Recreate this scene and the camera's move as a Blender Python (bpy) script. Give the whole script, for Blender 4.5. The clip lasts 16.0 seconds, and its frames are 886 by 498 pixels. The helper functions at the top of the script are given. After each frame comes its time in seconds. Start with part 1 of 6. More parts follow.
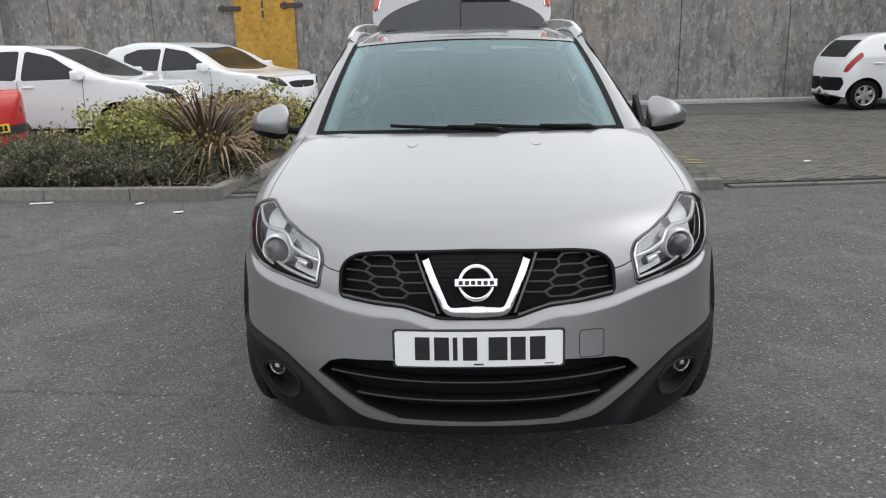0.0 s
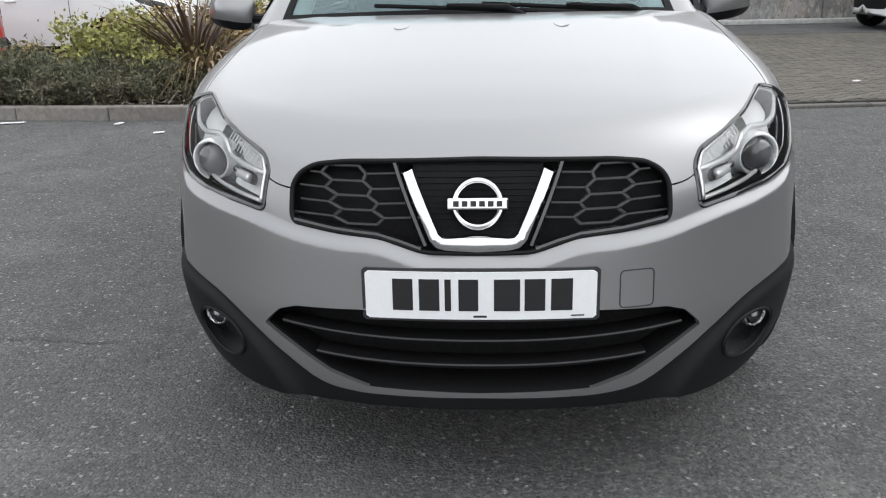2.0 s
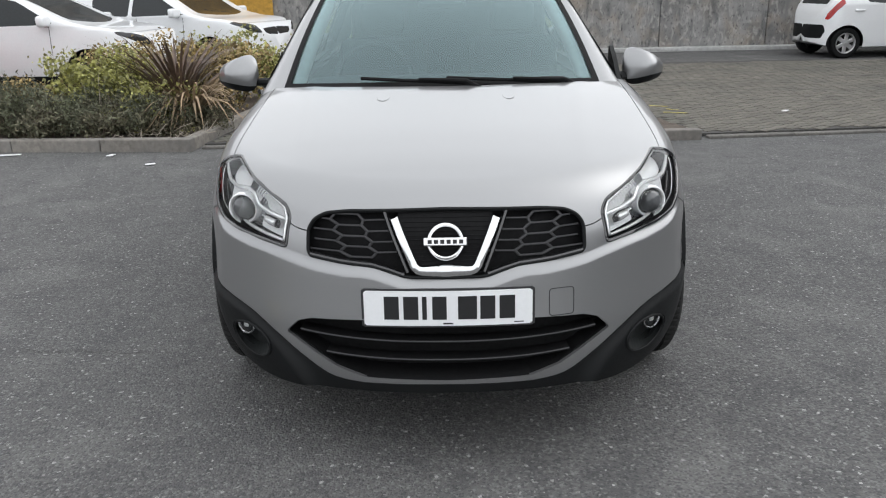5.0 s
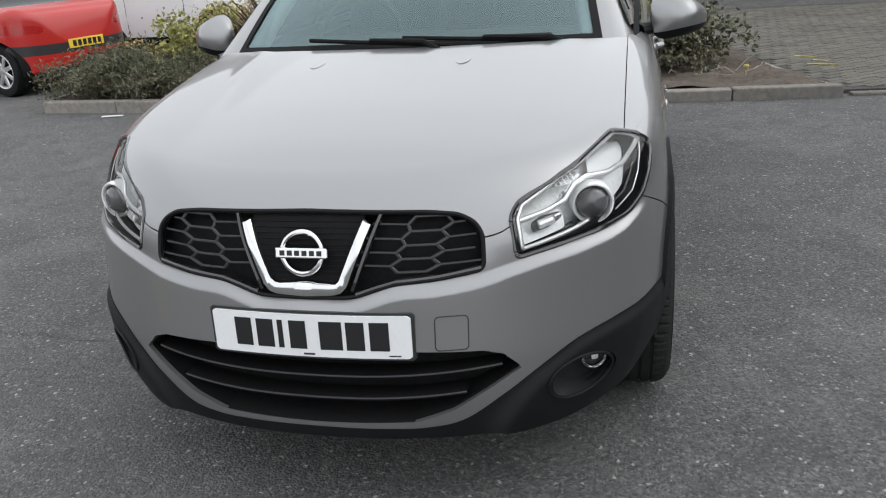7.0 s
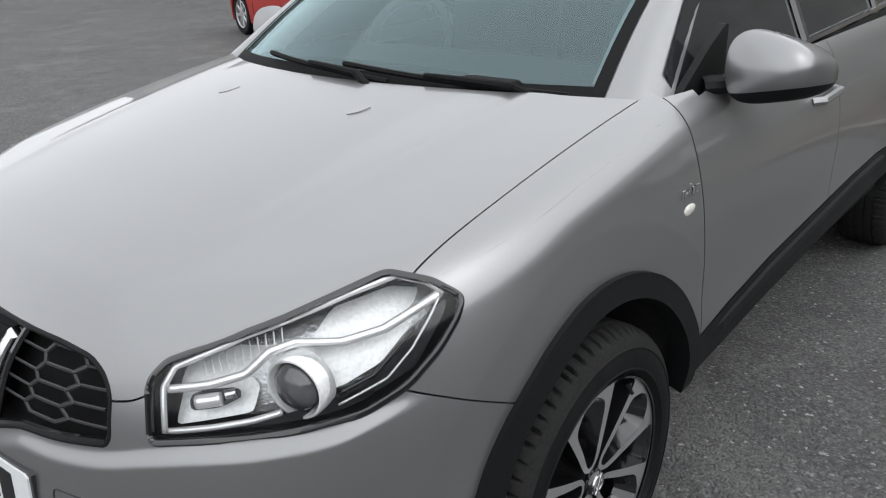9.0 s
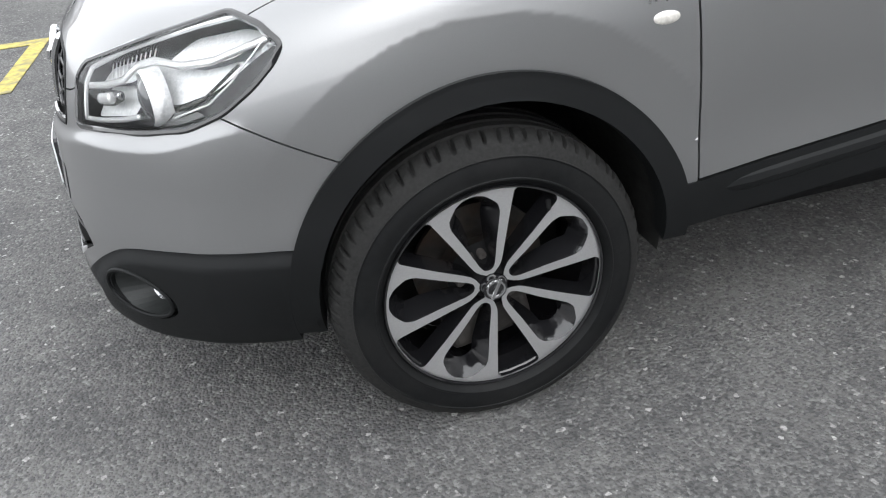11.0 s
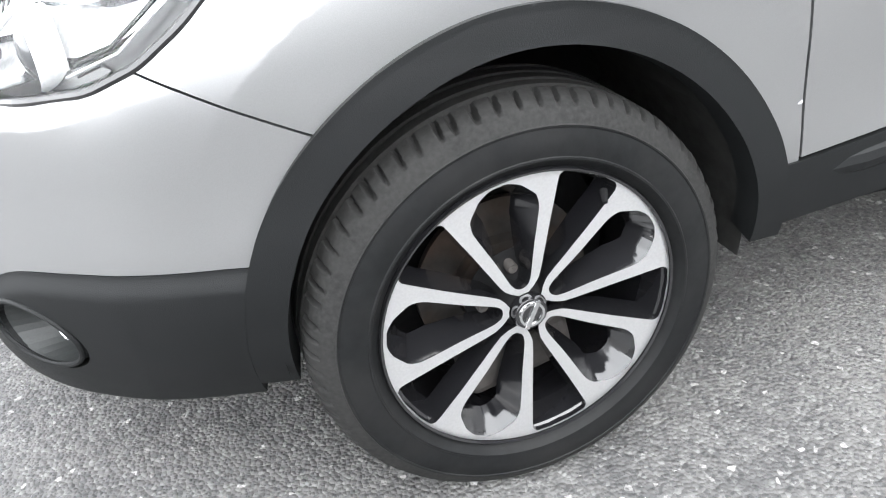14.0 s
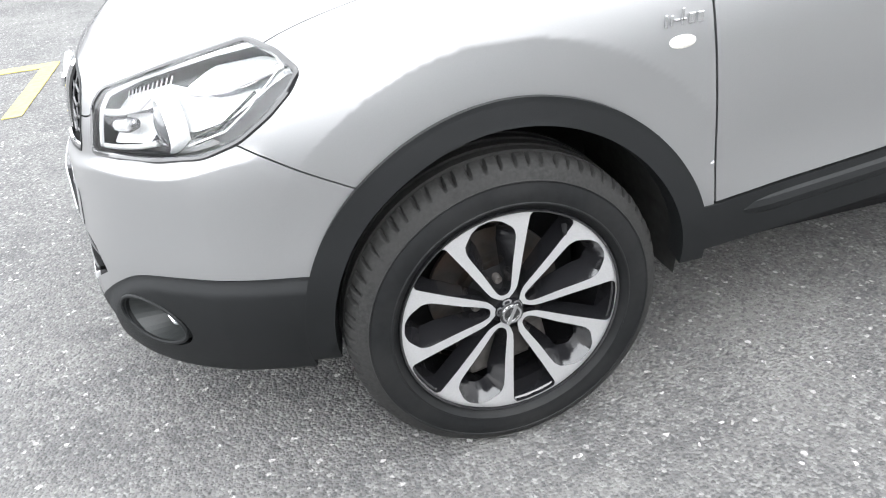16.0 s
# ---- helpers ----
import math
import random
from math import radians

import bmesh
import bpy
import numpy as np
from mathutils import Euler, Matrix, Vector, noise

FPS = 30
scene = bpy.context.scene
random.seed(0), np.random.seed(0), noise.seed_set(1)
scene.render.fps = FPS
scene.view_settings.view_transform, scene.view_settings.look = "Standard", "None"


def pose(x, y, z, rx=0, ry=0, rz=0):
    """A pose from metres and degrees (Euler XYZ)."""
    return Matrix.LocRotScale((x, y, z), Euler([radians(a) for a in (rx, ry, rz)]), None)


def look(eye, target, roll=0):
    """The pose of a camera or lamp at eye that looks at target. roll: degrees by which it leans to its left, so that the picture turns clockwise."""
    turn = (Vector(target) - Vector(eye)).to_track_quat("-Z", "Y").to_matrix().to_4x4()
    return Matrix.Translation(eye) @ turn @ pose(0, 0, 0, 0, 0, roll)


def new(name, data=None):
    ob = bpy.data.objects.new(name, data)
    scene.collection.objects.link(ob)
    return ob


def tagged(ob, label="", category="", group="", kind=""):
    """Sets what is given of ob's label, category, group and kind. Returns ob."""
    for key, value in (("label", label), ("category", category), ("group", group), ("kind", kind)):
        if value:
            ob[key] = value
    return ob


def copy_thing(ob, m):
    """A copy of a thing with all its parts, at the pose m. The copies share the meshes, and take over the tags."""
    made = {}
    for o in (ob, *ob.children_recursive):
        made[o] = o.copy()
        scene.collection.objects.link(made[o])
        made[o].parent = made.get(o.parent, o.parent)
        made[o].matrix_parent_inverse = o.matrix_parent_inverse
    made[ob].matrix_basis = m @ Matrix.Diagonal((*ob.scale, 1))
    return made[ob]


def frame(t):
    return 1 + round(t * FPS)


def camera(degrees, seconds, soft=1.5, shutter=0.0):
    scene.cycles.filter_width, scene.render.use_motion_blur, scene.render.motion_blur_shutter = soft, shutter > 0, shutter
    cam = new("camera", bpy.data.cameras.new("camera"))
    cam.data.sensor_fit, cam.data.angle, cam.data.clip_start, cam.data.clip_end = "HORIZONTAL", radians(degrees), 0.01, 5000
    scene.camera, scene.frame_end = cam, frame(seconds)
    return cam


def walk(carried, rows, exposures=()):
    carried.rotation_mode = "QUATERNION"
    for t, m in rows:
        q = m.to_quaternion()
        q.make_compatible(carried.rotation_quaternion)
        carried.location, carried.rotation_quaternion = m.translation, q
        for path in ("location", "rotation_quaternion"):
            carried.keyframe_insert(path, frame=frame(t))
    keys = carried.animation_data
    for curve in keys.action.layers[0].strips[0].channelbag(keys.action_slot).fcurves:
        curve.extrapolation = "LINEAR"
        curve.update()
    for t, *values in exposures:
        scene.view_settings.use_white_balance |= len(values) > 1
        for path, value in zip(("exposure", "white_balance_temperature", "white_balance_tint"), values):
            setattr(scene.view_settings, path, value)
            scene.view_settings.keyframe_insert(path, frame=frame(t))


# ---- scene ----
cam = camera(59.109, 16.0, soft=1.15)
SKY, CLOUD, SUN = 0.20, 4.7, 0.6
EXPOSURES = [(0.0, 0.55), (1.5, 0.62), (2.0, 0.74), (2.4, 0.86), (3.5, 0.94), (4.2, 0.82), (5.2, 0.65), (8.2, 0.58), (10.3, 0.60), (11.0, 1.30), (11.5, 1.95), (12.0, 2.38), (14.0, 2.68), (15.5, 2.68), (16.0, 2.45)]

PATH = [
    (0.0, pose(-0.0019, -2.2557, 1.4574, 75.311, 1.388, 2.075)),
    (0.5, pose(-0.0003, -2.2540, 1.4548, 75.304, 1.249, 2.065)),
    (1.0, pose(0.0014, -2.2511, 1.4508, 75.146, 0.808, 2.241)),
    (1.5, pose(0.0118, -1.9437, 1.3462, 74.753, 1.075, 2.680)),
    (2.0, pose(0.0283, -1.6117, 1.2301, 70.414, 1.339, 3.238)),
    (2.5, pose(0.0287, -1.6103, 1.2298, 69.674, 1.636, 2.865)),
    (3.0, pose(0.0284, -1.6065, 1.2297, 69.927, 1.735, 2.688)),
    (3.5, pose(0.0286, -1.6039, 1.2291, 70.363, 1.416, 2.602)),
    (4.0, pose(0.0146, -2.1208, 1.4060, 71.488, 1.133, 0.632)),
    (4.2, pose(0.0113, -2.2344, 1.4430, 71.833, 1.189, 0.316)),
    (6.3, pose(0.4519, -1.9001, 1.4876, 70.951, 1.567, 7.427)),
    (6.5, pose(0.5994, -1.7900, 1.4392, 71.781, 2.336, 11.009)),
    (7.0, pose(0.7669, -1.5816, 1.4201, 68.562, 3.834, 12.915)),
    (7.5, pose(1.0019, -1.2806, 1.4354, 67.408, 2.904, 19.277)),
    (8.0, pose(1.1907, -0.9494, 1.4297, 67.868, 4.295, 22.402)),
    (8.2, pose(1.2581, -0.8275, 1.4449, 67.005, 4.869, 23.083)),
    (10.3, pose(1.9921, 0.3802, 1.3717, 62.864, -0.140, 73.637)),
    (10.5, pose(2.0546, 0.4363, 1.3437, 58.890, 3.104, 73.712)),
    (11.0, pose(2.1604, 0.4486, 1.2625, 58.723, 4.251, 73.129)),
    (11.5, pose(1.8293, 0.4845, 1.0520, 59.300, 4.986, 70.174)),
    (12.0, pose(1.7935, 0.5144, 1.0229, 58.535, 5.266, 70.526)),
    (12.5, pose(1.7840, 0.5017, 1.0254, 58.308, 5.021, 70.098)),
    (13.0, pose(1.7921, 0.4896, 1.0241, 59.316, 4.568, 70.178)),
    (13.5, pose(1.7867, 0.4836, 1.0251, 59.542, 4.520, 70.453)),
    (14.0, pose(1.7823, 0.4824, 1.0259, 60.136, 4.586, 70.858)),
    (14.5, pose(1.7799, 0.4866, 1.0278, 60.250, 4.838, 71.318)),
    (15.0, pose(1.7761, 0.4838, 1.0279, 60.925, 4.554, 71.621)),
    (15.5, pose(1.8069, 0.4905, 1.0624, 60.811, 4.663, 72.382)),
    (16.0, pose(2.1411, 0.4334, 1.2724, 60.043, 4.695, 73.310)),
]
walk(cam, PATH, EXPOSURES)


# ---- world and light: a bright overcast day ----
world = bpy.data.worlds.new("overcast")
scene.world = world
world.use_nodes = True
wn, wl = world.node_tree.nodes, world.node_tree.links
sky = wn.new("ShaderNodeTexSky")
sky.sky_type, sky.sun_disc = "NISHITA", False
sky.sun_elevation, sky.sun_rotation = radians(50), radians(82)
sky.air_density, sky.dust_density = 1.0, 2.5
grey = wn.new("ShaderNodeHueSaturation")
grey.inputs["Saturation"].default_value = 0.10
wl.new(sky.outputs[0], grey.inputs["Color"])
cloud = wn.new("ShaderNodeMix")
cloud.data_type = "RGBA"
cloud.inputs["Factor"].default_value = 0.70
cloud.inputs["B"].default_value = (CLOUD * 0.97, CLOUD, CLOUD * 1.05, 1)
wl.new(grey.outputs[0], cloud.inputs["A"])
wl.new(cloud.outputs["Result"], wn["Background"].inputs["Color"])
wn["Background"].inputs["Strength"].default_value = SKY
sun = new("sun", bpy.data.lights.new("sun", "SUN"))
sun.data.energy, sun.data.angle, sun.data.color = SUN, radians(170), (0.97, 1.0, 1.0)
sun.matrix_world = look((4.5, 0.4, 6.0), (0, 0, 0))


# ---- materials ----
def material(name, base=(0.5, 0.5, 0.5), rough=0.5, metal=0.0, grain=0.0, scale=40.0, bump=0.0, coat=0.0, stain=0.0, stain_scale=1.5,
             tint=None, emit=0.0, random_by="", spec=0.5, rough_var=0.0, vary=0.38):
    """A surface with colour varied at a fine and a coarse scale, fine relief and uneven gloss."""
    m = bpy.data.materials.new(name)
    m.use_nodes = True
    n, l = m.node_tree.nodes, m.node_tree.links
    b = n["Principled BSDF"]
    b.inputs["Roughness"].default_value, b.inputs["Metallic"].default_value = rough, metal
    b.inputs["Coat Weight"].default_value, b.inputs["Coat Roughness"].default_value = coat, 0.04
    b.inputs["Specular IOR Level"].default_value = spec
    co = n.new("ShaderNodeTexCoord")
    fine = n.new("ShaderNodeTexNoise")
    fine.inputs["Scale"].default_value, fine.inputs["Detail"].default_value = scale, 5
    l.new(co.outputs["Object"], fine.inputs["Vector"])
    wide = n.new("ShaderNodeTexNoise")
    wide.inputs["Scale"].default_value, wide.inputs["Detail"].default_value = stain_scale, 4
    l.new(co.outputs["Object"], wide.inputs["Vector"])

    def mix(fac, a, c):
        k = n.new("ShaderNodeMix")
        k.data_type = "RGBA"
        for s, v in ((k.inputs["Factor"], fac), (k.inputs["A"], a), (k.inputs["B"], c)):
            if isinstance(v, (float, tuple)):
                s.default_value = v if isinstance(v, float) else (*v[:3], 1)
            else:
                l.new(v, s)
        return k.outputs["Result"]

    def ramp(src, lo, hi):
        k = n.new("ShaderNodeMapRange")
        k.inputs["From Min"].default_value, k.inputs["From Max"].default_value = lo, hi
        l.new(src, k.inputs["Value"])
        return k.outputs["Result"]

    dark = tuple(c * (1 - grain) for c in base)
    lite = tuple(min(1, c * (1 + grain)) for c in base)
    col = mix(ramp(fine.outputs["Fac"], 0.3, 0.7), dark, lite)
    if stain:
        other = tint or tuple(c * 0.55 for c in base)
        f = n.new("ShaderNodeMath")
        f.operation = "MULTIPLY"
        l.new(ramp(wide.outputs["Fac"], 0.42, 0.68), f.inputs[0])
        f.inputs[1].default_value = stain
        col = mix(f.outputs[0], col, other)
    if random_by:
        if random_by == "object":
            r = n.new("ShaderNodeObjectInfo").outputs["Random"]
        else:
            r = n.new("ShaderNodeNewGeometry").outputs["Random Per Island"]
        hs = n.new("ShaderNodeHueSaturation")
        l.new(col, hs.inputs["Color"])
        k = n.new("ShaderNodeMapRange")
        k.inputs["To Min"].default_value, k.inputs["To Max"].default_value = 1 - vary, 1 + vary
        l.new(r, k.inputs["Value"])
        l.new(k.outputs["Result"], hs.inputs["Value"])
        col = hs.outputs["Color"]
    l.new(col, b.inputs["Base Color"])
    if rough_var:
        k = n.new("ShaderNodeMapRange")
        k.inputs["To Min"].default_value, k.inputs["To Max"].default_value = rough - rough_var, rough + rough_var
        l.new(wide.outputs["Fac"], k.inputs["Value"])
        l.new(k.outputs["Result"], b.inputs["Roughness"])
    if bump:
        k = n.new("ShaderNodeBump")
        k.inputs["Strength"].default_value, k.inputs["Distance"].default_value = 0.6, bump
        l.new(fine.outputs["Fac"], k.inputs["Height"])
        l.new(k.outputs["Normal"], b.inputs["Normal"])
    if emit:
        b.inputs["Emission Color"].default_value = (*base, 1)
        b.inputs["Emission Strength"].default_value = emit
    return m


def clear_glass(name, tint=(0.9, 0.95, 0.94), rough=0.0, ior=1.5, gloss=(1, 1, 1)):
    """Thin clear glass or plastic: see-through, with gloss by Fresnel."""
    m = bpy.data.materials.new(name)
    m.use_nodes = True
    n, l = m.node_tree.nodes, m.node_tree.links
    n.remove(n["Principled BSDF"])
    t, g, k, fr = (n.new("ShaderNode" + s) for s in ("BsdfTransparent", "BsdfGlossy", "MixShader", "Fresnel"))
    t.inputs["Color"].default_value = (*tint, 1)
    g.inputs["Roughness"].default_value = rough
    g.inputs["Color"].default_value = (*gloss, 1)
    fr.inputs["IOR"].default_value = ior
    l.new(fr.outputs[0], k.inputs[0])
    l.new(t.outputs[0], k.inputs[1])
    l.new(g.outputs[0], k.inputs[2])
    l.new(k.outputs[0], n["Material Output"].inputs["Surface"])
    return m


def tarmac_material():
    """Worn asphalt: pale and dark chippings in dark binder, dusty patches and faint long cracks."""
    m = material("tarmac", (0.093, 0.092, 0.091), 0.88, grain=0.42, scale=55, stain=0.5, stain_scale=0.7, tint=(0.128, 0.127, 0.124))
    n, l = m.node_tree.nodes, m.node_tree.links
    b = n["Principled BSDF"]
    old = b.inputs["Base Color"].links[0].from_socket
    co = n.new("ShaderNodeTexCoord")
    col = old
    for scale, lo, hi, paint, fac in ((5.5, 0.48, 0.66, (0.058, 0.058, 0.059), 0.6), (1.9, 0.52, 0.68, (0.155, 0.153, 0.148), 0.5), (0.9, 0.50, 0.66, (0.066, 0.066, 0.067), 0.45), (17.0, 0.55, 0.72, (0.145, 0.143, 0.138), 0.4)):
        v = n.new("ShaderNodeTexNoise")
        v.inputs["Scale"].default_value, v.inputs["Detail"].default_value, v.inputs["Distortion"].default_value = scale, 6, 0.6
        l.new(co.outputs["Object"], v.inputs["Vector"])
        k = n.new("ShaderNodeMapRange")
        k.inputs["From Min"].default_value, k.inputs["From Max"].default_value, k.inputs["To Max"].default_value = lo, hi, fac
        l.new(v.outputs["Fac"], k.inputs["Value"])
        x = n.new("ShaderNodeMix")
        x.data_type = "RGBA"
        l.new(k.outputs["Result"], x.inputs["Factor"])
        l.new(col, x.inputs["A"])
        x.inputs["B"].default_value = (*paint, 1)
        col = x.outputs["Result"]
    for scale, lo, paint, fac in ((118, 0.82, (0.23, 0.23, 0.225), 0.40), (96, 0.974, (0.44, 0.43, 0.42), 0.75), (128, 0.24, (0.038, 0.038, 0.040), -0.58)):
        v = n.new("ShaderNodeTexVoronoi")
        v.inputs["Scale"].default_value = scale
        l.new(co.outputs["Object"], v.inputs["Vector"])
        k = n.new("ShaderNodeMapRange")
        a, c = (lo, min(1, lo + 0.05)) if fac > 0 else (lo, lo - 0.05)
        k.inputs["From Min"].default_value, k.inputs["From Max"].default_value = a, c
        k.inputs["To Max"].default_value = abs(fac)
        sep = n.new("ShaderNodeSeparateColor")
        l.new(v.outputs["Color"], sep.inputs[0])
        l.new(sep.outputs[0], k.inputs["Value"])
        x = n.new("ShaderNodeMix")
        x.data_type = "RGBA"
        l.new(k.outputs["Result"], x.inputs["Factor"])
        l.new(col, x.inputs["A"])
        x.inputs["B"].default_value = (*paint, 1)
        col = x.outputs["Result"]
    l.new(col, b.inputs["Base Color"])
    v = n.new("ShaderNodeTexVoronoi")
    v.inputs["Scale"].default_value = 118
    l.new(co.outputs["Object"], v.inputs["Vector"])
    k = n.new("ShaderNodeBump")
    k.invert = True
    k.inputs["Strength"].default_value, k.inputs["Distance"].default_value = 0.85, 0.006
    l.new(v.outputs["Distance"], k.inputs["Height"])
    l.new(k.outputs["Normal"], b.inputs["Normal"])
    return m


def wall_material():
    """Board-marked old concrete with dark runs from the top and pale bare patches."""
    m = material("old_concrete", (0.248, 0.244, 0.238), 0.92, grain=0.28, scale=2.2, stain=0.6, stain_scale=0.45, tint=(0.175, 0.170, 0.165), bump=0.01)
    n, l = m.node_tree.nodes, m.node_tree.links
    b = n["Principled BSDF"]
    col = b.inputs["Base Color"].links[0].from_socket
    co = n.new("ShaderNodeTexCoord")
    where = n.new("ShaderNodeVectorMath")
    where.operation = "ADD"
    spread = n.new("ShaderNodeVectorMath")
    spread.operation = "SCALE"
    spread.inputs["Scale"].default_value = 37.0
    oi = n.new("ShaderNodeObjectInfo")
    l.new(oi.outputs["Random"], spread.inputs[0])
    l.new(co.outputs["Object"], where.inputs[0])
    l.new(spread.outputs[0], where.inputs[1])
    for sc, lo, hi, paint, fac in (((0.8, 1, 0.5), 0.50, 0.66, (0.30, 0.255, 0.205), 0.6), ((5.0, 1, 1.3), 0.50, 0.68, (0.085, 0.086, 0.090), 0.65), ((2.2, 1, 1.6), 0.52, 0.66, (0.31, 0.26, 0.21), 0.5), ((11.0, 1, 5.5), 0.52, 0.66, (0.40, 0.385, 0.36), 0.65),
                                   ((26.0, 1, 13.0), 0.57, 0.68, (0.05, 0.05, 0.052), 0.7), ((1.4, 1, 3.5), 0.60, 0.70, (0.10, 0.10, 0.10), 0.5)):
        mp = n.new("ShaderNodeMapping")
        mp.inputs["Scale"].default_value = sc
        l.new(where.outputs[0], mp.inputs["Vector"])
        v = n.new("ShaderNodeTexNoise")
        v.inputs["Scale"].default_value, v.inputs["Detail"].default_value, v.inputs["Distortion"].default_value = 1.0, 6, 0.5
        l.new(mp.outputs["Vector"], v.inputs["Vector"])
        k = n.new("ShaderNodeMapRange")
        k.inputs["From Min"].default_value, k.inputs["From Max"].default_value, k.inputs["To Max"].default_value = lo, hi, fac
        l.new(v.outputs["Fac"], k.inputs["Value"])
        x = n.new("ShaderNodeMix")
        x.data_type = "RGBA"
        l.new(k.outputs["Result"], x.inputs["Factor"])
        l.new(col, x.inputs["A"])
        x.inputs["B"].default_value = (*paint, 1)
        col = x.outputs["Result"]
    l.new(col, b.inputs["Base Color"])
    return m


SILVER = material("silver_metallic_paint", (0.288, 0.2895, 0.293), 0.35, metal=0.78, grain=0.06, scale=900, coat=0.9, rough_var=0.03)
WHITE = material("white_car_paint", (0.78, 0.79, 0.80), 0.30, grain=0.02, coat=0.8, stain=0.05)
RED = material("red_car_paint", (0.42, 0.014, 0.010), 0.34, grain=0.04, coat=0.4, stain=0.1)
PLASTIC = material("grained_black_plastic", (0.0078, 0.0085, 0.0089), 0.52, grain=0.15, scale=600, bump=0.0006, stain=0.35, stain_scale=7, tint=(0.0125, 0.0132, 0.0140), spec=0.16)
GLOSS_BLACK = material("gloss_black", (0.008, 0.008, 0.009), 0.10, grain=0.2, coat=1.0)
MATT_BLACK = material("matt_black", (0.006, 0.006, 0.0065), 0.8, grain=0.3, scale=80, spec=0.2)
GREY_TRIM = material("satin_grey_plastic", (0.026, 0.026, 0.028), 0.38, grain=0.1, scale=200)
RUBBER = material("tyre_rubber", (0.0064, 0.0069, 0.0073), 0.60, grain=0.25, scale=60, stain=0.5, stain_scale=9, tint=(0.016, 0.016, 0.016), bump=0.001, spec=0.16)
CHROME = material("chrome", (0.71, 0.715, 0.72), 0.09, metal=1.0, grain=0.02)
SATIN = material("machined_alloy", (0.60, 0.60, 0.605), 0.34, metal=0.8, grain=0.05, scale=260, rough_var=0.05)
TREAD = material("dusty_tread_rubber", (0.0185, 0.0185, 0.0182), 0.78, grain=0.3, scale=140, stain=0.4, stain_scale=9, tint=(0.027, 0.0268, 0.026), bump=0.001, spec=0.15)
LINER = material("dusty_arch_liner", (0.028, 0.028, 0.0275), 0.8, grain=0.35, scale=40, stain=0.5, stain_scale=6, tint=(0.032, 0.031, 0.029), spec=0.2)
STEEL = material("brake_steel", (0.075, 0.07, 0.066), 0.45, metal=0.8, grain=0.3, scale=30, stain=0.5, stain_scale=14, tint=(0.12, 0.075, 0.05))
LAMP_GREY = material("lamp_housing", (0.66, 0.67, 0.685), 0.20, metal=0.8, grain=0.2, scale=140, bump=0.004)
LAMP_DARK = material("lamp_shadow_housing", (0.030, 0.031, 0.033), 0.22, metal=0.1, grain=0.25, scale=60)
LAMP_WHITE = material("ribbed_lamp_reflector", (0.94, 0.95, 0.96), 0.24, metal=0.2, grain=0.16, scale=150, bump=0.002)
LAMP_LINE = material("bright_lamp_trim", (0.93, 0.93, 0.93), 0.12, metal=0.6, grain=0.03)
SCOOP_GREY = material("scoop_plastic", (0.022, 0.024, 0.024), 0.42, grain=0.15, scale=300, spec=0.3)
RED_LENS = material("red_lamp_lens", (0.36, 0.013, 0.012), 0.15, grain=0.2, coat=0.5)
PLATE_WHITE = material("white_reflective_plate", (0.78, 0.79, 0.80), 0.4, grain=0.02, scale=90, stain=0.04)
PLATE_YELLOW = material("yellow_reflective_plate", (0.75, 0.52, 0.05), 0.4, grain=0.03)
INK = material("black_ink", (0.010, 0.010, 0.011), 0.5, grain=0.1)
CABIN = material("dark_cabin_trim", (0.045, 0.047, 0.05), 0.7, grain=0.2, scale=60)
LINING = material("pale_pillar_lining", (0.72, 0.74, 0.72), 0.8, grain=0.05)
GLASS = clear_glass("windscreen_glass", (0.58, 0.74, 0.76), ior=2.1, gloss=(0.70, 0.91, 0.94))
LENS = clear_glass("lamp_cover", (0.98, 0.99, 0.99), ior=1.42, gloss=(0.8, 0.8, 0.8))
TINTED = material("tinted_window_glass", (0.020, 0.023, 0.024), 0.07, grain=0.1, spec=0.35)
TARMAC = tarmac_material()
CONCRETE_WALL = wall_material()
KERB_WORN = material("worn_edge_concrete", (0.125, 0.118, 0.108), 0.92, grain=0.3, scale=30, stain=0.6, stain_scale=4, tint=(0.085, 0.082, 0.078), bump=0.004)
KERB = material("kerb_concrete", (0.215, 0.198, 0.176), 0.9, grain=0.25, scale=22, stain=0.6, stain_scale=3, tint=(0.15, 0.145, 0.14), bump=0.004, random_by="object", vary=0.2)
BLOCK = material("paving_block", (0.122, 0.112, 0.095), 0.9, grain=0.3, scale=30, stain=0.75, stain_scale=1.1, tint=(0.074, 0.074, 0.062), bump=0.003, random_by="object", vary=0.16)
BLOCKS = material("paving_blocks", (0.122, 0.112, 0.095), 0.9, grain=0.3, scale=30, stain=0.75, stain_scale=1.1, tint=(0.074, 0.074, 0.062), bump=0.003, random_by="island", vary=0.16)
SAND = material("joint_sand", (0.06, 0.058, 0.055), 0.95, grain=0.3, scale=50)
SOIL = material("bark_and_soil", (0.075, 0.058, 0.045), 0.95, grain=0.5, scale=25, stain=0.5, stain_scale=5, tint=(0.13, 0.11, 0.09), bump=0.03)
BOARD = material("yellow_chipboard", (0.48, 0.27, 0.045), 0.85, grain=0.28, scale=11, stain=0.4, stain_scale=3, tint=(0.36, 0.20, 0.035))
IRON = material("rusty_iron", (0.05, 0.045, 0.042), 0.7, grain=0.3)
PALE = material("pale_concrete", (0.42, 0.42, 0.41), 0.9, grain=0.2, scale=14, stain=0.5, stain_scale=2)
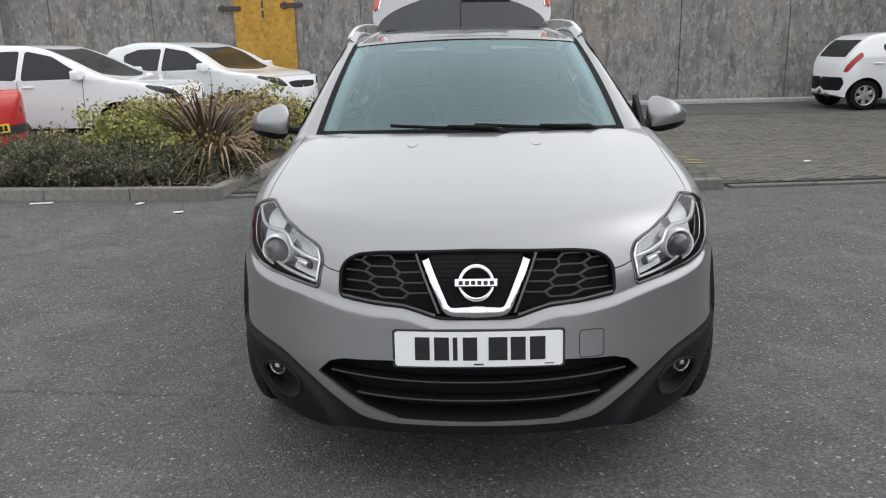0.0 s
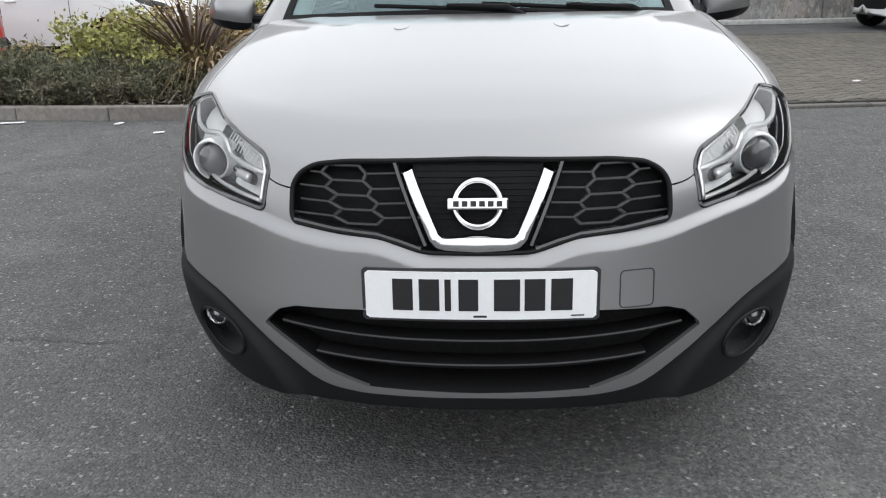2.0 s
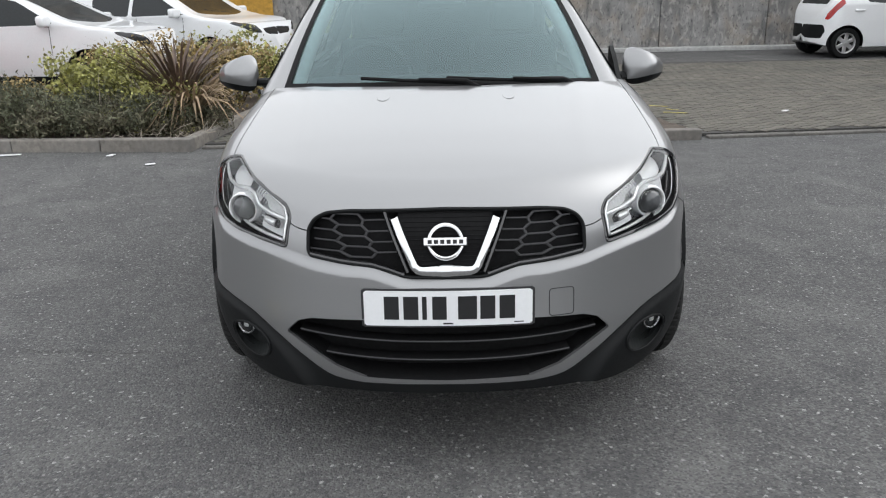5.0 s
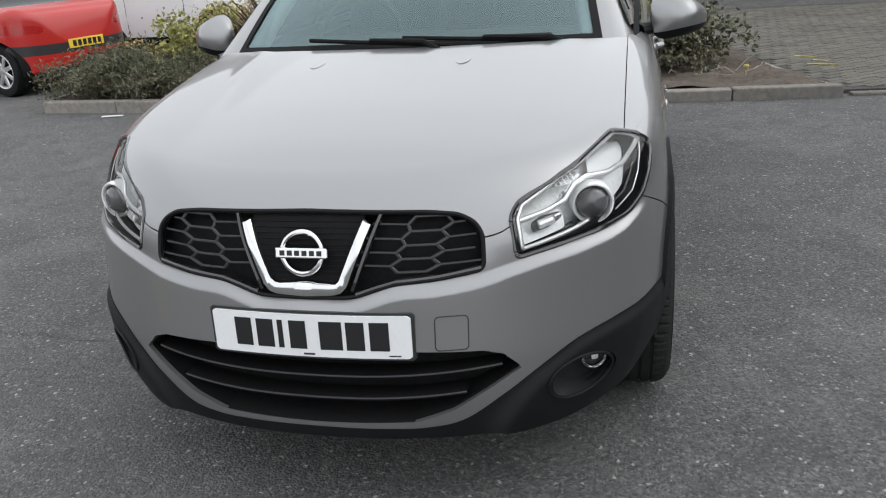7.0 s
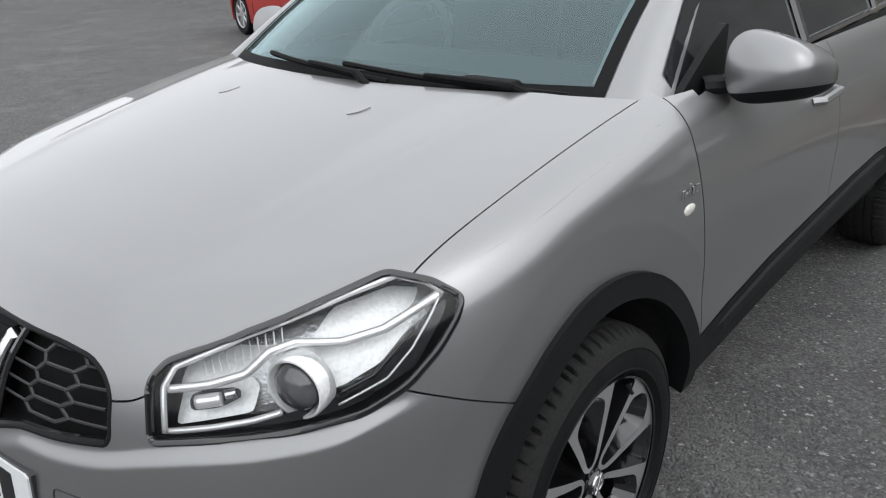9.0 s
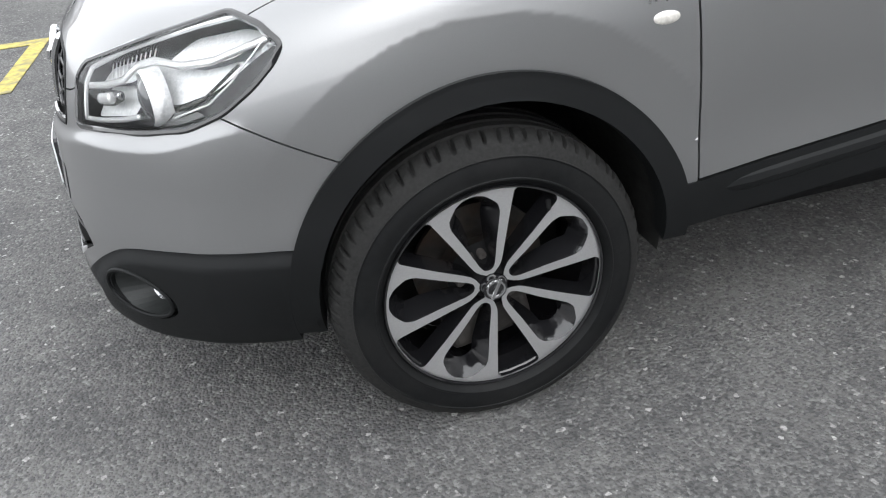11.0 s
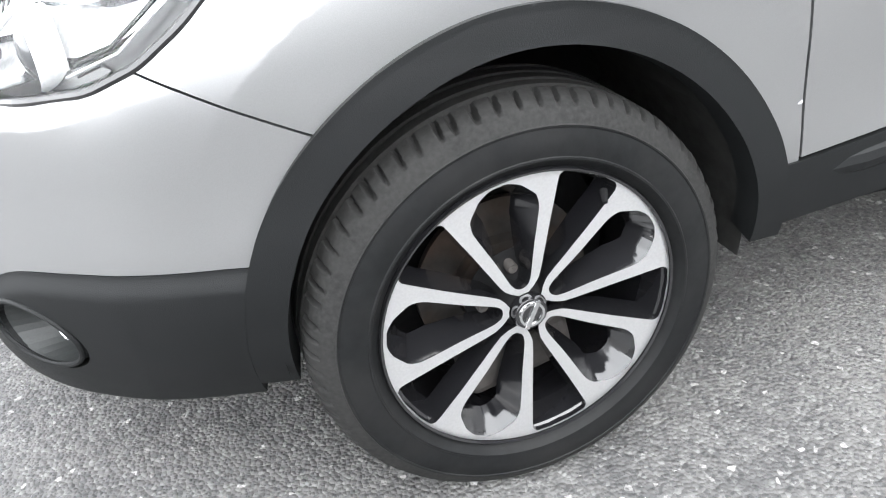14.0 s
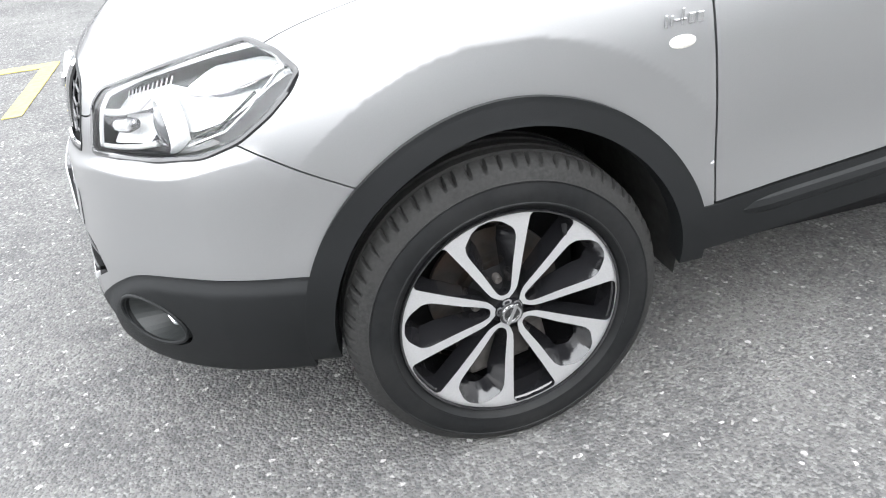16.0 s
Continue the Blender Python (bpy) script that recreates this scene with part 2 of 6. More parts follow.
YELLOW = material("worn_yellow_line_paint", (0.42, 0.36, 0.09), 0.8, grain=0.25, scale=35, stain=0.75, stain_scale=14, tint=(0.16, 0.15, 0.11))
WHITE_LINE = material("worn_white_line_paint", (0.5, 0.5, 0.49), 0.8, grain=0.25, scale=35, stain=0.6, stain_scale=14, tint=(0.15, 0.15, 0.15))
LEAF = material("green_yellow_leaves", (0.30, 0.295, 0.092), 0.5, grain=0.35, scale=9, stain=0.6, stain_scale=2.6, tint=(0.15, 0.15, 0.055), random_by="island", vary=0.55)
LEAF_BROWN = material("bronze_leaves", (0.30, 0.22, 0.09), 0.6, grain=0.35, scale=9, stain=0.5, stain_scale=2.6, tint=(0.10, 0.085, 0.035), random_by="island", vary=0.55)
LEAF_DARK = material("dark_green_leaves", (0.092, 0.100, 0.058), 0.65, grain=0.4, scale=9, stain=0.7, stain_scale=3, tint=(0.15, 0.12, 0.08), random_by="island", vary=0.55)
BLADE = material("purple_brown_blades", (0.115, 0.078, 0.058), 0.5, grain=0.3, scale=14, random_by="island")
DRY = material("dead_grey_twigs", (0.34, 0.30, 0.25), 0.9, grain=0.3, random_by="island")
BLADE_TAN = material("tan_dry_blades", (0.27, 0.195, 0.12), 0.7, grain=0.3, scale=14, random_by="island")
TWIG = material("twigs", (0.10, 0.075, 0.055), 0.9, grain=0.3)
LITTER = material("white_litter", (0.7, 0.7, 0.7), 0.7, grain=0.1)


# ---- mesh tools ----
def part(name, mesh, mat, parent=None, label="", at=None):
    """One mesh object of (points, faces[, normals]) or a bmesh, under a thing or a part."""
    me = bpy.data.meshes.new(name)
    if isinstance(mesh, bmesh.types.BMesh):
        mesh.to_mesh(me)
        mesh.free()
    else:
        v, f = np.asarray(mesh[0], float), mesh[1]
        if len(mesh) > 2:
            t, nv = np.asarray(f), np.asarray(mesh[2], float)
            g = np.cross(v[t[:, 1]] - v[t[:, 0]], v[t[:, 2]] - v[t[:, 0]])
            wrong = (g * nv[t].sum(1)).sum(1) < 0
            f = np.where(wrong[:, None], t[:, ::-1], t)
        me.from_pydata(v.tolist(), [], f.tolist() if isinstance(f, np.ndarray) else f)
        if len(mesh) > 2:
            me.polygons.foreach_set("use_smooth", [True] * len(me.polygons))
            me.normals_split_custom_set_from_vertices(np.asarray(mesh[2], float).tolist())
    me.materials.append(mat)
    ob = new(name, me)
    if parent is not None:
        ob.parent = parent
    if label:
        ob["label"] = label
    if at is not None:
        ob.matrix_local = at
    return ob


def smooth(ob, angle=None):
    me = ob.data
    me.polygons.foreach_set("use_smooth", [True] * len(me.polygons))
    if angle is not None:
        me.set_sharp_from_angle(angle=radians(angle))
    return ob


def box(sx, sy, sz, at=(0, 0, 0), bevel=0.0, rot=None, seg=2):
    bm = bmesh.new()
    bmesh.ops.create_cube(bm, size=1)
    bmesh.ops.scale(bm, vec=(sx, sy, sz), verts=bm.verts)
    if bevel:
        bmesh.ops.bevel(bm, geom=bm.edges[:], offset=bevel, segments=seg, affect="EDGES", profile=0.5)
    if rot is not None:
        bmesh.ops.transform(bm, matrix=rot, verts=bm.verts)
    bmesh.ops.translate(bm, vec=at, verts=bm.verts)
    return bm




def lathe(profile, n=48, axis="x", sweep=360.0, start=0.0):
    """Turn a profile of (radius, along) about an axis."""
    pr = np.array(profile, float)
    full = abs(sweep - 360) < 1e-6
    a = np.radians(start + np.arange(n + (0 if full else 1)) * sweep / n)
    r, h = pr[:, 0][:, None], pr[:, 1][:, None]
    c, s, o = r * np.cos(a), r * np.sin(a), h + 0 * a
    v = np.stack({"x": (o, c, s), "y": (c, o, s), "z": (c, s, o)}[axis], -1).reshape(-1, 3)
    m, k = len(pr), len(a)
    f = [[i * k + j, i * k + (j + 1) % k, (i + 1) * k + (j + 1) % k, (i + 1) * k + j] for i in range(m - 1) for j in range(k if full else k - 1)]
    return v, f


def tube(points, radius, n=8, closed=False, flat=1.0, up=(0, 0, 1)):
    """A rod swept along points; radius may be one number or one for each point; flat squashes it along up."""
    p = np.array(points, float)
    rad = np.broadcast_to(np.asarray(radius, float), (len(p),))
    if closed:
        d = np.roll(p, -1, 0) - np.roll(p, 1, 0)
    else:
        d = np.gradient(p, axis=0)
    d /= np.linalg.norm(d, axis=1)[:, None] + 1e-12
    u = np.broadcast_to(np.array(up, float), p.shape)
    s = np.cross(d, u)
    s /= np.linalg.norm(s, axis=1)[:, None] + 1e-9
    w = np.cross(s, d)
    a = np.arange(n) * 2 * np.pi / n
    v = p[:, None] + rad[:, None, None] * (np.cos(a)[None, :, None] * s[:, None] + flat * np.sin(a)[None, :, None] * w[:, None])
    m = len(p)
    f = [[i * n + j, i * n + (j + 1) % n, ((i + 1) % m) * n + (j + 1) % n, ((i + 1) % m) * n + j] for i in range(m if closed else m - 1) for j in range(n)]
    if not closed:
        f += [list(range(n))[::-1], [(m - 1) * n + j for j in range(n)]]
    return v.reshape(-1, 3), f


def slab(outline, depth, place):
    """A flat outline of (u, v) given a thickness; place maps (u, v, w) arrays to xyz."""
    o = np.array(outline, float)
    k = len(o)
    v = np.concatenate([place(o[:, 0], o[:, 1], np.zeros(k)), place(o[:, 0], o[:, 1], np.full(k, depth))])
    f = [list(range(k)), list(range(k, 2 * k))[::-1]] + [[i, k + i, k + (i + 1) % k, (i + 1) % k] for i in range(k)]
    return v, f


def merge(*meshes):
    vs, fs, o = [], [], 0
    for v, f in meshes:
        vs.append(np.asarray(v, float))
        fs += [[i + o for i in q] for q in f]
        o += len(v)
    return np.concatenate(vs), fs


def rounded(points, radius, n=5):
    """A closed outline with its corners rounded."""
    p = np.array(points, float)
    out = []
    for i in range(len(p)):
        a, b, c = p[i - 1], p[i], p[(i + 1) % len(p)]
        la, lc = np.linalg.norm(a - b), np.linalg.norm(c - b)
        r = min(radius, la * 0.45, lc * 0.45)
        s, e = b + (a - b) / la * r, b + (c - b) / lc * r
        for t in np.linspace(0, 1, n):
            out.append((1 - t) ** 2 * s + 2 * t * (1 - t) * b + t * t * e)
    return np.array(out)


def inside(poly, u, v):
    """Distance to a closed outline, above 0 inside it."""
    p = np.array(poly, float)
    best, odd = np.full(np.shape(u), 9.0), np.zeros(np.shape(u), bool)
    for (x0, y0), (x1, y1) in zip(p, np.roll(p, -1, 0)):
        dx, dy = x1 - x0, y1 - y0
        t = np.clip(((u - x0) * dx + (v - y0) * dy) / (dx * dx + dy * dy + 1e-12), 0, 1)
        best = np.minimum(best, np.hypot(u - x0 - t * dx, v - y0 - t * dy))
        hit = ((y0 > v) != (y1 > v)) & (u < dx * (v - y0) / (dy if abs(dy) > 1e-12 else 1e-12) + x0)
        odd ^= hit
    return np.where(odd, best, -best)


def clip(m, *fields):
    """Keep the part of a triangle mesh (points, triangles, normals) where every field is above 0."""
    v, t, n = m
    for field in fields:
        if not len(t):
            break
        g = field(v)
        s = g > 0
        c = s[t].sum(1)
        vs, ns, keep, seen = [v], [n], [t[c == 3]], {}
        base, add_v, add_n, add_t = len(v), [], [], []

        def cut(a, b):
            key = (a, b) if a < b else (b, a)
            if key not in seen:
                w = g[a] / (g[a] - g[b])
                seen[key] = base + len(add_v)
                add_v.append(v[a] + w * (v[b] - v[a]))
                add_n.append(n[a] + w * (n[b] - n[a]))
            return seen[key]

        for tri, k in zip(t[(c == 1) | (c == 2)].tolist(), c[(c == 1) | (c == 2)].tolist()):
            while s[tri[0]] != (k == 1) or s[tri[1]] == (k == 1) or s[tri[2]] == (k == 1):
                tri = tri[1:] + tri[:1]
            a, b, d = tri
            p, q = cut(a, b), cut(a, d)
            add_t += [[a, p, q]] if k == 1 else [[p, b, d], [p, d, q]]
        if add_v:
            vs.append(np.array(add_v))
            ns.append(np.array(add_n))
            keep.append(np.array(add_t))
        v, n, t = np.concatenate(vs), np.concatenate(ns), np.concatenate(keep).astype(int)
        used = np.unique(t)
        back = np.zeros(len(v), int)
        back[used] = np.arange(len(used))
        v, n, t = v[used], n[used], back[t]
    return v, t, n


def weld(*ms):
    o, vs, ts, ns = 0, [], [], []
    for v, t, n in ms:
        vs.append(v), ns.append(n), ts.append(t + o)
        o += len(v)
    return np.concatenate(vs), np.concatenate(ts), np.concatenate(ns)


def hem(m, depth):
    """Turn the open edges of a panel inwards, so that it has thickness."""
    v, t, n = m
    e = np.concatenate([t[:, [0, 1]], t[:, [1, 2]], t[:, [2, 0]]])
    key = np.sort(e, 1)
    _, first, count = np.unique(key, axis=0, return_index=True, return_counts=True)
    e = e[first[count == 1]]
    a, b = v[e[:, 0]], v[e[:, 1]]
    na, nb = n[e[:, 0]], n[e[:, 1]]
    side = np.cross(b - a, na)
    side /= np.linalg.norm(side, axis=1)[:, None] + 1e-9
    k, o = len(e), len(v)
    i = o + np.arange(k)
    tri = np.concatenate([np.stack([i + k, i, i + 2 * k], 1), np.stack([i + k, i + 2 * k, i + 3 * k], 1)])
    return (np.concatenate([v, a, b, a - na * depth, b - nb * depth]), np.concatenate([t, tri]),
            np.concatenate([n, side, side, side, side]))


def thing(name, label, category, group="", at=None, kind=""):
    ob = new(name)
    tagged(ob, label, category, group, kind)
    ob.empty_display_size = 0.2
    if at is not None:
        ob.matrix_world = at
    return ob



# ---- the silver car's skin, as a formula ----
def spline(xs, ys):
    """A smooth curve through a few stations."""
    xs, ys = np.array(xs, float), np.array(ys, float)
    m = np.gradient(ys, xs)

    def f(q):
        q = np.clip(np.asarray(q, float), xs[0], xs[-1])
        i = np.clip(np.searchsorted(xs, q) - 1, 0, len(xs) - 2)
        h = xs[i + 1] - xs[i]
        u = (q - xs[i]) / h
        return ((2 * u**3 - 3 * u**2 + 1) * ys[i] + (u**3 - 2 * u**2 + u) * h * m[i]
                + (3 * u**2 - 2 * u**3) * ys[i + 1] + (u**3 - u**2) * h * m[i + 1])
    return f


HUB_Y, HUB_Z = 0.880, 0.340
ARCH_Y, ARCH_Z, ARCH_OUT, ARCH_IN = 0.893, 0.374, 0.426, 0.371
nose = spline([0.10, 0.20, 0.27, 0.36, 0.46, 0.56, 0.64, 0.70, 0.76, 0.82, 0.90, 1.20],
              [0.085, 0.014, -0.006, -0.010, 0.000, 0.013, 0.023, 0.034, 0.050, 0.076, 0.125, 0.34])
girth = spline([0.10, 0.22, 0.34, 0.45, 0.60, 0.75, 0.86, 0.95, 1.02, 1.10, 1.30],
               [0.72, 0.795, 0.858, 0.886, 0.889, 0.885, 0.874, 0.855, 0.832, 0.800, 0.74])
ridge = spline([-0.2, 0.05, 0.12, 0.25, 0.45, 0.70, 1.00, 1.20, 1.60],
               [0.70, 0.83, 0.875, 0.930, 0.987, 1.042, 1.098, 1.128, 1.17])


ledge_line = spline([0.0, 0.12, 0.17, 0.22, 0.325, 0.43, 0.50, 0.57, 0.67, 0.75, 0.80, 0.83], [0.630, 0.632, 0.648, 0.664, 0.672, 0.686, 0.703, 0.717, 0.730, 0.746, 0.772, 0.785])


def skin(x, y, z):
    """Below 0 inside the body, about in metres."""
    x = np.abs(x)
    r = np.hypot(y - ARCH_Y, z - ARCH_Z)
    rear_r = np.hypot(y - ARCH_Y - 2.70, z - ARCH_Z)
    flare = -0.12 * (np.clip(0.526 - r, 0, 0.11) * np.clip((z - 0.55) / 0.2, 0, 1) + np.clip(0.526 - rear_r, 0, 0.11)) + 0.006
    waist = -0.012 * np.exp(-((z - 0.62) / 0.14) ** 2) * np.clip((y - 1.3) / 0.2, 0, 1) * np.clip((3.1 - y) / 0.2, 0, 1)
    w = girth(z) + flare + waist - 0.03 * np.clip((y - 3.4) / 1.0, 0, 1) ** 2
    lean = np.clip((z - 0.70) / 0.24, 0, 1)
    aft = np.clip((1.30 - y) / 0.7, 0, 1)
    w = w - 0.024 * lean * lean * (3 - 2 * lean) * aft * aft * (3 - 2 * aft)
    yc, y0 = 0.80, nose(z)
    back = np.clip((yc - y) / (yc - y0), 0, 3)
    n = 2.35 + 0.06 * np.clip((0.62 - z) / 0.15, 0, 1)
    wall = (((x / w) ** n + back**n) ** (1 / n) - 1) * 0.8
    top = z - (ridge(y) - 0.055 * (x / 0.75) ** 2.4 + 0.003 * np.exp(-((x - 0.47 - 0.12 * (y - 0.4)) / 0.035) ** 2) * np.clip((y - 0.2) / 0.3, 0, 1))
    t = np.clip((ledge_line(x) - z) / 0.034, 0, 1)
    wall = wall - 0.011 * t * t * (3 - 2 * t) * np.clip((0.46 - y) / 0.14, 0, 1)
    k = 0.075
    h = np.clip(k - np.abs(wall - top), 0, None) / k
    return np.maximum(wall, top) + h * h * k / 4


def skin_normal(p, e=1e-3):
    g = np.stack([skin(*(p + e * np.eye(3)[k]).T) - skin(*(p - e * np.eye(3)[k]).T) for k in range(3)], -1)
    return g / (np.linalg.norm(g, axis=1)[:, None] + 1e-12)


def cast(origin, way, reach):
    """Where rays from inside the body leave it; unusable rays give nan."""
    lo, hi = np.zeros(len(origin)), np.full(len(origin), float(reach))
    bad = (skin(*origin.T) > 0) | (skin(*(origin + way * reach).T) < 0)
    for _ in range(26):
        mid = (lo + hi) / 2
        inn = skin(*(origin + way * mid[:, None]).T) < 0
        lo, hi = np.where(inn, mid, lo), np.where(inn, hi, mid)
    p = origin + way * lo[:, None]
    p[bad] = np.nan
    return p


def sheet(p, rows, cols, flip=False):
    """A grid of points as triangles, leaving out the unusable ones."""
    i = np.arange(rows * cols).reshape(rows, cols)
    a, b, c, d = i[:-1, :-1].ravel(), i[:-1, 1:].ravel(), i[1:, 1:].ravel(), i[1:, :-1].ravel()
    t = np.concatenate([np.stack([a, b, c], 1), np.stack([a, c, d], 1)])
    t = t[~np.isnan(p[t]).any((1, 2))]
    if flip:
        t = t[:, ::-1]
    used = np.unique(t)
    back = np.zeros(len(p), int)
    back[used] = np.arange(len(used))
    return p[used], back[t], skin_normal(p[used])


def front_y(x, z):
    """How far back the skin lies at (x, z), seen from the front."""
    x, z = np.broadcast_arrays(np.asarray(x, float), np.asarray(z, float))
    lo, hi = np.full(x.shape, -0.3), np.full(x.shape, 0.8)
    for _ in range(26):
        mid = (lo + hi) / 2
        out = skin(x, mid, z) > 0
        lo, hi = np.where(out, mid, lo), np.where(out, hi, mid)
    return lo

# ---- the silver car ----
car = thing("car", "silver crossover car with black lower cladding and raised tailgate", "car")

rows_z = np.concatenate([np.arange(0.15, 0.60, 0.0085), np.arange(0.60, 0.80, 0.0050), np.arange(0.80, 1.125, 0.0085)])
turns = np.radians(np.linspace(-90, 90, 301))
back_y = np.concatenate([np.arange(HUB_Y + 0.013, 1.42, 0.013), np.arange(1.45, 4.40, 0.05)])
org = np.concatenate([np.stack([np.full(len(back_y), -1e-4), back_y[::-1]], 1), np.stack([0 * turns, 0 * turns + HUB_Y], 1), np.stack([np.full(len(back_y), 1e-4), back_y], 1)])
way = np.concatenate([np.tile([-1.0, 0.0], (len(back_y), 1)), np.stack([np.sin(turns), -np.cos(turns)], 1), np.tile([1.0, 0.0], (len(back_y), 1))])
nc, nr = len(org), len(rows_z)
O3 = np.concatenate([np.tile(org, (nr, 1)), np.repeat(rows_z, nc)[:, None]], 1)
D3 = np.concatenate([np.tile(way, (nr, 1)), np.zeros((nr * nc, 1))], 1)
WALL = sheet(cast(O3, D3, 1.6), nr, nc)
gx, gy = np.arange(-0.8875, 0.8876, 0.0125), np.arange(0.02, 1.42, 0.0125)
O3 = np.stack([np.tile(gx, len(gy)), np.repeat(gy, len(gx)), np.full(len(gx) * len(gy), 0.66)], 1)
LID = sheet(cast(O3, np.tile([0.0, 0.0, 1.0], (len(O3), 1)), 0.7), len(gy), len(gx))
STEEP = 0.72
WALL = clip(WALL, lambda p: STEEP - skin_normal(p)[:, 2])
LID = clip(LID, lambda p: skin_normal(p)[:, 2] - STEEP)
SHELL = weld(WALL, LID)

both = lambda half: np.array(list(half) + [(-x, z) for x, z in half[::-1] if x > 0])
GRILLE = both([(0, 0.834), (0.30, 0.828), (0.375, 0.820), (0.412, 0.800), (0.430, 0.772), (0.433, 0.705), (0.425, 0.690),
               (0.325, 0.676), (0.220, 0.668), (0.170, 0.652), (0.122, 0.636), (0, 0.634)])
GRILLE = rounded(GRILLE, 0.022, 4)
INTAKE = both([(0, 0.500), (0.275, 0.504), (0.430, 0.497), (0.476, 0.483), (0.519, 0.441), (0.411, 0.377), (0.355, 0.344), (0.263, 0.314), (0, 0.308)])
LAMP = rounded([(0.503, 0.709), (0.501, 0.803), (0.530, 0.834), (0.700, 0.890), (0.852, 0.938), (0.925, 0.922), (0.972, 0.893), (0.968, 0.866),
                (0.943, 0.825), (0.900, 0.782), (0.838, 0.752), (0.735, 0.736), (0.600, 0.722)], 0.016)
SCOOP = np.array([(0.656 + 0.072 * math.cos(a) - 0.018 * math.sin(a), 0.380 + 0.054 * math.sin(a) + 0.020 * math.cos(a)) for a in np.linspace(0, 2 * math.pi, 33)[:-1]])
seam_front = spline([0.0, 0.40, 0.44, 0.47, 0.50, 0.60], [0.766, 0.766, 0.767, 0.773, 0.787, 0.79])
cladding_top = spline([0, 0.20, 0.29, 0.375, 0.465, 0.56, 0.634, 0.74, 0.82, 0.90], [0.295, 0.295, 0.297, 0.313, 0.368, 0.433, 0.478, 0.506, 0.514, 0.518])
belly = spline([0, 0.40, 0.52, 0.60, 0.70, 0.80, 0.90], [0.264, 0.260, 0.252, 0.254, 0.268, 0.280, 0.290])
door_y = lambda p: 1.334 - 0.07 * (p[:, 2] - 0.5)
sill_top = lambda y: np.interp(y, [1.0, 1.33, 1.80, 2.60, 3.40], [0.501, 0.502, 0.545, 0.580, 0.595])
GAP = 0.0018
arch_r = lambda p: np.hypot(p[:, 1] - ARCH_Y, p[:, 2] - ARCH_Z)
rear_r = lambda p: np.hypot(p[:, 1] - ARCH_Y - 2.70, p[:, 2] - ARCH_Z)
ax = lambda p: np.abs(p[:, 0])
lamp_in = lambda p: np.where(p[:, 1] < 0.75, inside(LAMP, ax(p) * 0.866 + p[:, 1] * 0.5, p[:, 2]), -1.0)
not_lamp = lambda p: -lamp_in(p) - 0.003
not_grille = lambda p: np.where(p[:, 1] < 0.4, -inside(GRILLE, p[:, 0], p[:, 2]), 1.0) - 0.001
not_intake = lambda p: np.where(p[:, 1] < 0.4, -inside(INTAKE, p[:, 0], p[:, 2]), 1.0)
bumper_top = lambda p: np.where(ax(p) < 0.55, seam_front(ax(p)), np.interp(p[:, 1], [0.0, 0.390, 0.593, 0.8], [0.787, 0.787, 0.686, 0.59]))
cowl = lambda p: 1.005 + 0.21 * (ax(p) / 0.72) ** 2.2
right_of = lambda s: (lambda p: s * p[:, 0])


def ease(t):
    t = np.clip(t, 0, 1)
    return t * t * (3 - 2 * t)


def panel(name, fields, mat=SILVER, label="", depth=0.012, lift=0.0, parent=car, fold=None):
    m = clip(SHELL, *fields)
    if fold:
        t = np.clip(fold(m[0]) / 0.034, 0, 1)
        n = m[2] + np.array([0, 0, 1.0]) * (0.011 * 6 * t * (1 - t) / 0.034)[:, None]
        n /= np.linalg.norm(n, axis=1)[:, None]
        m = (m[0] + m[2] * (0.011 * t * t * (3 - 2 * t))[:, None], m[1], n)
    if lift:
        m = (m[0] + m[2] * lift, m[1], m[2])
    return part(name, hem(m, depth), mat, parent, label)


panel("bonnet", [lambda p: 0.7455 - ax(p), lambda p: p[:, 2] - bumper_top(p) - GAP, lambda p: cowl(p) - p[:, 1], lambda p: 1.3 - p[:, 1], not_lamp, not_grille],
      label="smooth silver bonnet with two soft creases")
panel("front_bumper", [lambda p: 0.75 - p[:, 1], lambda p: bumper_top(p) - p[:, 2] - GAP, lambda p: p[:, 2] - cladding_top(ax(p)), lambda p: arch_r(p) - ARCH_OUT + 0.0015,
                       not_lamp, not_grille, not_intake], label="silver front bumper skin with a curved lower lip")
panel("lower_cladding", [lambda p: 0.75 - p[:, 1], lambda p: cladding_top(ax(p)) - p[:, 2] - 0.001, lambda p: p[:, 2] - belly(ax(p)), lambda p: arch_r(p) - ARCH_OUT + 0.0005,
                         lambda p: -inside(SCOOP, ax(p), p[:, 2]) + 9 * (p[:, 1] > 0.4)],
      PLASTIC, "grained black plastic lower bumper", depth=0.03, lift=0.002,
      fold=lambda p: (cladding_top(ax(p)) - p[:, 2]) * ease((ax(p) - 0.36) / 0.34))
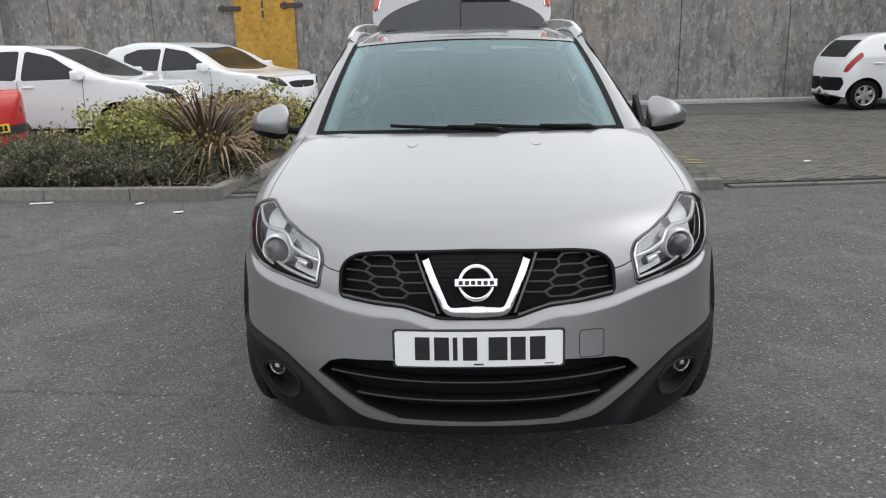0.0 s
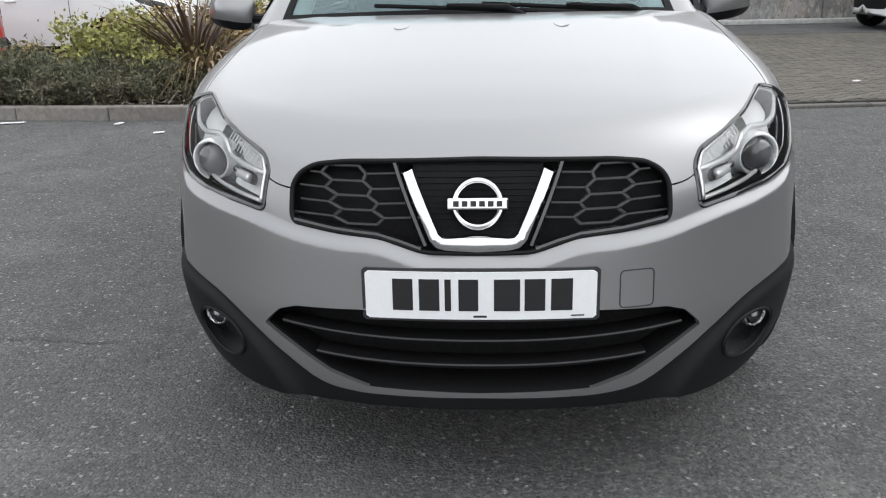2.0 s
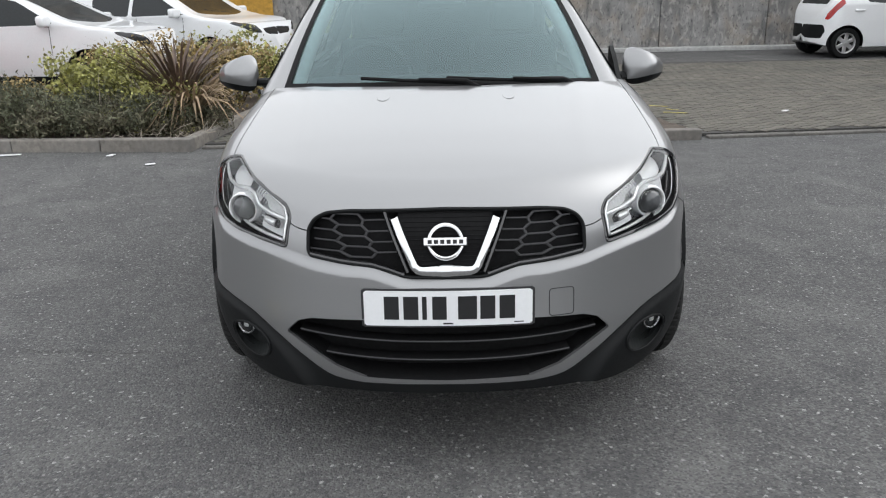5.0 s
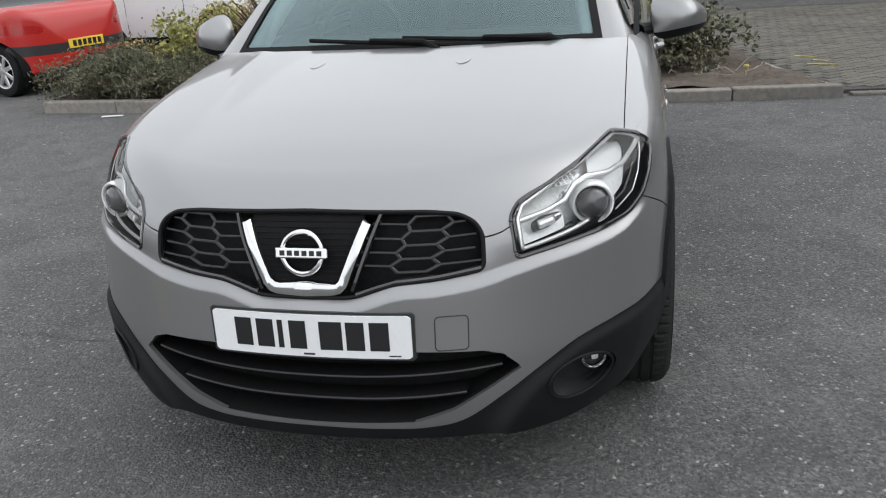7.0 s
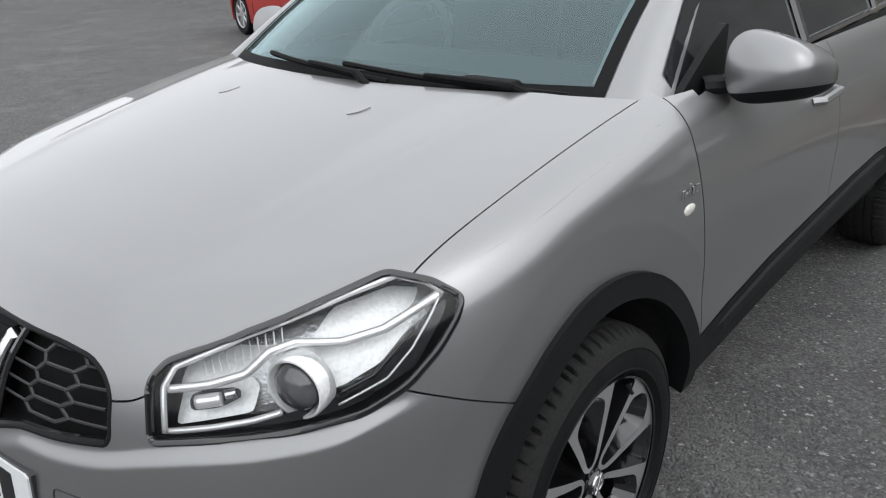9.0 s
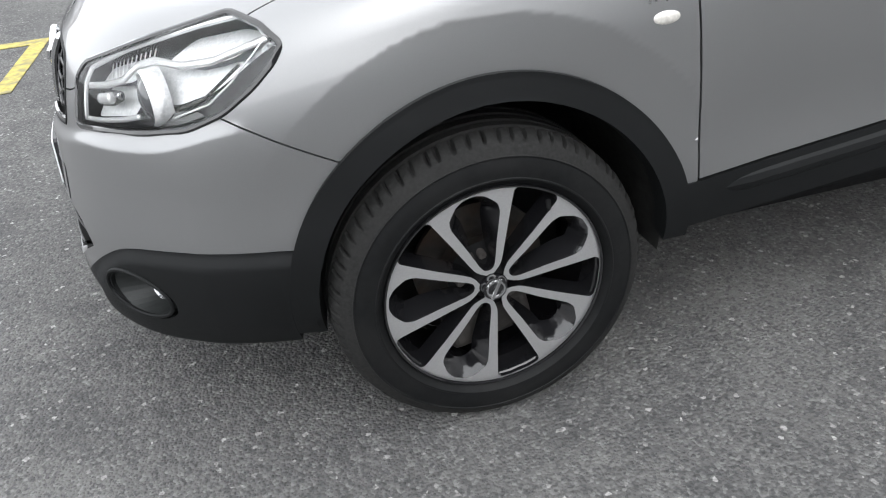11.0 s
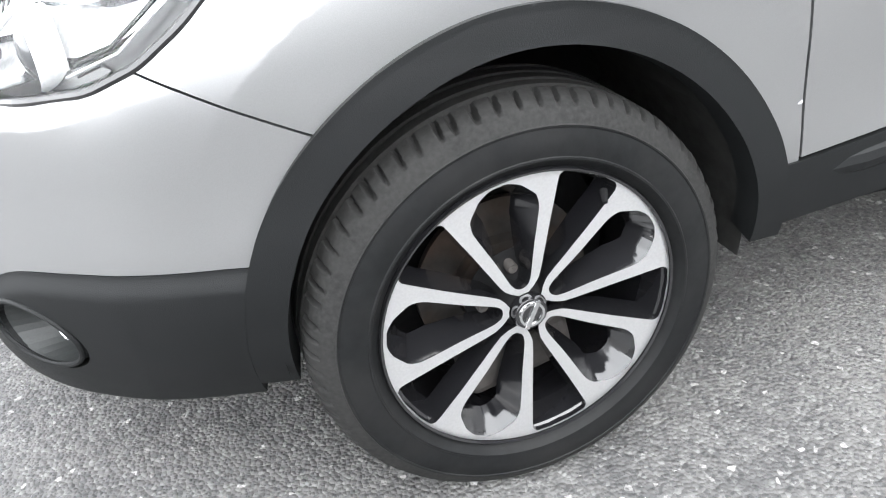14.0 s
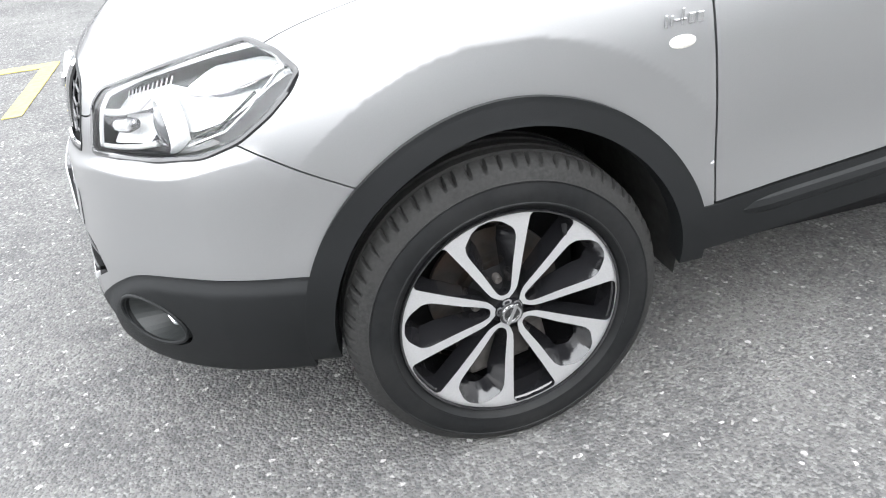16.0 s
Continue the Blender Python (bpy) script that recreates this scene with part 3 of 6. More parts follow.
for s in (1, -1):
    panel("front_wing", [right_of(s), lambda p: ax(p) - 0.7485, lambda p: arch_r(p) - ARCH_OUT + 0.0015, lambda p: door_y(p) - 0.0050 - p[:, 1], not_lamp,
                         lambda p: np.maximum(p[:, 2] - bumper_top(p) - GAP, p[:, 1] - 0.8), lambda p: p[:, 2] - 0.498])
    panel("arch_trim", [right_of(s), lambda p: arch_r(p) - ARCH_IN, lambda p: ARCH_OUT - arch_r(p), lambda p: np.where(p[:, 1] < 0.86, p[:, 2] - 0.304, p[:, 2] - 0.372)],
          PLASTIC, depth=0.055, lift=0.0125)
    panel("arch_trim", [right_of(s), lambda p: rear_r(p) - ARCH_IN, lambda p: ARCH_OUT - rear_r(p), lambda p: p[:, 2] - 0.385], PLASTIC, depth=0.055, lift=0.011)
    panel("sill_cladding", [right_of(s), lambda p: arch_r(p) - ARCH_OUT + 0.0005, lambda p: rear_r(p) - ARCH_OUT + 0.0005, lambda p: p[:, 1] - 1.0, lambda p: 3.5 - p[:, 1], lambda p: sill_top(p[:, 1]) - 0.002 - p[:, 2],
                            lambda p: p[:, 2] - sill_top(p[:, 1]) + 0.115], PLASTIC, depth=0.06, lift=0.004)
    part("sill_strip", tube([(s * 0.866, 1.345, 0.466), (s * 0.876, 1.46, 0.474), (s * 0.876, 1.80, 0.505), (s * 0.874, 2.6, 0.540), (s * 0.876, 2.98, 0.548), (s * 0.864, 3.04, 0.55)], [0.024, 0.028, 0.028, 0.028, 0.027, 0.02], 12), PLASTIC, car)
    for nm, y0, y1 in (("front_door", 1.25, 2.33), ("rear_door", 2.334, 3.25)):
        d = panel(nm, [right_of(s), lambda p: p[:, 1] - (door_y(p) if y0 < 2 else y0), lambda p: y1 - p[:, 1], lambda p: p[:, 2] - sill_top(p[:, 1]) - 0.003, lambda p: rear_r(p) - ARCH_OUT + 0.0015, lambda p: 1.075 - p[:, 2]])
        hy = y1 - 0.14
        part("door_handle", tube([(s * 0.862, hy - 0.11, 0.93), (s * 0.888, hy - 0.08, 0.932), (s * 0.888, hy + 0.08, 0.936), (s * 0.862, hy + 0.10, 0.936)], 0.013, 8), SILVER, d)
    panel("rear_wing", [right_of(s), lambda p: p[:, 1] - 3.254, lambda p: p[:, 2] - 0.40, lambda p: rear_r(p) - ARCH_OUT + 0.0015, lambda p: 1.1 - p[:, 2]])

# dark strip added behind the gap between wing and door to block light
blocker_z = np.linspace(0.50, 1.05, 16)
blocker_y = 1.3315 - 0.07 * (blocker_z - 0.5)
blocker_x = [max(q for q in np.arange(0.70, 0.92, 0.001) if skin(np.array([q]), np.array([y]), np.array([z]))[0] < 0) - 0.017 for y, z in zip(blocker_y, blocker_z)]
for s in (1, -1):
    part("door_seal", tube(np.stack([s * np.array(blocker_x), blocker_y, blocker_z], 1), 0.009, 8), MATT_BLACK, car)

# dark inner body behind the panels
inner = clip(SHELL, lambda p: p[:, 2] - np.where(p[:, 1] > 0.9, 0.40, 0.27 + 0.05 * np.clip((ax(p) - 0.6) / 0.1, 0, 1)), lambda p: np.maximum(arch_r(p) - ARCH_IN, 0.80 - ax(p)), lambda p: np.maximum(rear_r(p) - ARCH_IN, 0.80 - ax(p)),
             lambda p: np.where(p[:, 1] < 0.45, np.minimum(-inside(GRILLE, p[:, 0], p[:, 2]), -inside(INTAKE, p[:, 0], p[:, 2])), 1.0), lambda p: -lamp_in(p) - 0.001, lambda p: -inside(SCOOP, ax(p), p[:, 2]) + 9 * (p[:, 1] > 0.4),
             lambda p: 1.2 - p[:, 1] + 9 * (p[:, 2] < 1.06))
part("inner_shell", (inner[0] - inner[2] * 0.020, inner[1], inner[2]), MATT_BLACK, car)
part("underbody", box(1.30, 3.9, 0.10, (0, 2.35, 0.27), 0.03), MATT_BLACK, car)
part("rear_panel", box(1.50, 0.10, 0.62, (0, 4.40, 0.72), 0.04), SILVER, car)
part("rear_bumper", box(1.66, 0.16, 0.30, (0, 4.43, 0.45), 0.06, seg=4), PLASTIC, car)

# --- grille ---
depth_of = lambda x, z, inn: np.stack([x, front_y(x, z) + inn, z], -1)


def inset(name, outline, inn, mat, parent, label="", step=0.02):
    """A sunk copy of the skin within an outline."""
    us, vs = np.arange(outline[:, 0].min(), outline[:, 0].max() + step, step), np.arange(outline[:, 1].min(), outline[:, 1].max() + step, step)
    X, Z = np.meshgrid(us, vs)
    p = depth_of(X.ravel(), Z.ravel(), inn)
    m = sheet(p, len(vs), len(us))
    m = clip(m, lambda q: inside(outline, q[:, 0], q[:, 2]))
    return part(name, m, mat, parent, label)


def bead(pts, radius, inn, n=8, closed=False, flat=1.0):
    """A rod laid along the front skin."""
    pts = np.array(pts, float)
    return tube(depth_of(pts[:, 0], pts[:, 1], inn), radius, n, closed, flat, up=(0, -1, 0.3))


def dense(pts, k=10):
    p = np.array(pts, float)
    return np.concatenate([np.linspace(p[i], p[i + 1], k, endpoint=False) for i in range(len(p) - 1)] + [p[-1:]])


grille = new("grille")
grille.parent = car
grille["label"] = "black front grille with grey honeycomb bars"
inset("backing", GRILLE * [1.02, 1] + [0, 0], 0.050, MATT_BLACK, grille)
rim_line = dense(np.concatenate([GRILLE, GRILLE[:1]]), 3)
part("surround", bead(rim_line[:-1], 0.0060, 0.004, 8, True), PLASTIC, grille)
side_wall = np.concatenate([depth_of(rim_line[:, 0], rim_line[:, 1], 0.004), depth_of(rim_line[:, 0], rim_line[:, 1], 0.06)])
kk = len(rim_line)
part("throat", (side_wall, [[i, i + 1, kk + i + 1, kk + i] for i in range(kk - 1)]), MATT_BLACK, grille)
centre = np.array([(-0.150, 0.830), (0.150, 0.830), (0.090, 0.672), (0.075, 0.662), (-0.075, 0.662), (-0.090, 0.672)])
inset("badge_panel", centre, 0.014, MATT_BLACK, grille, step=0.012)
for k in range(13):
    z = 0.672 + k * 0.0125
    hw = 0.082 + (z - 0.672) * 0.42
    part("badge_panel_rib", bead([(-hw, z), (0, z), (hw, z)], 0.0016, 0.0125, 5), MATT_BLACK, grille)
for s in (1, -1):
    # honeycomb: two zigzag uprights and level bars that meet their corners
    inn1 = [(0.271 - 0.011 * i, 0.817 - 0.031 * i) for i in range(5)]
    inn2 = [(0.254 - 0.0140 * i, 0.801 - 0.031 * i) for i in range(4)]
    out1 = [(0.345 - 0.012 * i, 0.817 - 0.031 * i) for i in range(5)]
    out2 = [(0.360 - 0.010 * i, 0.801 - 0.031 * i) for i in range(4)]
    bars = [("honeycomb_bar", 0.0046, [q for pair in zip(inn1, inn2 + [None]) for q in pair if q]), ("honeycomb_bar", 0.0046, [q for pair in zip(out1, out2 + [None]) for q in pair if q])]
    bars += [("level_bar", 0.0030, [q, (0.150 - (0.812 - q[1]) * 0.30, q[1] + 0.004)]) for q in inn2]
    bars += [("level_bar", 0.0036, [a, b]) for a, b in zip(inn1, out1)]
    bars += [("level_bar", 0.0030, [q, (0.428, q[1] + 0.003)]) for q in out2]
    for nm, rad, pts in bars:
        line_ = dense([(s * x, z) for x, z in pts], 5)
        line_ = line_[inside(GRILLE, line_[:, 0], line_[:, 1]) > 0.004]
        if len(line_) > 2:
            part(nm, bead(line_, rad, 0.014, 6, flat=0.7), GREY_TRIM, grille)
    part("inner_post", bead(dense([(s * 0.188, 0.826), (s * 0.118, 0.650)], 8), 0.007, 0.010, 6), GLOSS_BLACK, grille)
    part("lower_edge", bead(dense([(s * 0.425, 0.697), (s * 0.325, 0.683), (s * 0.225, 0.675), (s * 0.178, 0.662), (s * 0.128, 0.645)], 6), 0.006, 0.004, 6), GLOSS_BLACK, grille)

# chrome V: a flat band with rounded edges
arm = dense([(-0.157, 0.812), (-0.098, 0.672), (-0.086, 0.660), (-0.07, 0.6565), (0, 0.6560), (0.07, 0.6565), (0.086, 0.660), (0.098, 0.672), (0.157, 0.812)], 8)
d = np.gradient(arm, axis=0)
nrm = np.stack([-d[:, 1], d[:, 0]], 1) / np.linalg.norm(d, axis=1)[:, None]
half_w = 0.0135 + 0.0065 * np.clip(1 - np.abs(arm[:, 0]) / 0.11, 0, 1)
prof = [(-1, 0.024), (-1, 0.003), (-0.8, -0.003), (0.0, -0.006), (0.8, -0.003), (1, 0.003), (1, 0.024)]
vv = np.stack([depth_of(arm[:, 0] + nrm[:, 0] * half_w * a, arm[:, 1] + nrm[:, 1] * half_w * a, b) for a, b in prof], 1)
kk, pp = len(arm), len(prof)
vf = [[i * pp + j, i * pp + j + 1, (i + 1) * pp + j + 1, (i + 1) * pp + j] for i in range(kk - 1) for j in range(pp - 1)] + [list(range(pp)), [(kk - 1) * pp + j for j in range(pp)][::-1]]
vee = part("grille_trim", (vv.reshape(-1, 3), vf), CHROME, car, "broad chrome V-shaped trim")
smooth(vee, 40)

# round chrome badge with a level bar
badge = new("badge")
badge.parent = car
badge["label"] = "round chrome badge crossed by a level bar"
tilt = Matrix.Translation((0, 0.040, 0.747)) @ Matrix.Rotation(radians(-14), 4, "X")
ring = lathe([(0.058, 0.006), (0.058, -0.004), (0.055, -0.008), (0.050, -0.0085), (0.046, -0.005), (0.045, 0.006)], 64, "y")
smooth(part("ring", ring, CHROME, badge, at=tilt), 40)
part("bar", box(0.134, 0.012, 0.027, (0, -0.007, 0), 0.004), CHROME, badge, at=tilt)
for i in range(6):
    part("dark_mark", box(0.0125, 0.002, 0.0125, (-0.0475 + i * 0.019, -0.0135, 0), 0.0006, seg=1), INK, badge, at=tilt)

# --- number plate ---
plate = new("number_plate")
plate.parent = car
plate["label"] = "white front number plate with seven black bars"
lean = Matrix.Translation((0.004, -0.006, 0.5455)) @ Matrix.Rotation(radians(-4), 4, "X")
bend = lambda x: 0.24 * x ** 2


def bent_plate(w, h, front, back, cx=0.0, cz=0.0, corner=0.006):
    """A thin plate whose ends curve back with the bumper."""
    xs = np.concatenate([[-1, -0.985], np.linspace(-0.97, 0.97, 21), [0.985, 1]]) * w / 2
    hh = h / 2 - corner * np.clip((np.abs(xs) / (w / 2) - 0.97) / 0.03, 0, 1)
    v = np.concatenate([np.stack([xs + cx, bend(xs + cx) + d_, cz + sg_ * hh], 1) for d_ in (front, back) for sg_ in (-1, 1)])
    n = len(xs)
    f = []
    for q in range(n - 1):
        f += [[q, q + 1, n + q + 1, n + q], [2 * n + q + 1, 2 * n + q, 3 * n + q, 3 * n + q + 1], [n + q, n + q + 1, 3 * n + q + 1, 3 * n + q], [q + 1, q, 2 * n + q, 2 * n + q + 1]]
    return v, f + [[0, n, 3 * n, 2 * n], [n - 1, 3 * n - 1, 4 * n - 1, 2 * n - 1]]


part("plate", bent_plate(0.52, 0.111, 0.0, 0.006), PLATE_WHITE, plate, at=lean)
part("surround", bent_plate(0.536, 0.124, 0.004, 0.022), GREY_TRIM, plate, at=lean)
for i, w in enumerate((0.046, 0.046, 0.014, 0.044, 0.058, 0.046, 0.048)):
    cx = (-0.174, -0.114, -0.072, -0.026, 0.060, 0.122, 0.182)[i]
    part("bar", bent_plate(w, 0.074, -0.0012, 0.002, cx, 0.002, 0.0), INK, plate, at=lean)
for cx, w, h in ((0.0, 0.030, 0.005), (0.218, 0.03, 0.003)):
    part("small_bar", bent_plate(w, h, -0.0010, 0.002, cx, -0.048, 0.0), GREY_TRIM, plate, at=lean)

# tow-eye cover, a fine rounded square groove
sq = rounded([(0.318, 0.505), (0.318, 0.590), (0.396, 0.590), (0.396, 0.505)], 0.012)
part("tow_cover", bead(sq, 0.0016, -0.0002, 6, True), GREY_TRIM, car)

# --- lower intake ---
intake = new("lower_intake")
intake.parent = car
intake["label"] = "wide black lower air intake with two thin slats"
inset("backing", INTAKE, 0.10, MATT_BLACK, intake)
edge = dense(np.concatenate([INTAKE, INTAKE[:1]]), 6)
kk = len(edge)
part("throat", (np.concatenate([depth_of(edge[:, 0], edge[:, 1], 0.001), depth_of(edge[:, 0] * 0.97, edge[:, 1] + (0.39 - edge[:, 1]) * 0.12, 0.10)]),
                [[i, i + 1, kk + i + 1, kk + i] for i in range(kk - 1)]), MATT_BLACK, intake)
for z0, hw, rise in ((0.437, 0.470, 0.018), (0.378, 0.385, 0.013)):
    ln = np.array([(hw * q, z0 + rise * abs(q) ** 2.2) for q in np.linspace(-1, 1, 41)])
    p = depth_of(ln[:, 0], ln[:, 1], 0.012)
    q2 = p + [0, 0.075, -0.012]
    blade = np.concatenate([p, q2, p - [0, 0, 0.010], q2 - [0, 0, 0.006]])
    n1 = len(p)
    fs = []
    for i in range(n1 - 1):
        fs += [[i, i + 1, n1 + i + 1, n1 + i], [i + 1, i, 2 * n1 + i, 2 * n1 + i + 1], [2 * n1 + i, 3 * n1 + i, 3 * n1 + i + 1, 2 * n1 + i + 1]]
    part("slat", (blade, fs), MATT_BLACK, intake)
    part("slat_edge", tube(p - [0, 0.001, 0.003], 0.0026, 6), GREY_TRIM, intake)

# --- fog lamps ---
for s in (1, -1):
    fog = new("fog_lamp")
    fog.parent = car
    fog["label"] = "small round fog lamp in a scooped black surround"
    scoop = SCOOP * [s, 1]
    part("surround", bead(scoop, 0.0045, -0.018, 8, True), PLASTIC, fog)
    mid = scoop.mean(0)
    ks = len(scoop)
    deep = mid + (scoop - mid) * 0.80
    part("hollow", (np.concatenate([depth_of(scoop[:, 0], scoop[:, 1], -0.018), depth_of(deep[:, 0], deep[:, 1], 0.055)]), [[i, (i + 1) % ks, ks + (i + 1) % ks, ks + i] for i in range(ks)]), SCOOP_GREY, fog)
    inset("bowl", deep, 0.055, SCOOP_GREY, fog, step=0.01)
    pos = Matrix.Translation((s * 0.682, front_y(0.682, 0.408) + 0.022, 0.408)) @ Matrix.Rotation(radians(s * 26), 4, "Z")
    smooth(part("ring", lathe([(0.034, 0.03), (0.034, -0.008), (0.031, -0.011), (0.028, -0.006)], 40, "y"), LAMP_GREY, fog, at=pos), 40)
    smooth(part("reflector", lathe([(0.029, -0.003), (0.022, 0.006), (0.012, 0.012), (0.0005, 0.014)], 32, "y"), LAMP_DARK, fog, at=pos))
    part("lens", lathe([(0.030, -0.007), (0.020, -0.010), (0.0005, -0.0115)], 32, "y"), LENS, fog, at=pos)
    part("bulb", box(0.018, 0.006, 0.018, (0.004 * s, -0.002, -0.002), 0.004), LAMP_WHITE, fog, at=pos)

# --- headlights ---


def lamp_pt(s, u, z, inn):
    """A point of the skin by the lamp's slanted coordinate u and height, sunk inwards."""
    u, z = np.broadcast_arrays(np.asarray(u, float), np.asarray(z, float))
    lo, hi = np.full(u.shape, 0.35), np.full(u.shape, 0.90)
    for _ in range(28):
        x = (lo + hi) / 2
        inn_body = skin(x, (u - 0.866 * x) / 0.5, z) < 0
        lo, hi = np.where(inn_body, x, lo), np.where(inn_body, hi, x)
    p = np.stack([lo, (u - 0.866 * lo) / 0.5, z], -1).reshape(-1, 3)
    n = skin_normal(p)
    n = n * 0.5 + np.array([0.5, -0.866, 0.1]) * 0.5
    p = p - n * np.asarray(inn).reshape(-1, 1) if np.ndim(inn) else p - n * inn
    return p * [s, 1, 1]


def lamp_patch(s, outline, inn, step=0.008, lean=0.0):
    """A sunk copy of the lamp's face within an outline; lean tips it back so that it faces the sky."""
    us, zs = np.arange(outline[:, 0].min() - step, outline[:, 0].max() + 2 * step, step), np.arange(outline[:, 1].min() - step, outline[:, 1].max() + 2 * step, step)
    U, Z = np.meshgrid(us, zs)
    flat = np.stack([U.ravel(), Z.ravel()], 1)
    m = sheet(lamp_pt(1, U.ravel(), Z.ravel(), inn), len(zs), len(us))
    uv = {tuple(np.round(q, 6)): w for q, w in zip(lamp_pt(1, U.ravel(), Z.ravel(), inn), flat)}
    coords = np.array([uv[tuple(np.round(q, 6))] for q in m[0]])
    tmp = (np.concatenate([coords, np.zeros((len(coords), 1))], 1), m[1], np.concatenate([m[2]], 1))
    c = clip(tmp, lambda q: inside(outline, q[:, 0], q[:, 1]))
    p = lamp_pt(1, c[0][:, 0], c[0][:, 1], inn + lean * (c[0][:, 1] - outline[:, 1].min()))
    up = c[2] + [0, 0, lean]
    c = (c[0], c[1], up / np.linalg.norm(up, axis=1)[:, None])
    if s < 0:
        return p * [-1, 1, 1], c[1][:, ::-1], c[2] * [-1, 1, 1]
    return p, c[1], c[2]


def shrink(outline, d):
    c = np.roll(outline, -1, 0) - np.roll(outline, 1, 0)
    n = np.stack([-c[:, 1], c[:, 0]], 1) / (np.linalg.norm(c, axis=1)[:, None] + 1e-9)
    t = outline + n * d
    if inside(outline, t[:1, 0], t[:1, 1])[0] < 0:
        t = outline - n * d
    return t


for s in (1, -1):
    lamp = new("headlight")
    lamp.parent = car
    lamp["label"] = "swept-back clear headlight with projector lens and chrome trim"
    lens = clip(SHELL, right_of(s), lambda p: lamp_in(p) - 0.001)
    cover = part("lens", lens, LENS, lamp)
    cover.visible_shadow = False
    # housing: a dark bowl whose rim runs along the opening
    ring0, ring1 = lamp_pt(s, LAMP[:, 0], LAMP[:, 1], 0.001), lamp_pt(s, shrink(LAMP, 0.012)[:, 0], shrink(LAMP, 0.012)[:, 1], 0.070)
    k = len(LAMP)
    part("rim", (np.concatenate([ring0, ring1]), [[i, (i + 1) % k, k + (i + 1) % k, k + i] for i in range(k)]), MATT_BLACK, lamp)
    part("housing", lamp_patch(s, LAMP, 0.068), LAMP_GREY, lamp)
    part("seal", tube(lamp_pt(s, LAMP[:, 0], LAMP[:, 1], 0.003), 0.0068, 8, True), GLOSS_BLACK, lamp)

    def strip(name, pts, r, inn, mat, flat=1.0):
        q = dense(pts, 8)
        return smooth(part(name, tube(lamp_pt(s, q[:, 0], q[:, 1], inn), r, 8, False, flat, up=(0.4 * s, -0.8, 0.2)), mat, lamp))
    # the dark outer wing of the housing
    part("dark_wing", lamp_patch(s, rounded([(0.79, 0.757), (0.86, 0.775), (0.912, 0.80), (0.950, 0.87), (0.952, 0.897), (0.925, 0.872), (0.880, 0.822), (0.84, 0.790)], 0.01), 0.030), LAMP_DARK, lamp)
    strip("chrome_strip", [(0.80, 0.768), (0.87, 0.797), (0.905, 0.835), (0.928, 0.875), (0.938, 0.898)], 0.0020, 0.010, LAMP_LINE, 0.7)
    strip("wing_line", [(0.80, 0.782), (0.85, 0.802), (0.885, 0.838), (0.905, 0.862)], 0.0035, 0.022, GLOSS_BLACK, 0.7)
    part("bulb_shade", lamp_patch(s, rounded([(0.560, 0.756), (0.558, 0.780), (0.585, 0.792), (0.640, 0.797), (0.650, 0.783), (0.610, 0.764)], 0.008), 0.030), GREY_TRIM, lamp)
    part("dark_foot", lamp_patch(s, rounded([(0.51, 0.712), (0.51, 0.722), (0.62, 0.742), (0.73, 0.760), (0.83, 0.785), (0.86, 0.775), (0.80, 0.755), (0.70, 0.738)], 0.006), 0.020), GLOSS_BLACK, lamp)
    part("dark_end", lamp_patch(s, rounded([(0.505, 0.712), (0.505, 0.80), (0.517, 0.82), (0.519, 0.80), (0.521, 0.724)], 0.004), 0.014), GLOSS_BLACK, lamp)
    part("indicator_bowl", lamp_patch(s, rounded([(0.745, 0.856), (0.77, 0.905), (0.86, 0.933), (0.90, 0.925), (0.905, 0.900), (0.88, 0.872), (0.82, 0.858)], 0.012), 0.034, lean=0.45), LAMP_WHITE, lamp)
    part("side_light_bowl", lamp_patch(s, rounded([(0.535, 0.790), (0.54, 0.825), (0.64, 0.866), (0.735, 0.893), (0.715, 0.855), (0.665, 0.835), (0.64, 0.812)], 0.008), 0.040, lean=0.45), LAMP_WHITE, lamp)
    for j in range(11):
        a = 0.585 + j * 0.0125
        strip("lamp_rib", [(a, 0.808 + j * 0.0035), (a - 0.012, 0.838 + j * 0.0042)], 0.0013, 0.037, LAMP_WHITE)
    part("main_bowl", lamp_patch(s, rounded([(0.530, 0.728), (0.532, 0.786), (0.64, 0.806), (0.665, 0.790), (0.660, 0.752)], 0.008), 0.036, lean=0.45), LAMP_WHITE, lamp)
    strip("chrome_strip", [(0.524, 0.790), (0.60, 0.803), (0.655, 0.819), (0.690, 0.850), (0.73, 0.862), (0.80, 0.858), (0.86, 0.868), (0.905, 0.888), (0.940, 0.903)], 0.0074, 0.018, LAMP_LINE, 0.6)
    strip("chrome_strip", [(0.524, 0.724), (0.522, 0.795), (0.540, 0.826), (0.65, 0.871), (0.80, 0.918), (0.868, 0.934), (0.915, 0.922), (0.945, 0.903)], 0.0056, 0.012, LAMP_LINE, 0.7)
    strip("chrome_strip", [(0.524, 0.725), (0.60, 0.737), (0.67, 0.750), (0.715, 0.762)], 0.0056, 0.016, LAMP_LINE, 0.7)
    strip("bulb_holder", [(0.575, 0.774), (0.618, 0.782)], 0.0115, 0.020, LAMP_LINE, 0.7)
    strip("bulb_holder", [(0.622, 0.786), (0.640, 0.790)], 0.008, 0.024, CHROME, 0.7)
    # chrome shroud above the projector, running back to the wing
    part("shroud", lamp_patch(s, rounded([(0.672, 0.835), (0.705, 0.852), (0.76, 0.856), (0.82, 0.850), (0.885, 0.868), (0.905, 0.862), (0.860, 0.815), (0.80, 0.790), (0.770, 0.790)], 0.008), 0.026, lean=0.45), LAMP_WHITE, lamp)
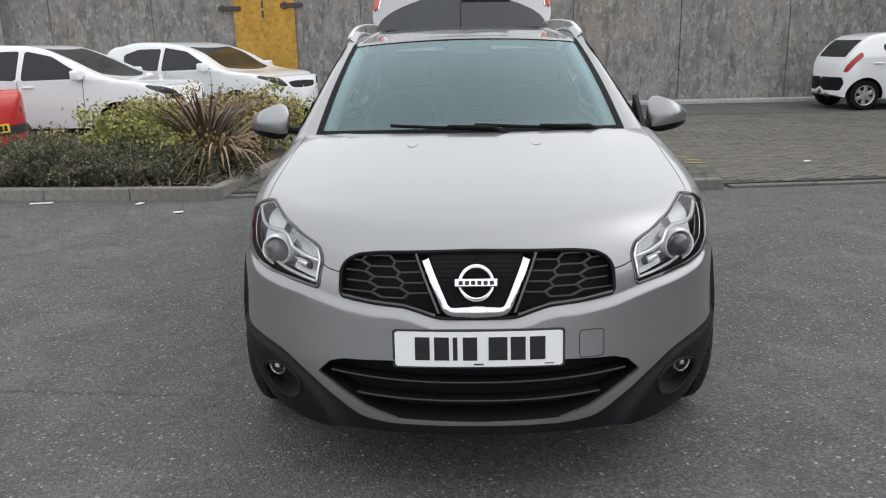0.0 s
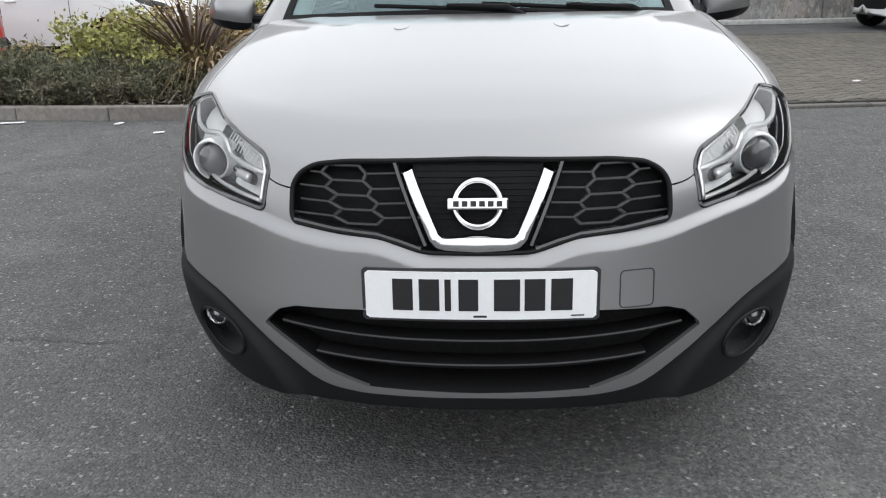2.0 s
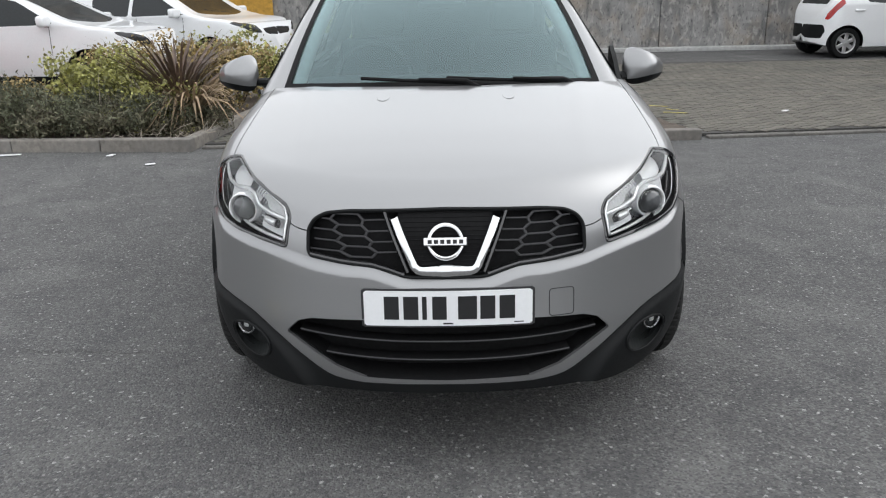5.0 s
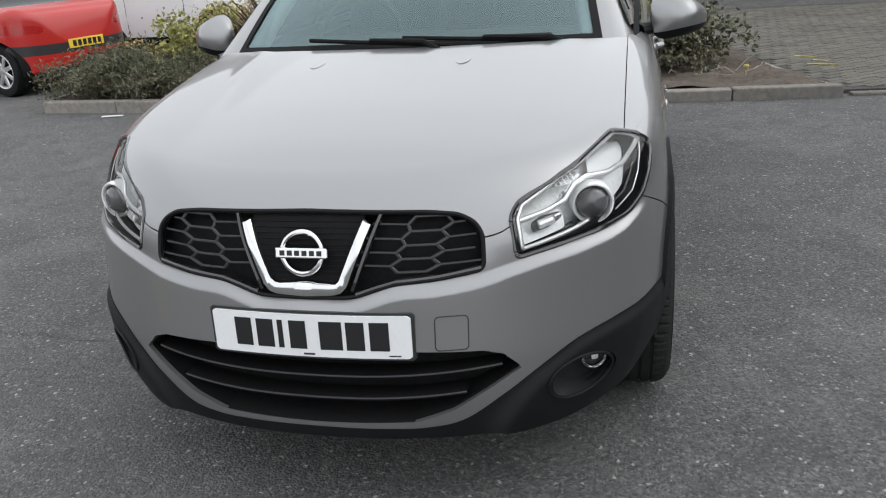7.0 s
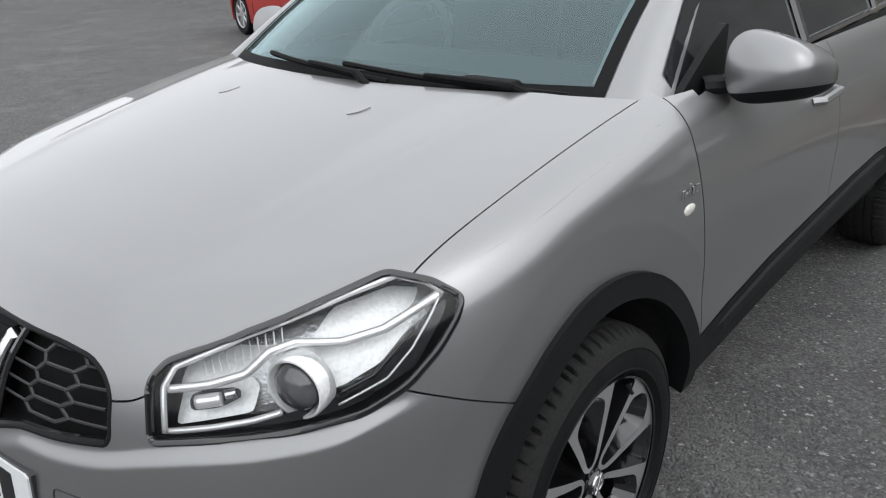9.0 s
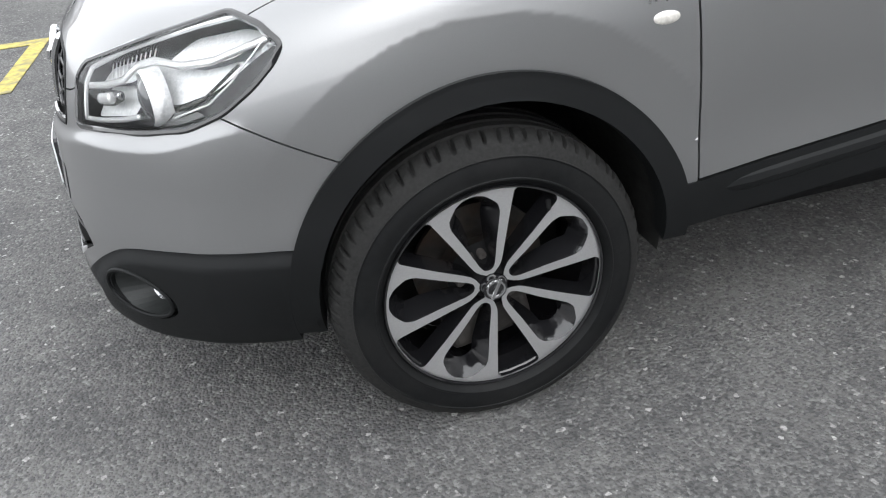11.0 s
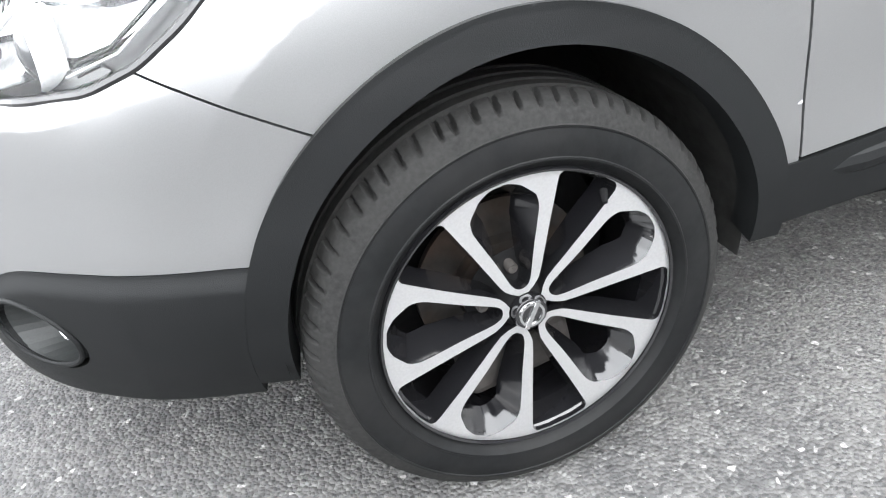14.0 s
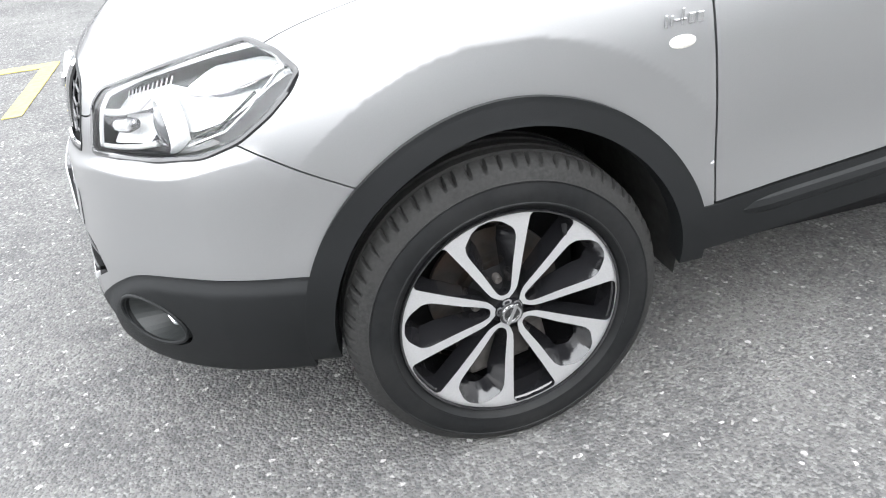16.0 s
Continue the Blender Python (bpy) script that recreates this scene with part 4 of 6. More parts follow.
    pc = lamp_pt(s, np.array([0.735]), np.array([0.797]), 0.017)[0]
    pos = Matrix.Translation(pc) @ Matrix.Rotation(radians(s * 14), 4, "Z")
    smooth(part("projector_ring", lathe([(0.054, 0.03), (0.0535, 0.0), (0.051, -0.006), (0.0475, -0.006), (0.0445, -0.001), (0.0425, 0.010)], 48, "y"), LAMP_WHITE, lamp, at=pos), 50)
    smooth(part("projector_collar", lathe([(0.0435, 0.014), (0.0430, 0.002), (0.0405, -0.001)], 40, "y"), GLOSS_BLACK, lamp, at=pos), 50)
    lensm = bpy.data.materials.get("projector_glass") or material("projector_glass", (0.075, 0.078, 0.082), 0.05, grain=0.4, scale=22, coat=1.0)
    smooth(part("projector_lens", lathe([(0.0405, 0.004), (0.037, -0.006), (0.026, -0.014), (0.012, -0.018), (0.0005, -0.019)], 40, "y"), lensm, lamp, at=pos))

# --- washers on the bonnet ---
for s in (1, -1):
    z = ridge(0.86) - 0.055 * (0.24 / 0.75) ** 2.4
    part("washer_jet", slab(rounded([(-0.026, 0.026), (0.026, 0.026), (0.019, -0.012), (0, -0.030), (-0.019, -0.012)], 0.010), 0.007,
                            lambda u, v, w: np.stack([u + s * 0.245, v + 0.86, z + ridge(v + 0.86) - ridge(0.86) - w + 0.0020], -1)), SILVER, car)

# --- glasshouse ---


def screen_pt(a, b):
    """a: -1..1 across, b: 0 cowl .. 1 roof."""
    hw = 0.700 + (0.590 - 0.700) * b
    y = 1.015 + 0.885 * b + (0.20 - 0.05 * b) * np.abs(a) ** 2.2 + 0.06 * np.sin(np.pi * b) * -1
    z = 1.075 + 0.435 * b + 0.012 * np.sin(np.pi * b) - (0.018 + 0.012 * b) * np.abs(a) ** 2
    return np.stack([a * hw, y, z], -1)


def grid_part(name, fn, nu, nv, mat, parent, u=(-1, 1), v=(0, 1), label=""):
    U, V2 = np.meshgrid(np.linspace(*u, nu), np.linspace(*v, nv))
    p = fn(U.ravel(), V2.ravel())
    f = [[j * nu + i, j * nu + i + 1, (j + 1) * nu + i + 1, (j + 1) * nu + i] for j in range(nv - 1) for i in range(nu - 1)]
    return smooth(part(name, (p, f), mat, parent, label))


screen = grid_part("windscreen", screen_pt, 33, 17, GLASS, car, (-0.975, 0.975), (0.0, 0.935), "greenish clear windscreen with dark edges")
screen.visible_shadow = False
lower = lambda a, b: screen_pt(a, b) + [0, -0.002, 0.003]
grid_part("dark_band", lower, 33, 4, MATT_BLACK, screen, (-0.985, 0.985), (-0.03, 0.072))
grid_part("dark_band", lower, 33, 4, GLOSS_BLACK, screen, (-0.985, 0.985), (0.922, 0.950))
for s in (1, -1):
    grid_part("dark_band", lower, 4, 17, MATT_BLACK, screen, (s * 0.945, s * 0.985), (0, 0.95))
grid_part("sensor_patch", lambda a, b: screen_pt(a, b) + [0.012, 0.010, -0.006], 8, 5, CABIN, screen, (-0.16, 0.16), (0.76, 0.925))
part("cowl_panel", box(1.36, 0.10, 0.02, (0, 1.06, 1.045), 0.006), MATT_BLACK, car)
# roof: dark glass panel between silver side rails
def roof_pt(a, b):
    y = 1.860 + 2.24 * b + 0.13 * (1 - b) * np.abs(a) ** 2.2
    z = 1.489 + 0.094 * np.sin(np.pi * np.clip(b * 0.62, 0, 1)) - 0.040 * np.abs(a) ** 2.5
    return np.stack([a * (0.595 - 0.02 * b), y, z], -1)


grid_part("roof_front", lambda a, b: roof_pt(a, b) + [0, 0, 0.003], 25, 9, SILVER, car, (-0.97, 0.97), (-0.005, 0.25), "silver strip over the windscreen")
grid_part("roof_panel", roof_pt, 25, 19, GLOSS_BLACK, car, (-0.93, 0.93), (0.24, 1), "dark glass roof panel")
grid_part("headlining", lambda a, b: roof_pt(a, b) - [0, 0, 0.05], 9, 9, LINING, car, (-0.85, 0.85), (0.04, 1))
for s in (1, -1):
    bs = np.linspace(0, 1, 15)
    edge = roof_pt(np.full(15, s * 0.97), 0.03 + 0.97 * bs) - [0, 0, 0.012]
    smooth(part("roof_side", tube(edge, 0.030, 10, flat=0.8), SILVER, car))
    # front pillar: a broad blade between windscreen and side window, from the wing up into the roof
    def blade_pt(a, b, s=s):
        inner = screen_pt(np.full(np.shape(b), s * 0.982), b)
        z = np.interp(b, [-0.25, 0.0, 1.0, 1.15], [0.985, 1.035, 1.462, 1.510])
        y = np.interp(b, [-0.25, 0.0, 1.0, 1.15], [1.18, 1.30, 2.03, 2.20])
        outer = np.stack([s * (0.812 - np.clip(z - 1.03, -0.05, 1) * 0.455), y, z], -1)
        bulge = np.sin(np.pi * a)[:, None] * np.array([s * 0.010, -0.014, 0.024])
        return inner * (1 - a)[:, None] + outer * a[:, None] + bulge
    grid_part("front_pillar", blade_pt, 9, 21, SILVER, car, (0, 1), (-0.25, 1.12))
    bs = np.linspace(0, 0.86, 14)
    pil = screen_pt(np.full(14, s * 0.99), bs)
    smooth(part("pillar_lining", tube(pil + [-s * 0.045, 0.060, -0.012], 0.034, 8), LINING, car))
    ry = np.linspace(2.06, 4.0, 22)
    rail = np.stack([s * np.interp(ry, [2.06, 2.6, 3.2, 4.0], [0.622, 0.602, 0.612, 0.627]),
                     ry, spline([2.06, 2.15, 2.28, 2.6, 3.0, 3.5, 3.85, 4.0], [1.478, 1.512, 1.545, 1.575, 1.588, 1.597, 1.590, 1.570])(ry)], 1)
    smooth(part("roof_rail", tube(rail, np.interp(ry, [2.06, 2.2, 2.7, 4.0], [0.0145, 0.0125, 0.0085, 0.008]).tolist(), 12, flat=0.75), SATIN, car))
    # side windows and pillars
    def side_pt(a, b):
        y = 1.36 + (4.05 - 1.36) * a
        top = np.interp(y, [1.30, 1.90, 2.4, 3.2, 4.1], [1.08, 1.46, 1.515, 1.505, 1.42])
        z = 1.055 + 0.03 * a + (top - 1.055 - 0.03 * a) * b
        x = s * (0.800 - (z - 1.05) * 0.44)
        return np.stack([x, y, z], -1)
    grid_part("side_window", side_pt, 33, 9, TINTED, car, (0, 0.97), (0, 1))
    part("window_trim", tube(side_pt(np.linspace(-0.02, 0.97, 12), np.zeros(12)) + [s * 0.012, 0, 0], 0.012, 6), GLOSS_BLACK, car)
    for a in (0.36, 0.70):
        part("door_pillar", tube(side_pt(np.full(6, a), np.linspace(0, 1, 6)) + [s * 0.004, 0, 0], 0.030, 6, flat=0.4, up=(1, 0, 0)), GLOSS_BLACK, car)
    part("roof_frame", tube(side_pt(np.linspace(0.24, 1.0, 20), np.ones(20)), 0.026, 10), SILVER, car)
    part("waist_panel", slab([(1.30, 1.02), (4.3, 1.02), (4.3, 1.10), (1.30, 1.062)], 0.06, lambda u, v, w: np.stack([s * (0.745 + w), u, v], -1)), SILVER, car)
    part("rear_pillar", slab(rounded([(3.95, 1.08), (4.36, 1.08), (4.12, 1.46), (3.90, 1.47)], 0.03), 0.10,
                             lambda u, v, w: np.stack([s * (0.70 + w - (v - 1.08) * 0.44), u, v], -1)), SILVER, car)

# wipers
for x0, x1, r0 in ((0.02, 0.63, 0.0), (-0.34, 0.20, 0.02)):
    aa = np.linspace(x0, x1, 12) / 0.70
    p = screen_pt(aa, np.linspace(0.085, 0.025, 12) + r0 * 0.3) + [0, -0.020, 0.012]
    wiper = part("wiper", tube(p, 0.0075, 6), MATT_BLACK, car)
    part("wiper_arm", tube([p[-1] + [-0.03, -0.03, -0.02], p[-3] + [0, -0.012, 0.01], p[5] + [0, -0.006, 0.008]], [0.013, 0.010, 0.007], 8), MATT_BLACK, car)
part("wiper_pivot", box(0.16, 0.05, 0.02, (0.44, 1.12, 1.105), 0.008), MATT_BLACK, car)

# inside: dashboard, steering wheel, seats, mirror, tax disc
part("dashboard", box(1.30, 0.42, 0.14, (0, 1.42, 1.02), 0.05, seg=3), CABIN, car)
sw = Matrix.Translation((-0.36, 1.66, 1.06)) @ Matrix.Rotation(radians(62), 4, "X")
smooth(part("steering_wheel", tube([(0.185 * math.cos(a), 0.185 * math.sin(a), 0) for a in np.linspace(0, 2 * math.pi, 33)[:-1]], 0.016, 8, True), CABIN, car, at=sw))
for s in (1, -1):
    smooth(part("seat_back", box(0.48, 0.14, 0.62, (s * 0.36, 2.20, 0.92), 0.06, Matrix.Rotation(radians(-12), 4, "X"), 4), CABIN, car))
    smooth(part("head_restraint", box(0.24, 0.09, 0.17, (s * 0.36, 2.30, 1.32), 0.04, seg=4), CABIN, car))
part("rear_seat", box(1.25, 0.16, 0.80, (0, 3.05, 1.02), 0.06, seg=3), CABIN, car)
part("cabin_floor", box(1.36, 2.9, 0.04, (0, 2.75, 0.42)), CABIN, car)
part("interior_mirror", box(0.24, 0.03, 0.07, (0.01, 1.80, 1.415), 0.02, seg=3), CABIN, car)
# --- door mirrors ---
for s in (1, -1):
    mir = new("door_mirror")
    mir.parent = car
    mir["label"] = "silver door mirror with black lower half"
    U, V2 = np.meshgrid(np.linspace(0, 2 * np.pi, 49), np.linspace(-np.pi / 2, np.pi / 2, 25))
    sg = lambda q, e: np.sign(q) * np.abs(q) ** e
    X = 0.112 * sg(np.cos(V2), 0.6) * sg(np.cos(U), 0.65)
    X = np.where(X < 0, X * 0.88, X)
    Y = 0.075 * sg(np.cos(V2), 0.7) * sg(np.sin(U), 0.8)
    Z = 0.076 * sg(np.sin(V2), 0.75)
    Z = Z * (1 - 0.30 * (X / 0.1)) - 0.012 * (X / 0.1)
    p = np.stack([-0.035 + s * (0.958 + X), 1.58 + Y * (1 - 0.25 * X / 0.1) + 0.05 * (X / 0.1), 1.106 + Z], -1).reshape(-1, 3)
    nu = 49
    f = [[j * nu + i, j * nu + i + 1, (j + 1) * nu + i + 1, (j + 1) * nu + i] for j in range(24) for i in range(48)]
    tri = np.array([[q[0], q[1], q[2]] for q in f] + [[q[0], q[2], q[3]] for q in f])
    c0 = np.array([s * 0.958 - 0.035, 1.58, 1.103])
    nn = (p - c0) / (np.array([0.1, 0.075, 0.083]) ** 2)
    nn /= np.linalg.norm(nn, axis=1)[:, None]
    split = lambda q: q[:, 2] - 1.066 - 0.10 * (np.abs(q[:, 0] + 0.035) - 0.958)
    part("cap", clip((p, tri, nn), split), SILVER, mir)
    part("lower_case", clip((p, tri, nn), lambda q: -split(q)), PLASTIC, mir)
    part("stalk", tube([(s * 0.775, 1.48, 1.070), (s * 0.83, 1.53, 1.072), (s * 0.90 - 0.03, 1.56, 1.07)], [0.045, 0.034, 0.03], 10, flat=0.6), PLASTIC, mir)
    part("mount", slab(rounded([(1.33, 1.05), (1.60, 1.05), (1.60, 1.21), (1.50, 1.16)], 0.02), 0.02, lambda u, v, w: np.stack([s * (0.765 + w), u, v], -1)), PLASTIC, mir)

# --- side badge and repeater on the wings ---
for s in (1, -1):
    xs = s * 0.879
    tt = np.linspace(-1, 1, 13)
    v, f = lathe([(max(0.0005, 0.0135 * math.sqrt(1 - t * t)), 0.030 * t) for t in tt], 20, "y")
    lens_m = bpy.data.materials.get("repeater_lens") or material("repeater_lens", (0.62, 0.60, 0.56), 0.15, coat=1.0, grain=0.25, scale=90)
    smooth(part("side_repeater", (v * [0.55, 1, 1] + [xs, 1.238, 0.849], f), lens_m, car, "small oval clear side indicator"))
    for i, (w, h) in enumerate(((0.005, 0.024), (0.005, 0.020), (0.009, 0.004), (0.005, 0.032), (0.011, 0.005), (0.012, 0.020), (0.012, 0.020))):
        yy = 1.203 + (0, 0.012, 0.023, 0.034, 0.036, 0.053, 0.071)[i]
        part("wing_badge_bar", box(0.004, w, h, (s * 0.8775, yy, 0.890 + (0.005 if i == 3 else 0)), 0.001, seg=1), CHROME, car)

# the cabin sits a touch to one side towards the rear
lean_ = Matrix(((1, -0.024, 0, 0.0072), (0, 1, 0, 0), (0, 0, 1, 0), (0, 0, 0, 1)))
CABIN_PARTS = ("windscreen", "dark_band", "sensor_patch", "roof_", "headlining", "front_pillar", "pillar_lining", "side_window", "window_trim", "door_pillar", "waist_panel", "rear_pillar", "wiper", "interior_mirror", "rear_panel", "rear_bumper")
for ob in list(car.children_recursive):
    if ob.type == "MESH" and ob.name.startswith(CABIN_PARTS):
        ob.data.transform(lean_)

# --- raised tailgate ---
gate = new("tailgate")
gate.parent = car
gate["label"] = "raised silver tailgate with dark rear window and red lamps"
gate.matrix_local = Matrix.Translation((-0.085, 4.10, 1.60)) @ Matrix.Rotation(radians(40), 4, "X")
gate_half = spline([0, 0.06, 0.18, 0.30, 0.50, 0.75, 0.92], [0.640, 0.680, 0.712, 0.716, 0.690, 0.640, 0.580])
window_far = spline([0, 0.20, 0.385, 0.50, 0.60, 0.65, 0.672], [0.43, 0.39, 0.31, 0.25, 0.175, 0.105, 0.040])


def gate_pt(x, d):
    """x across, d from the hinge along the raised gate."""
    return np.stack([x, d, -0.045 * np.abs(x / 0.7) ** 3 - 0.10 * np.clip(d - 0.3, 0, 1) ** 2 - 0.01], -1)


grid_part("gate_skin", lambda a, b: gate_pt(a * gate_half(b), b), 41, 31, SILVER, gate, (-1, 1), (0.02, 0.92))
grid_part("gate_lining", lambda a, b: gate_pt(a * gate_half(b), b) - [0, 0, 0.06], 17, 9, CABIN, gate, (-0.97, 0.97), (0.03, 0.90))
grid_part("gate_edge", lambda a, b: gate_pt(gate_half(a), a) - (b * 0.06)[:, None] * np.array([0.3, 0, 1]), 25, 3, SILVER, gate, (0.02, 0.92), (0, 1))
grid_part("gate_edge", lambda a, b: gate_pt(-gate_half(a), a) - (b * 0.06)[:, None] * np.array([-0.3, 0, 1]), 25, 3, SILVER, gate, (0.02, 0.92), (0, 1))
grid_part("gate_window", lambda a, b: gate_pt(a * 0.672, b * window_far(np.abs(a) * 0.672)) + [0, 0, 0.005], 41, 11, TINTED, gate, (-1, 1), (-0.05, 1))
grid_part("gate_window_inside", lambda a, b: gate_pt(a, b) - [0, 0, 0.066], 25, 9, TINTED, gate, (-0.50, 0.50), (0.05, 0.36))
part("rear_wiper", tube(gate_pt(np.linspace(0.0, 0.39, 9), np.full(9, 0.325)) + [0, 0, 0.022], 0.013, 8), MATT_BLACK, gate)
for s in (1, -1):
    lamp_d = np.linspace(0.270, 0.42, 8)
    lens_bar = part("tail_lamp", tube(gate_pt(s * (gate_half(lamp_d) - 0.018), lamp_d) + [0, 0, 0.004], [0.010, 0.018, 0.022, 0.024, 0.025, 0.025, 0.024, 0.020], 10, flat=0.6), RED_LENS, gate)
    part("lamp_edge", tube(gate_pt(s * (gate_half(lamp_d) - 0.046), lamp_d) + [0, 0, 0.006], 0.006, 6), LAMP_WHITE, lens_bar)
    part("gas_strut", tube([(s * 0.56, 0.02, -0.30), (s * 0.50, 0.35, -0.06)], 0.010, 8), MATT_BLACK, gate)
part("roof_aerial", tube([(-0.09, 3.95, 1.545), (-0.09, 4.02, 1.62), (-0.09, 4.14, 1.78)], [0.008, 0.004, 0.002], 6), MATT_BLACK, car)


# --- wheels ---
def wheel(parent, at, spokes=5, radius=0.343, width=0.215, style="petal", rim_r=0.242):
    """Wheel whose outer face looks along +x, with its axle at the origin."""
    w = new("wheel")
    w.parent = parent
    w.matrix_local = at
    w["label"] = "alloy wheel with dark pockets and a black tyre"
    h = width / 2
    sw_ = radius - rim_r
    prof = [(rim_r - 0.012, -h + 0.02), (rim_r + 0.010, -h - 0.002), (rim_r + sw_ * 0.5, -h - 0.008), (radius - 0.020, -h + 0.006), (radius - 0.004, -h + 0.030), (radius, -h * 0.4), (radius, h * 0.4),
            (radius - 0.004, h - 0.030), (radius - 0.012, h - 0.014), (radius - 0.022, h - 0.004), (radius - 0.026, h + 0.0005), (radius - 0.030, h + 0.0005), (rim_r + sw_ * 0.5, h + 0.008), (rim_r + 0.018, h + 0.004),
            (rim_r + 0.006, h - 0.004), (rim_r - 0.002, h - 0.012)]
    if style == "petal":
        # tread grooves turned in; shoulder blocks notched, worn unevenly
        crown = [(radius - 0.002, -h + 0.036)]
        for gx_ in (-0.052, -0.018, 0.018, 0.052):
            crown += [(radius, gx_ - 0.0062), (radius - 0.007, gx_ - 0.0040), (radius - 0.007, gx_ + 0.0040), (radius, gx_ + 0.0062)]
        side = [(radius - 0.0012, 0.066), (radius - 0.0030, 0.074), (radius - 0.0055, 0.081), (radius - 0.0085, 0.087), (radius - 0.0125, 0.0925), (radius - 0.017, 0.097), (radius - 0.0215, 0.1005),
                (radius - 0.026, 0.1032), (radius - 0.0375, 0.1082), (radius - 0.0388, 0.1108), (radius - 0.0412, 0.1108), (radius - 0.0426, 0.1094), (radius - 0.055, 0.1122), (radius - 0.07, 0.1134),
                (radius - 0.082, 0.1122), (radius - 0.0835, 0.1138), (radius - 0.0865, 0.1136), (radius - 0.088, 0.1118), (rim_r + 0.010, 0.106), (rim_r + 0.002, 0.100), (rim_r - 0.003, 0.094)]
        tp = np.array(prof[:4] + crown + side)
        na_ = 1320
        aa_ = np.arange(na_) * 2 * np.pi / na_
        depth_ = np.interp(tp[:, 1], [0.056, 0.062, 0.080, 0.090, 0.0965], [0, 0.9, 1.0, 0.55, 0.0]) * (tp[:, 0] > radius - 0.028)
        notch = np.zeros((len(tp), na_))
        rnd_ = random.Random(5)
        for q in range(72):
            a0, wd_ = 2 * np.pi * (q + rnd_.uniform(-0.16, 0.16)) / 72, rnd_.uniform(0.0030, 0.0044)
            skew = (tp[:, 1] - 0.085) * 0.4
            dd = np.abs((aa_[None, :] - a0 - skew[:, None] + np.pi) % (2 * np.pi) - np.pi) * radius
            notch = np.maximum(notch, np.clip(1.4 - dd / wd_, 0, 1) * rnd_.uniform(0.6, 1.0))
        heel = 0.0008 * (0.5 + 0.5 * np.sin(aa_ * 66)) + 0.0007 * np.sin(aa_ * 23)
        rr_ = tp[:, 0][:, None] - depth_[:, None] * (0.0125 * notch + heel[None, :])
        xx_ = tp[:, 1][:, None] - depth_[:, None] * 0.0070 * notch
        tv = np.stack([xx_, rr_ * np.cos(aa_), rr_ * np.sin(aa_)], -1).reshape(-1, 3)
        kt = len(tp)
        quads = lambda a0, a1: [[a * na_ + b, a * na_ + (b + 1) % na_, (a + 1) * na_ + (b + 1) % na_, (a + 1) * na_ + b] for a in range(a0, a1)  for b in range(na_)]
        cut_row = 4 + len(crown) + 9
        smooth(part("tread", (tv[:(cut_row + 1) * na_], quads(0, cut_row)), TREAD, w, "dusty worn tread with notched shoulders"), 32)
        smooth(part("sidewall", (tv[cut_row * na_:], quads(0, kt - 1 - cut_row)), RUBBER, w, "smooth black tyre wall"), 32)
    else:
        smooth(part("tyre", lathe(prof, 96), RUBBER, w), 35)
    hub = w
    part("barrel", lathe([(rim_r - 0.001, h - 0.012), (rim_r - 0.012, h - 0.020), (rim_r - 0.022, h - 0.06), (rim_r - 0.024, -h + 0.02), (rim_r - 0.002, -h + 0.01)], 64), GLOSS_BLACK, hub)
    smooth(part("lip", lathe([(rim_r, h - 0.014), (rim_r + 0.001, h - 0.006), (rim_r - 0.002, h - 0.002), (rim_r - 0.006, h - 0.004)], 96), GLOSS_BLACK, hub), 60)
    # face plate: dished disc with openings cut through
    na, nr2 = 300, 48
    rr = np.linspace(0.0315, rim_r - 0.004, nr2)
    aa = np.linspace(0, 2 * np.pi, na + 1)
    A, R = np.meshgrid(aa, rr)
    dish = lambda r: h - 0.010 - 0.020 * np.clip(1 - r / rim_r, 0, 1) ** 1.3
    p = np.stack([dish(R), R * np.cos(A), R * np.sin(A)], -1).reshape(-1, 3)
    i = np.arange(nr2 * (na + 1)).reshape(nr2, na + 1)
    q0, q1, q2, q3 = i[:-1, :-1].ravel(), i[:-1, 1:].ravel(), i[1:, 1:].ravel(), i[1:, :-1].ravel()
    tri = np.concatenate([np.stack([q0, q2, q1], 1), np.stack([q0, q3, q2], 1)])
    m = (p, tri, np.tile([1.0, 0.0, 0.0], (len(p), 1)))
    k = rim_r / 0.236
    petal = [(0.0435, 0.0095), (0.055, 0.0160), (0.108, 0.031), (0.152, 0.0455), (0.172, 0.0515), (0.190, 0.0505), (0.214, 0.031), (0.2235, 0.013)]
    petal = rounded([(0.0405, 0.0)] + petal + [(u, -v) for u, v in petal[::-1]], 0.006) * k
    wedge = [(0.024, 0.0120), (0.033, 0.0105), (0.042, 0.0078), (0.057, 0.0066), (0.075, 0.0108), (0.100, 0.0180), (0.150, 0.0320), (0.200, 0.0450), (0.2165, 0.0490), (0.2245, 0.0440), (0.2285, 0.0200)]
    wedge = rounded(wedge + [(u, -v) for u, v in wedge[::-1]], 0.003) * k

    def open_field(q):
        best = np.full(len(q), 9.0)
        for j in range(spokes):
            for poly, off in ((petal, 0.0), (wedge, math.pi / spokes)):
                b = 2 * math.pi * j / spokes + off
                u = q[:, 1] * math.cos(b) + q[:, 2] * math.sin(b)
                v = -q[:, 1] * math.sin(b) + q[:, 2] * math.cos(b)
                best = np.minimum(best, -inside(poly, u, v))
        return best

    face = clip(m, open_field)
    rimmed = hem(face, 0.046)
    nf = len(face[0])
    rim_pts = rimmed[0]
    back_pt = np.zeros(len(rim_pts), bool)
    back_pt[nf:] = rim_pts[nf:, 0] < dish(np.hypot(rim_pts[nf:, 1], rim_pts[nf:, 2])) - 0.02
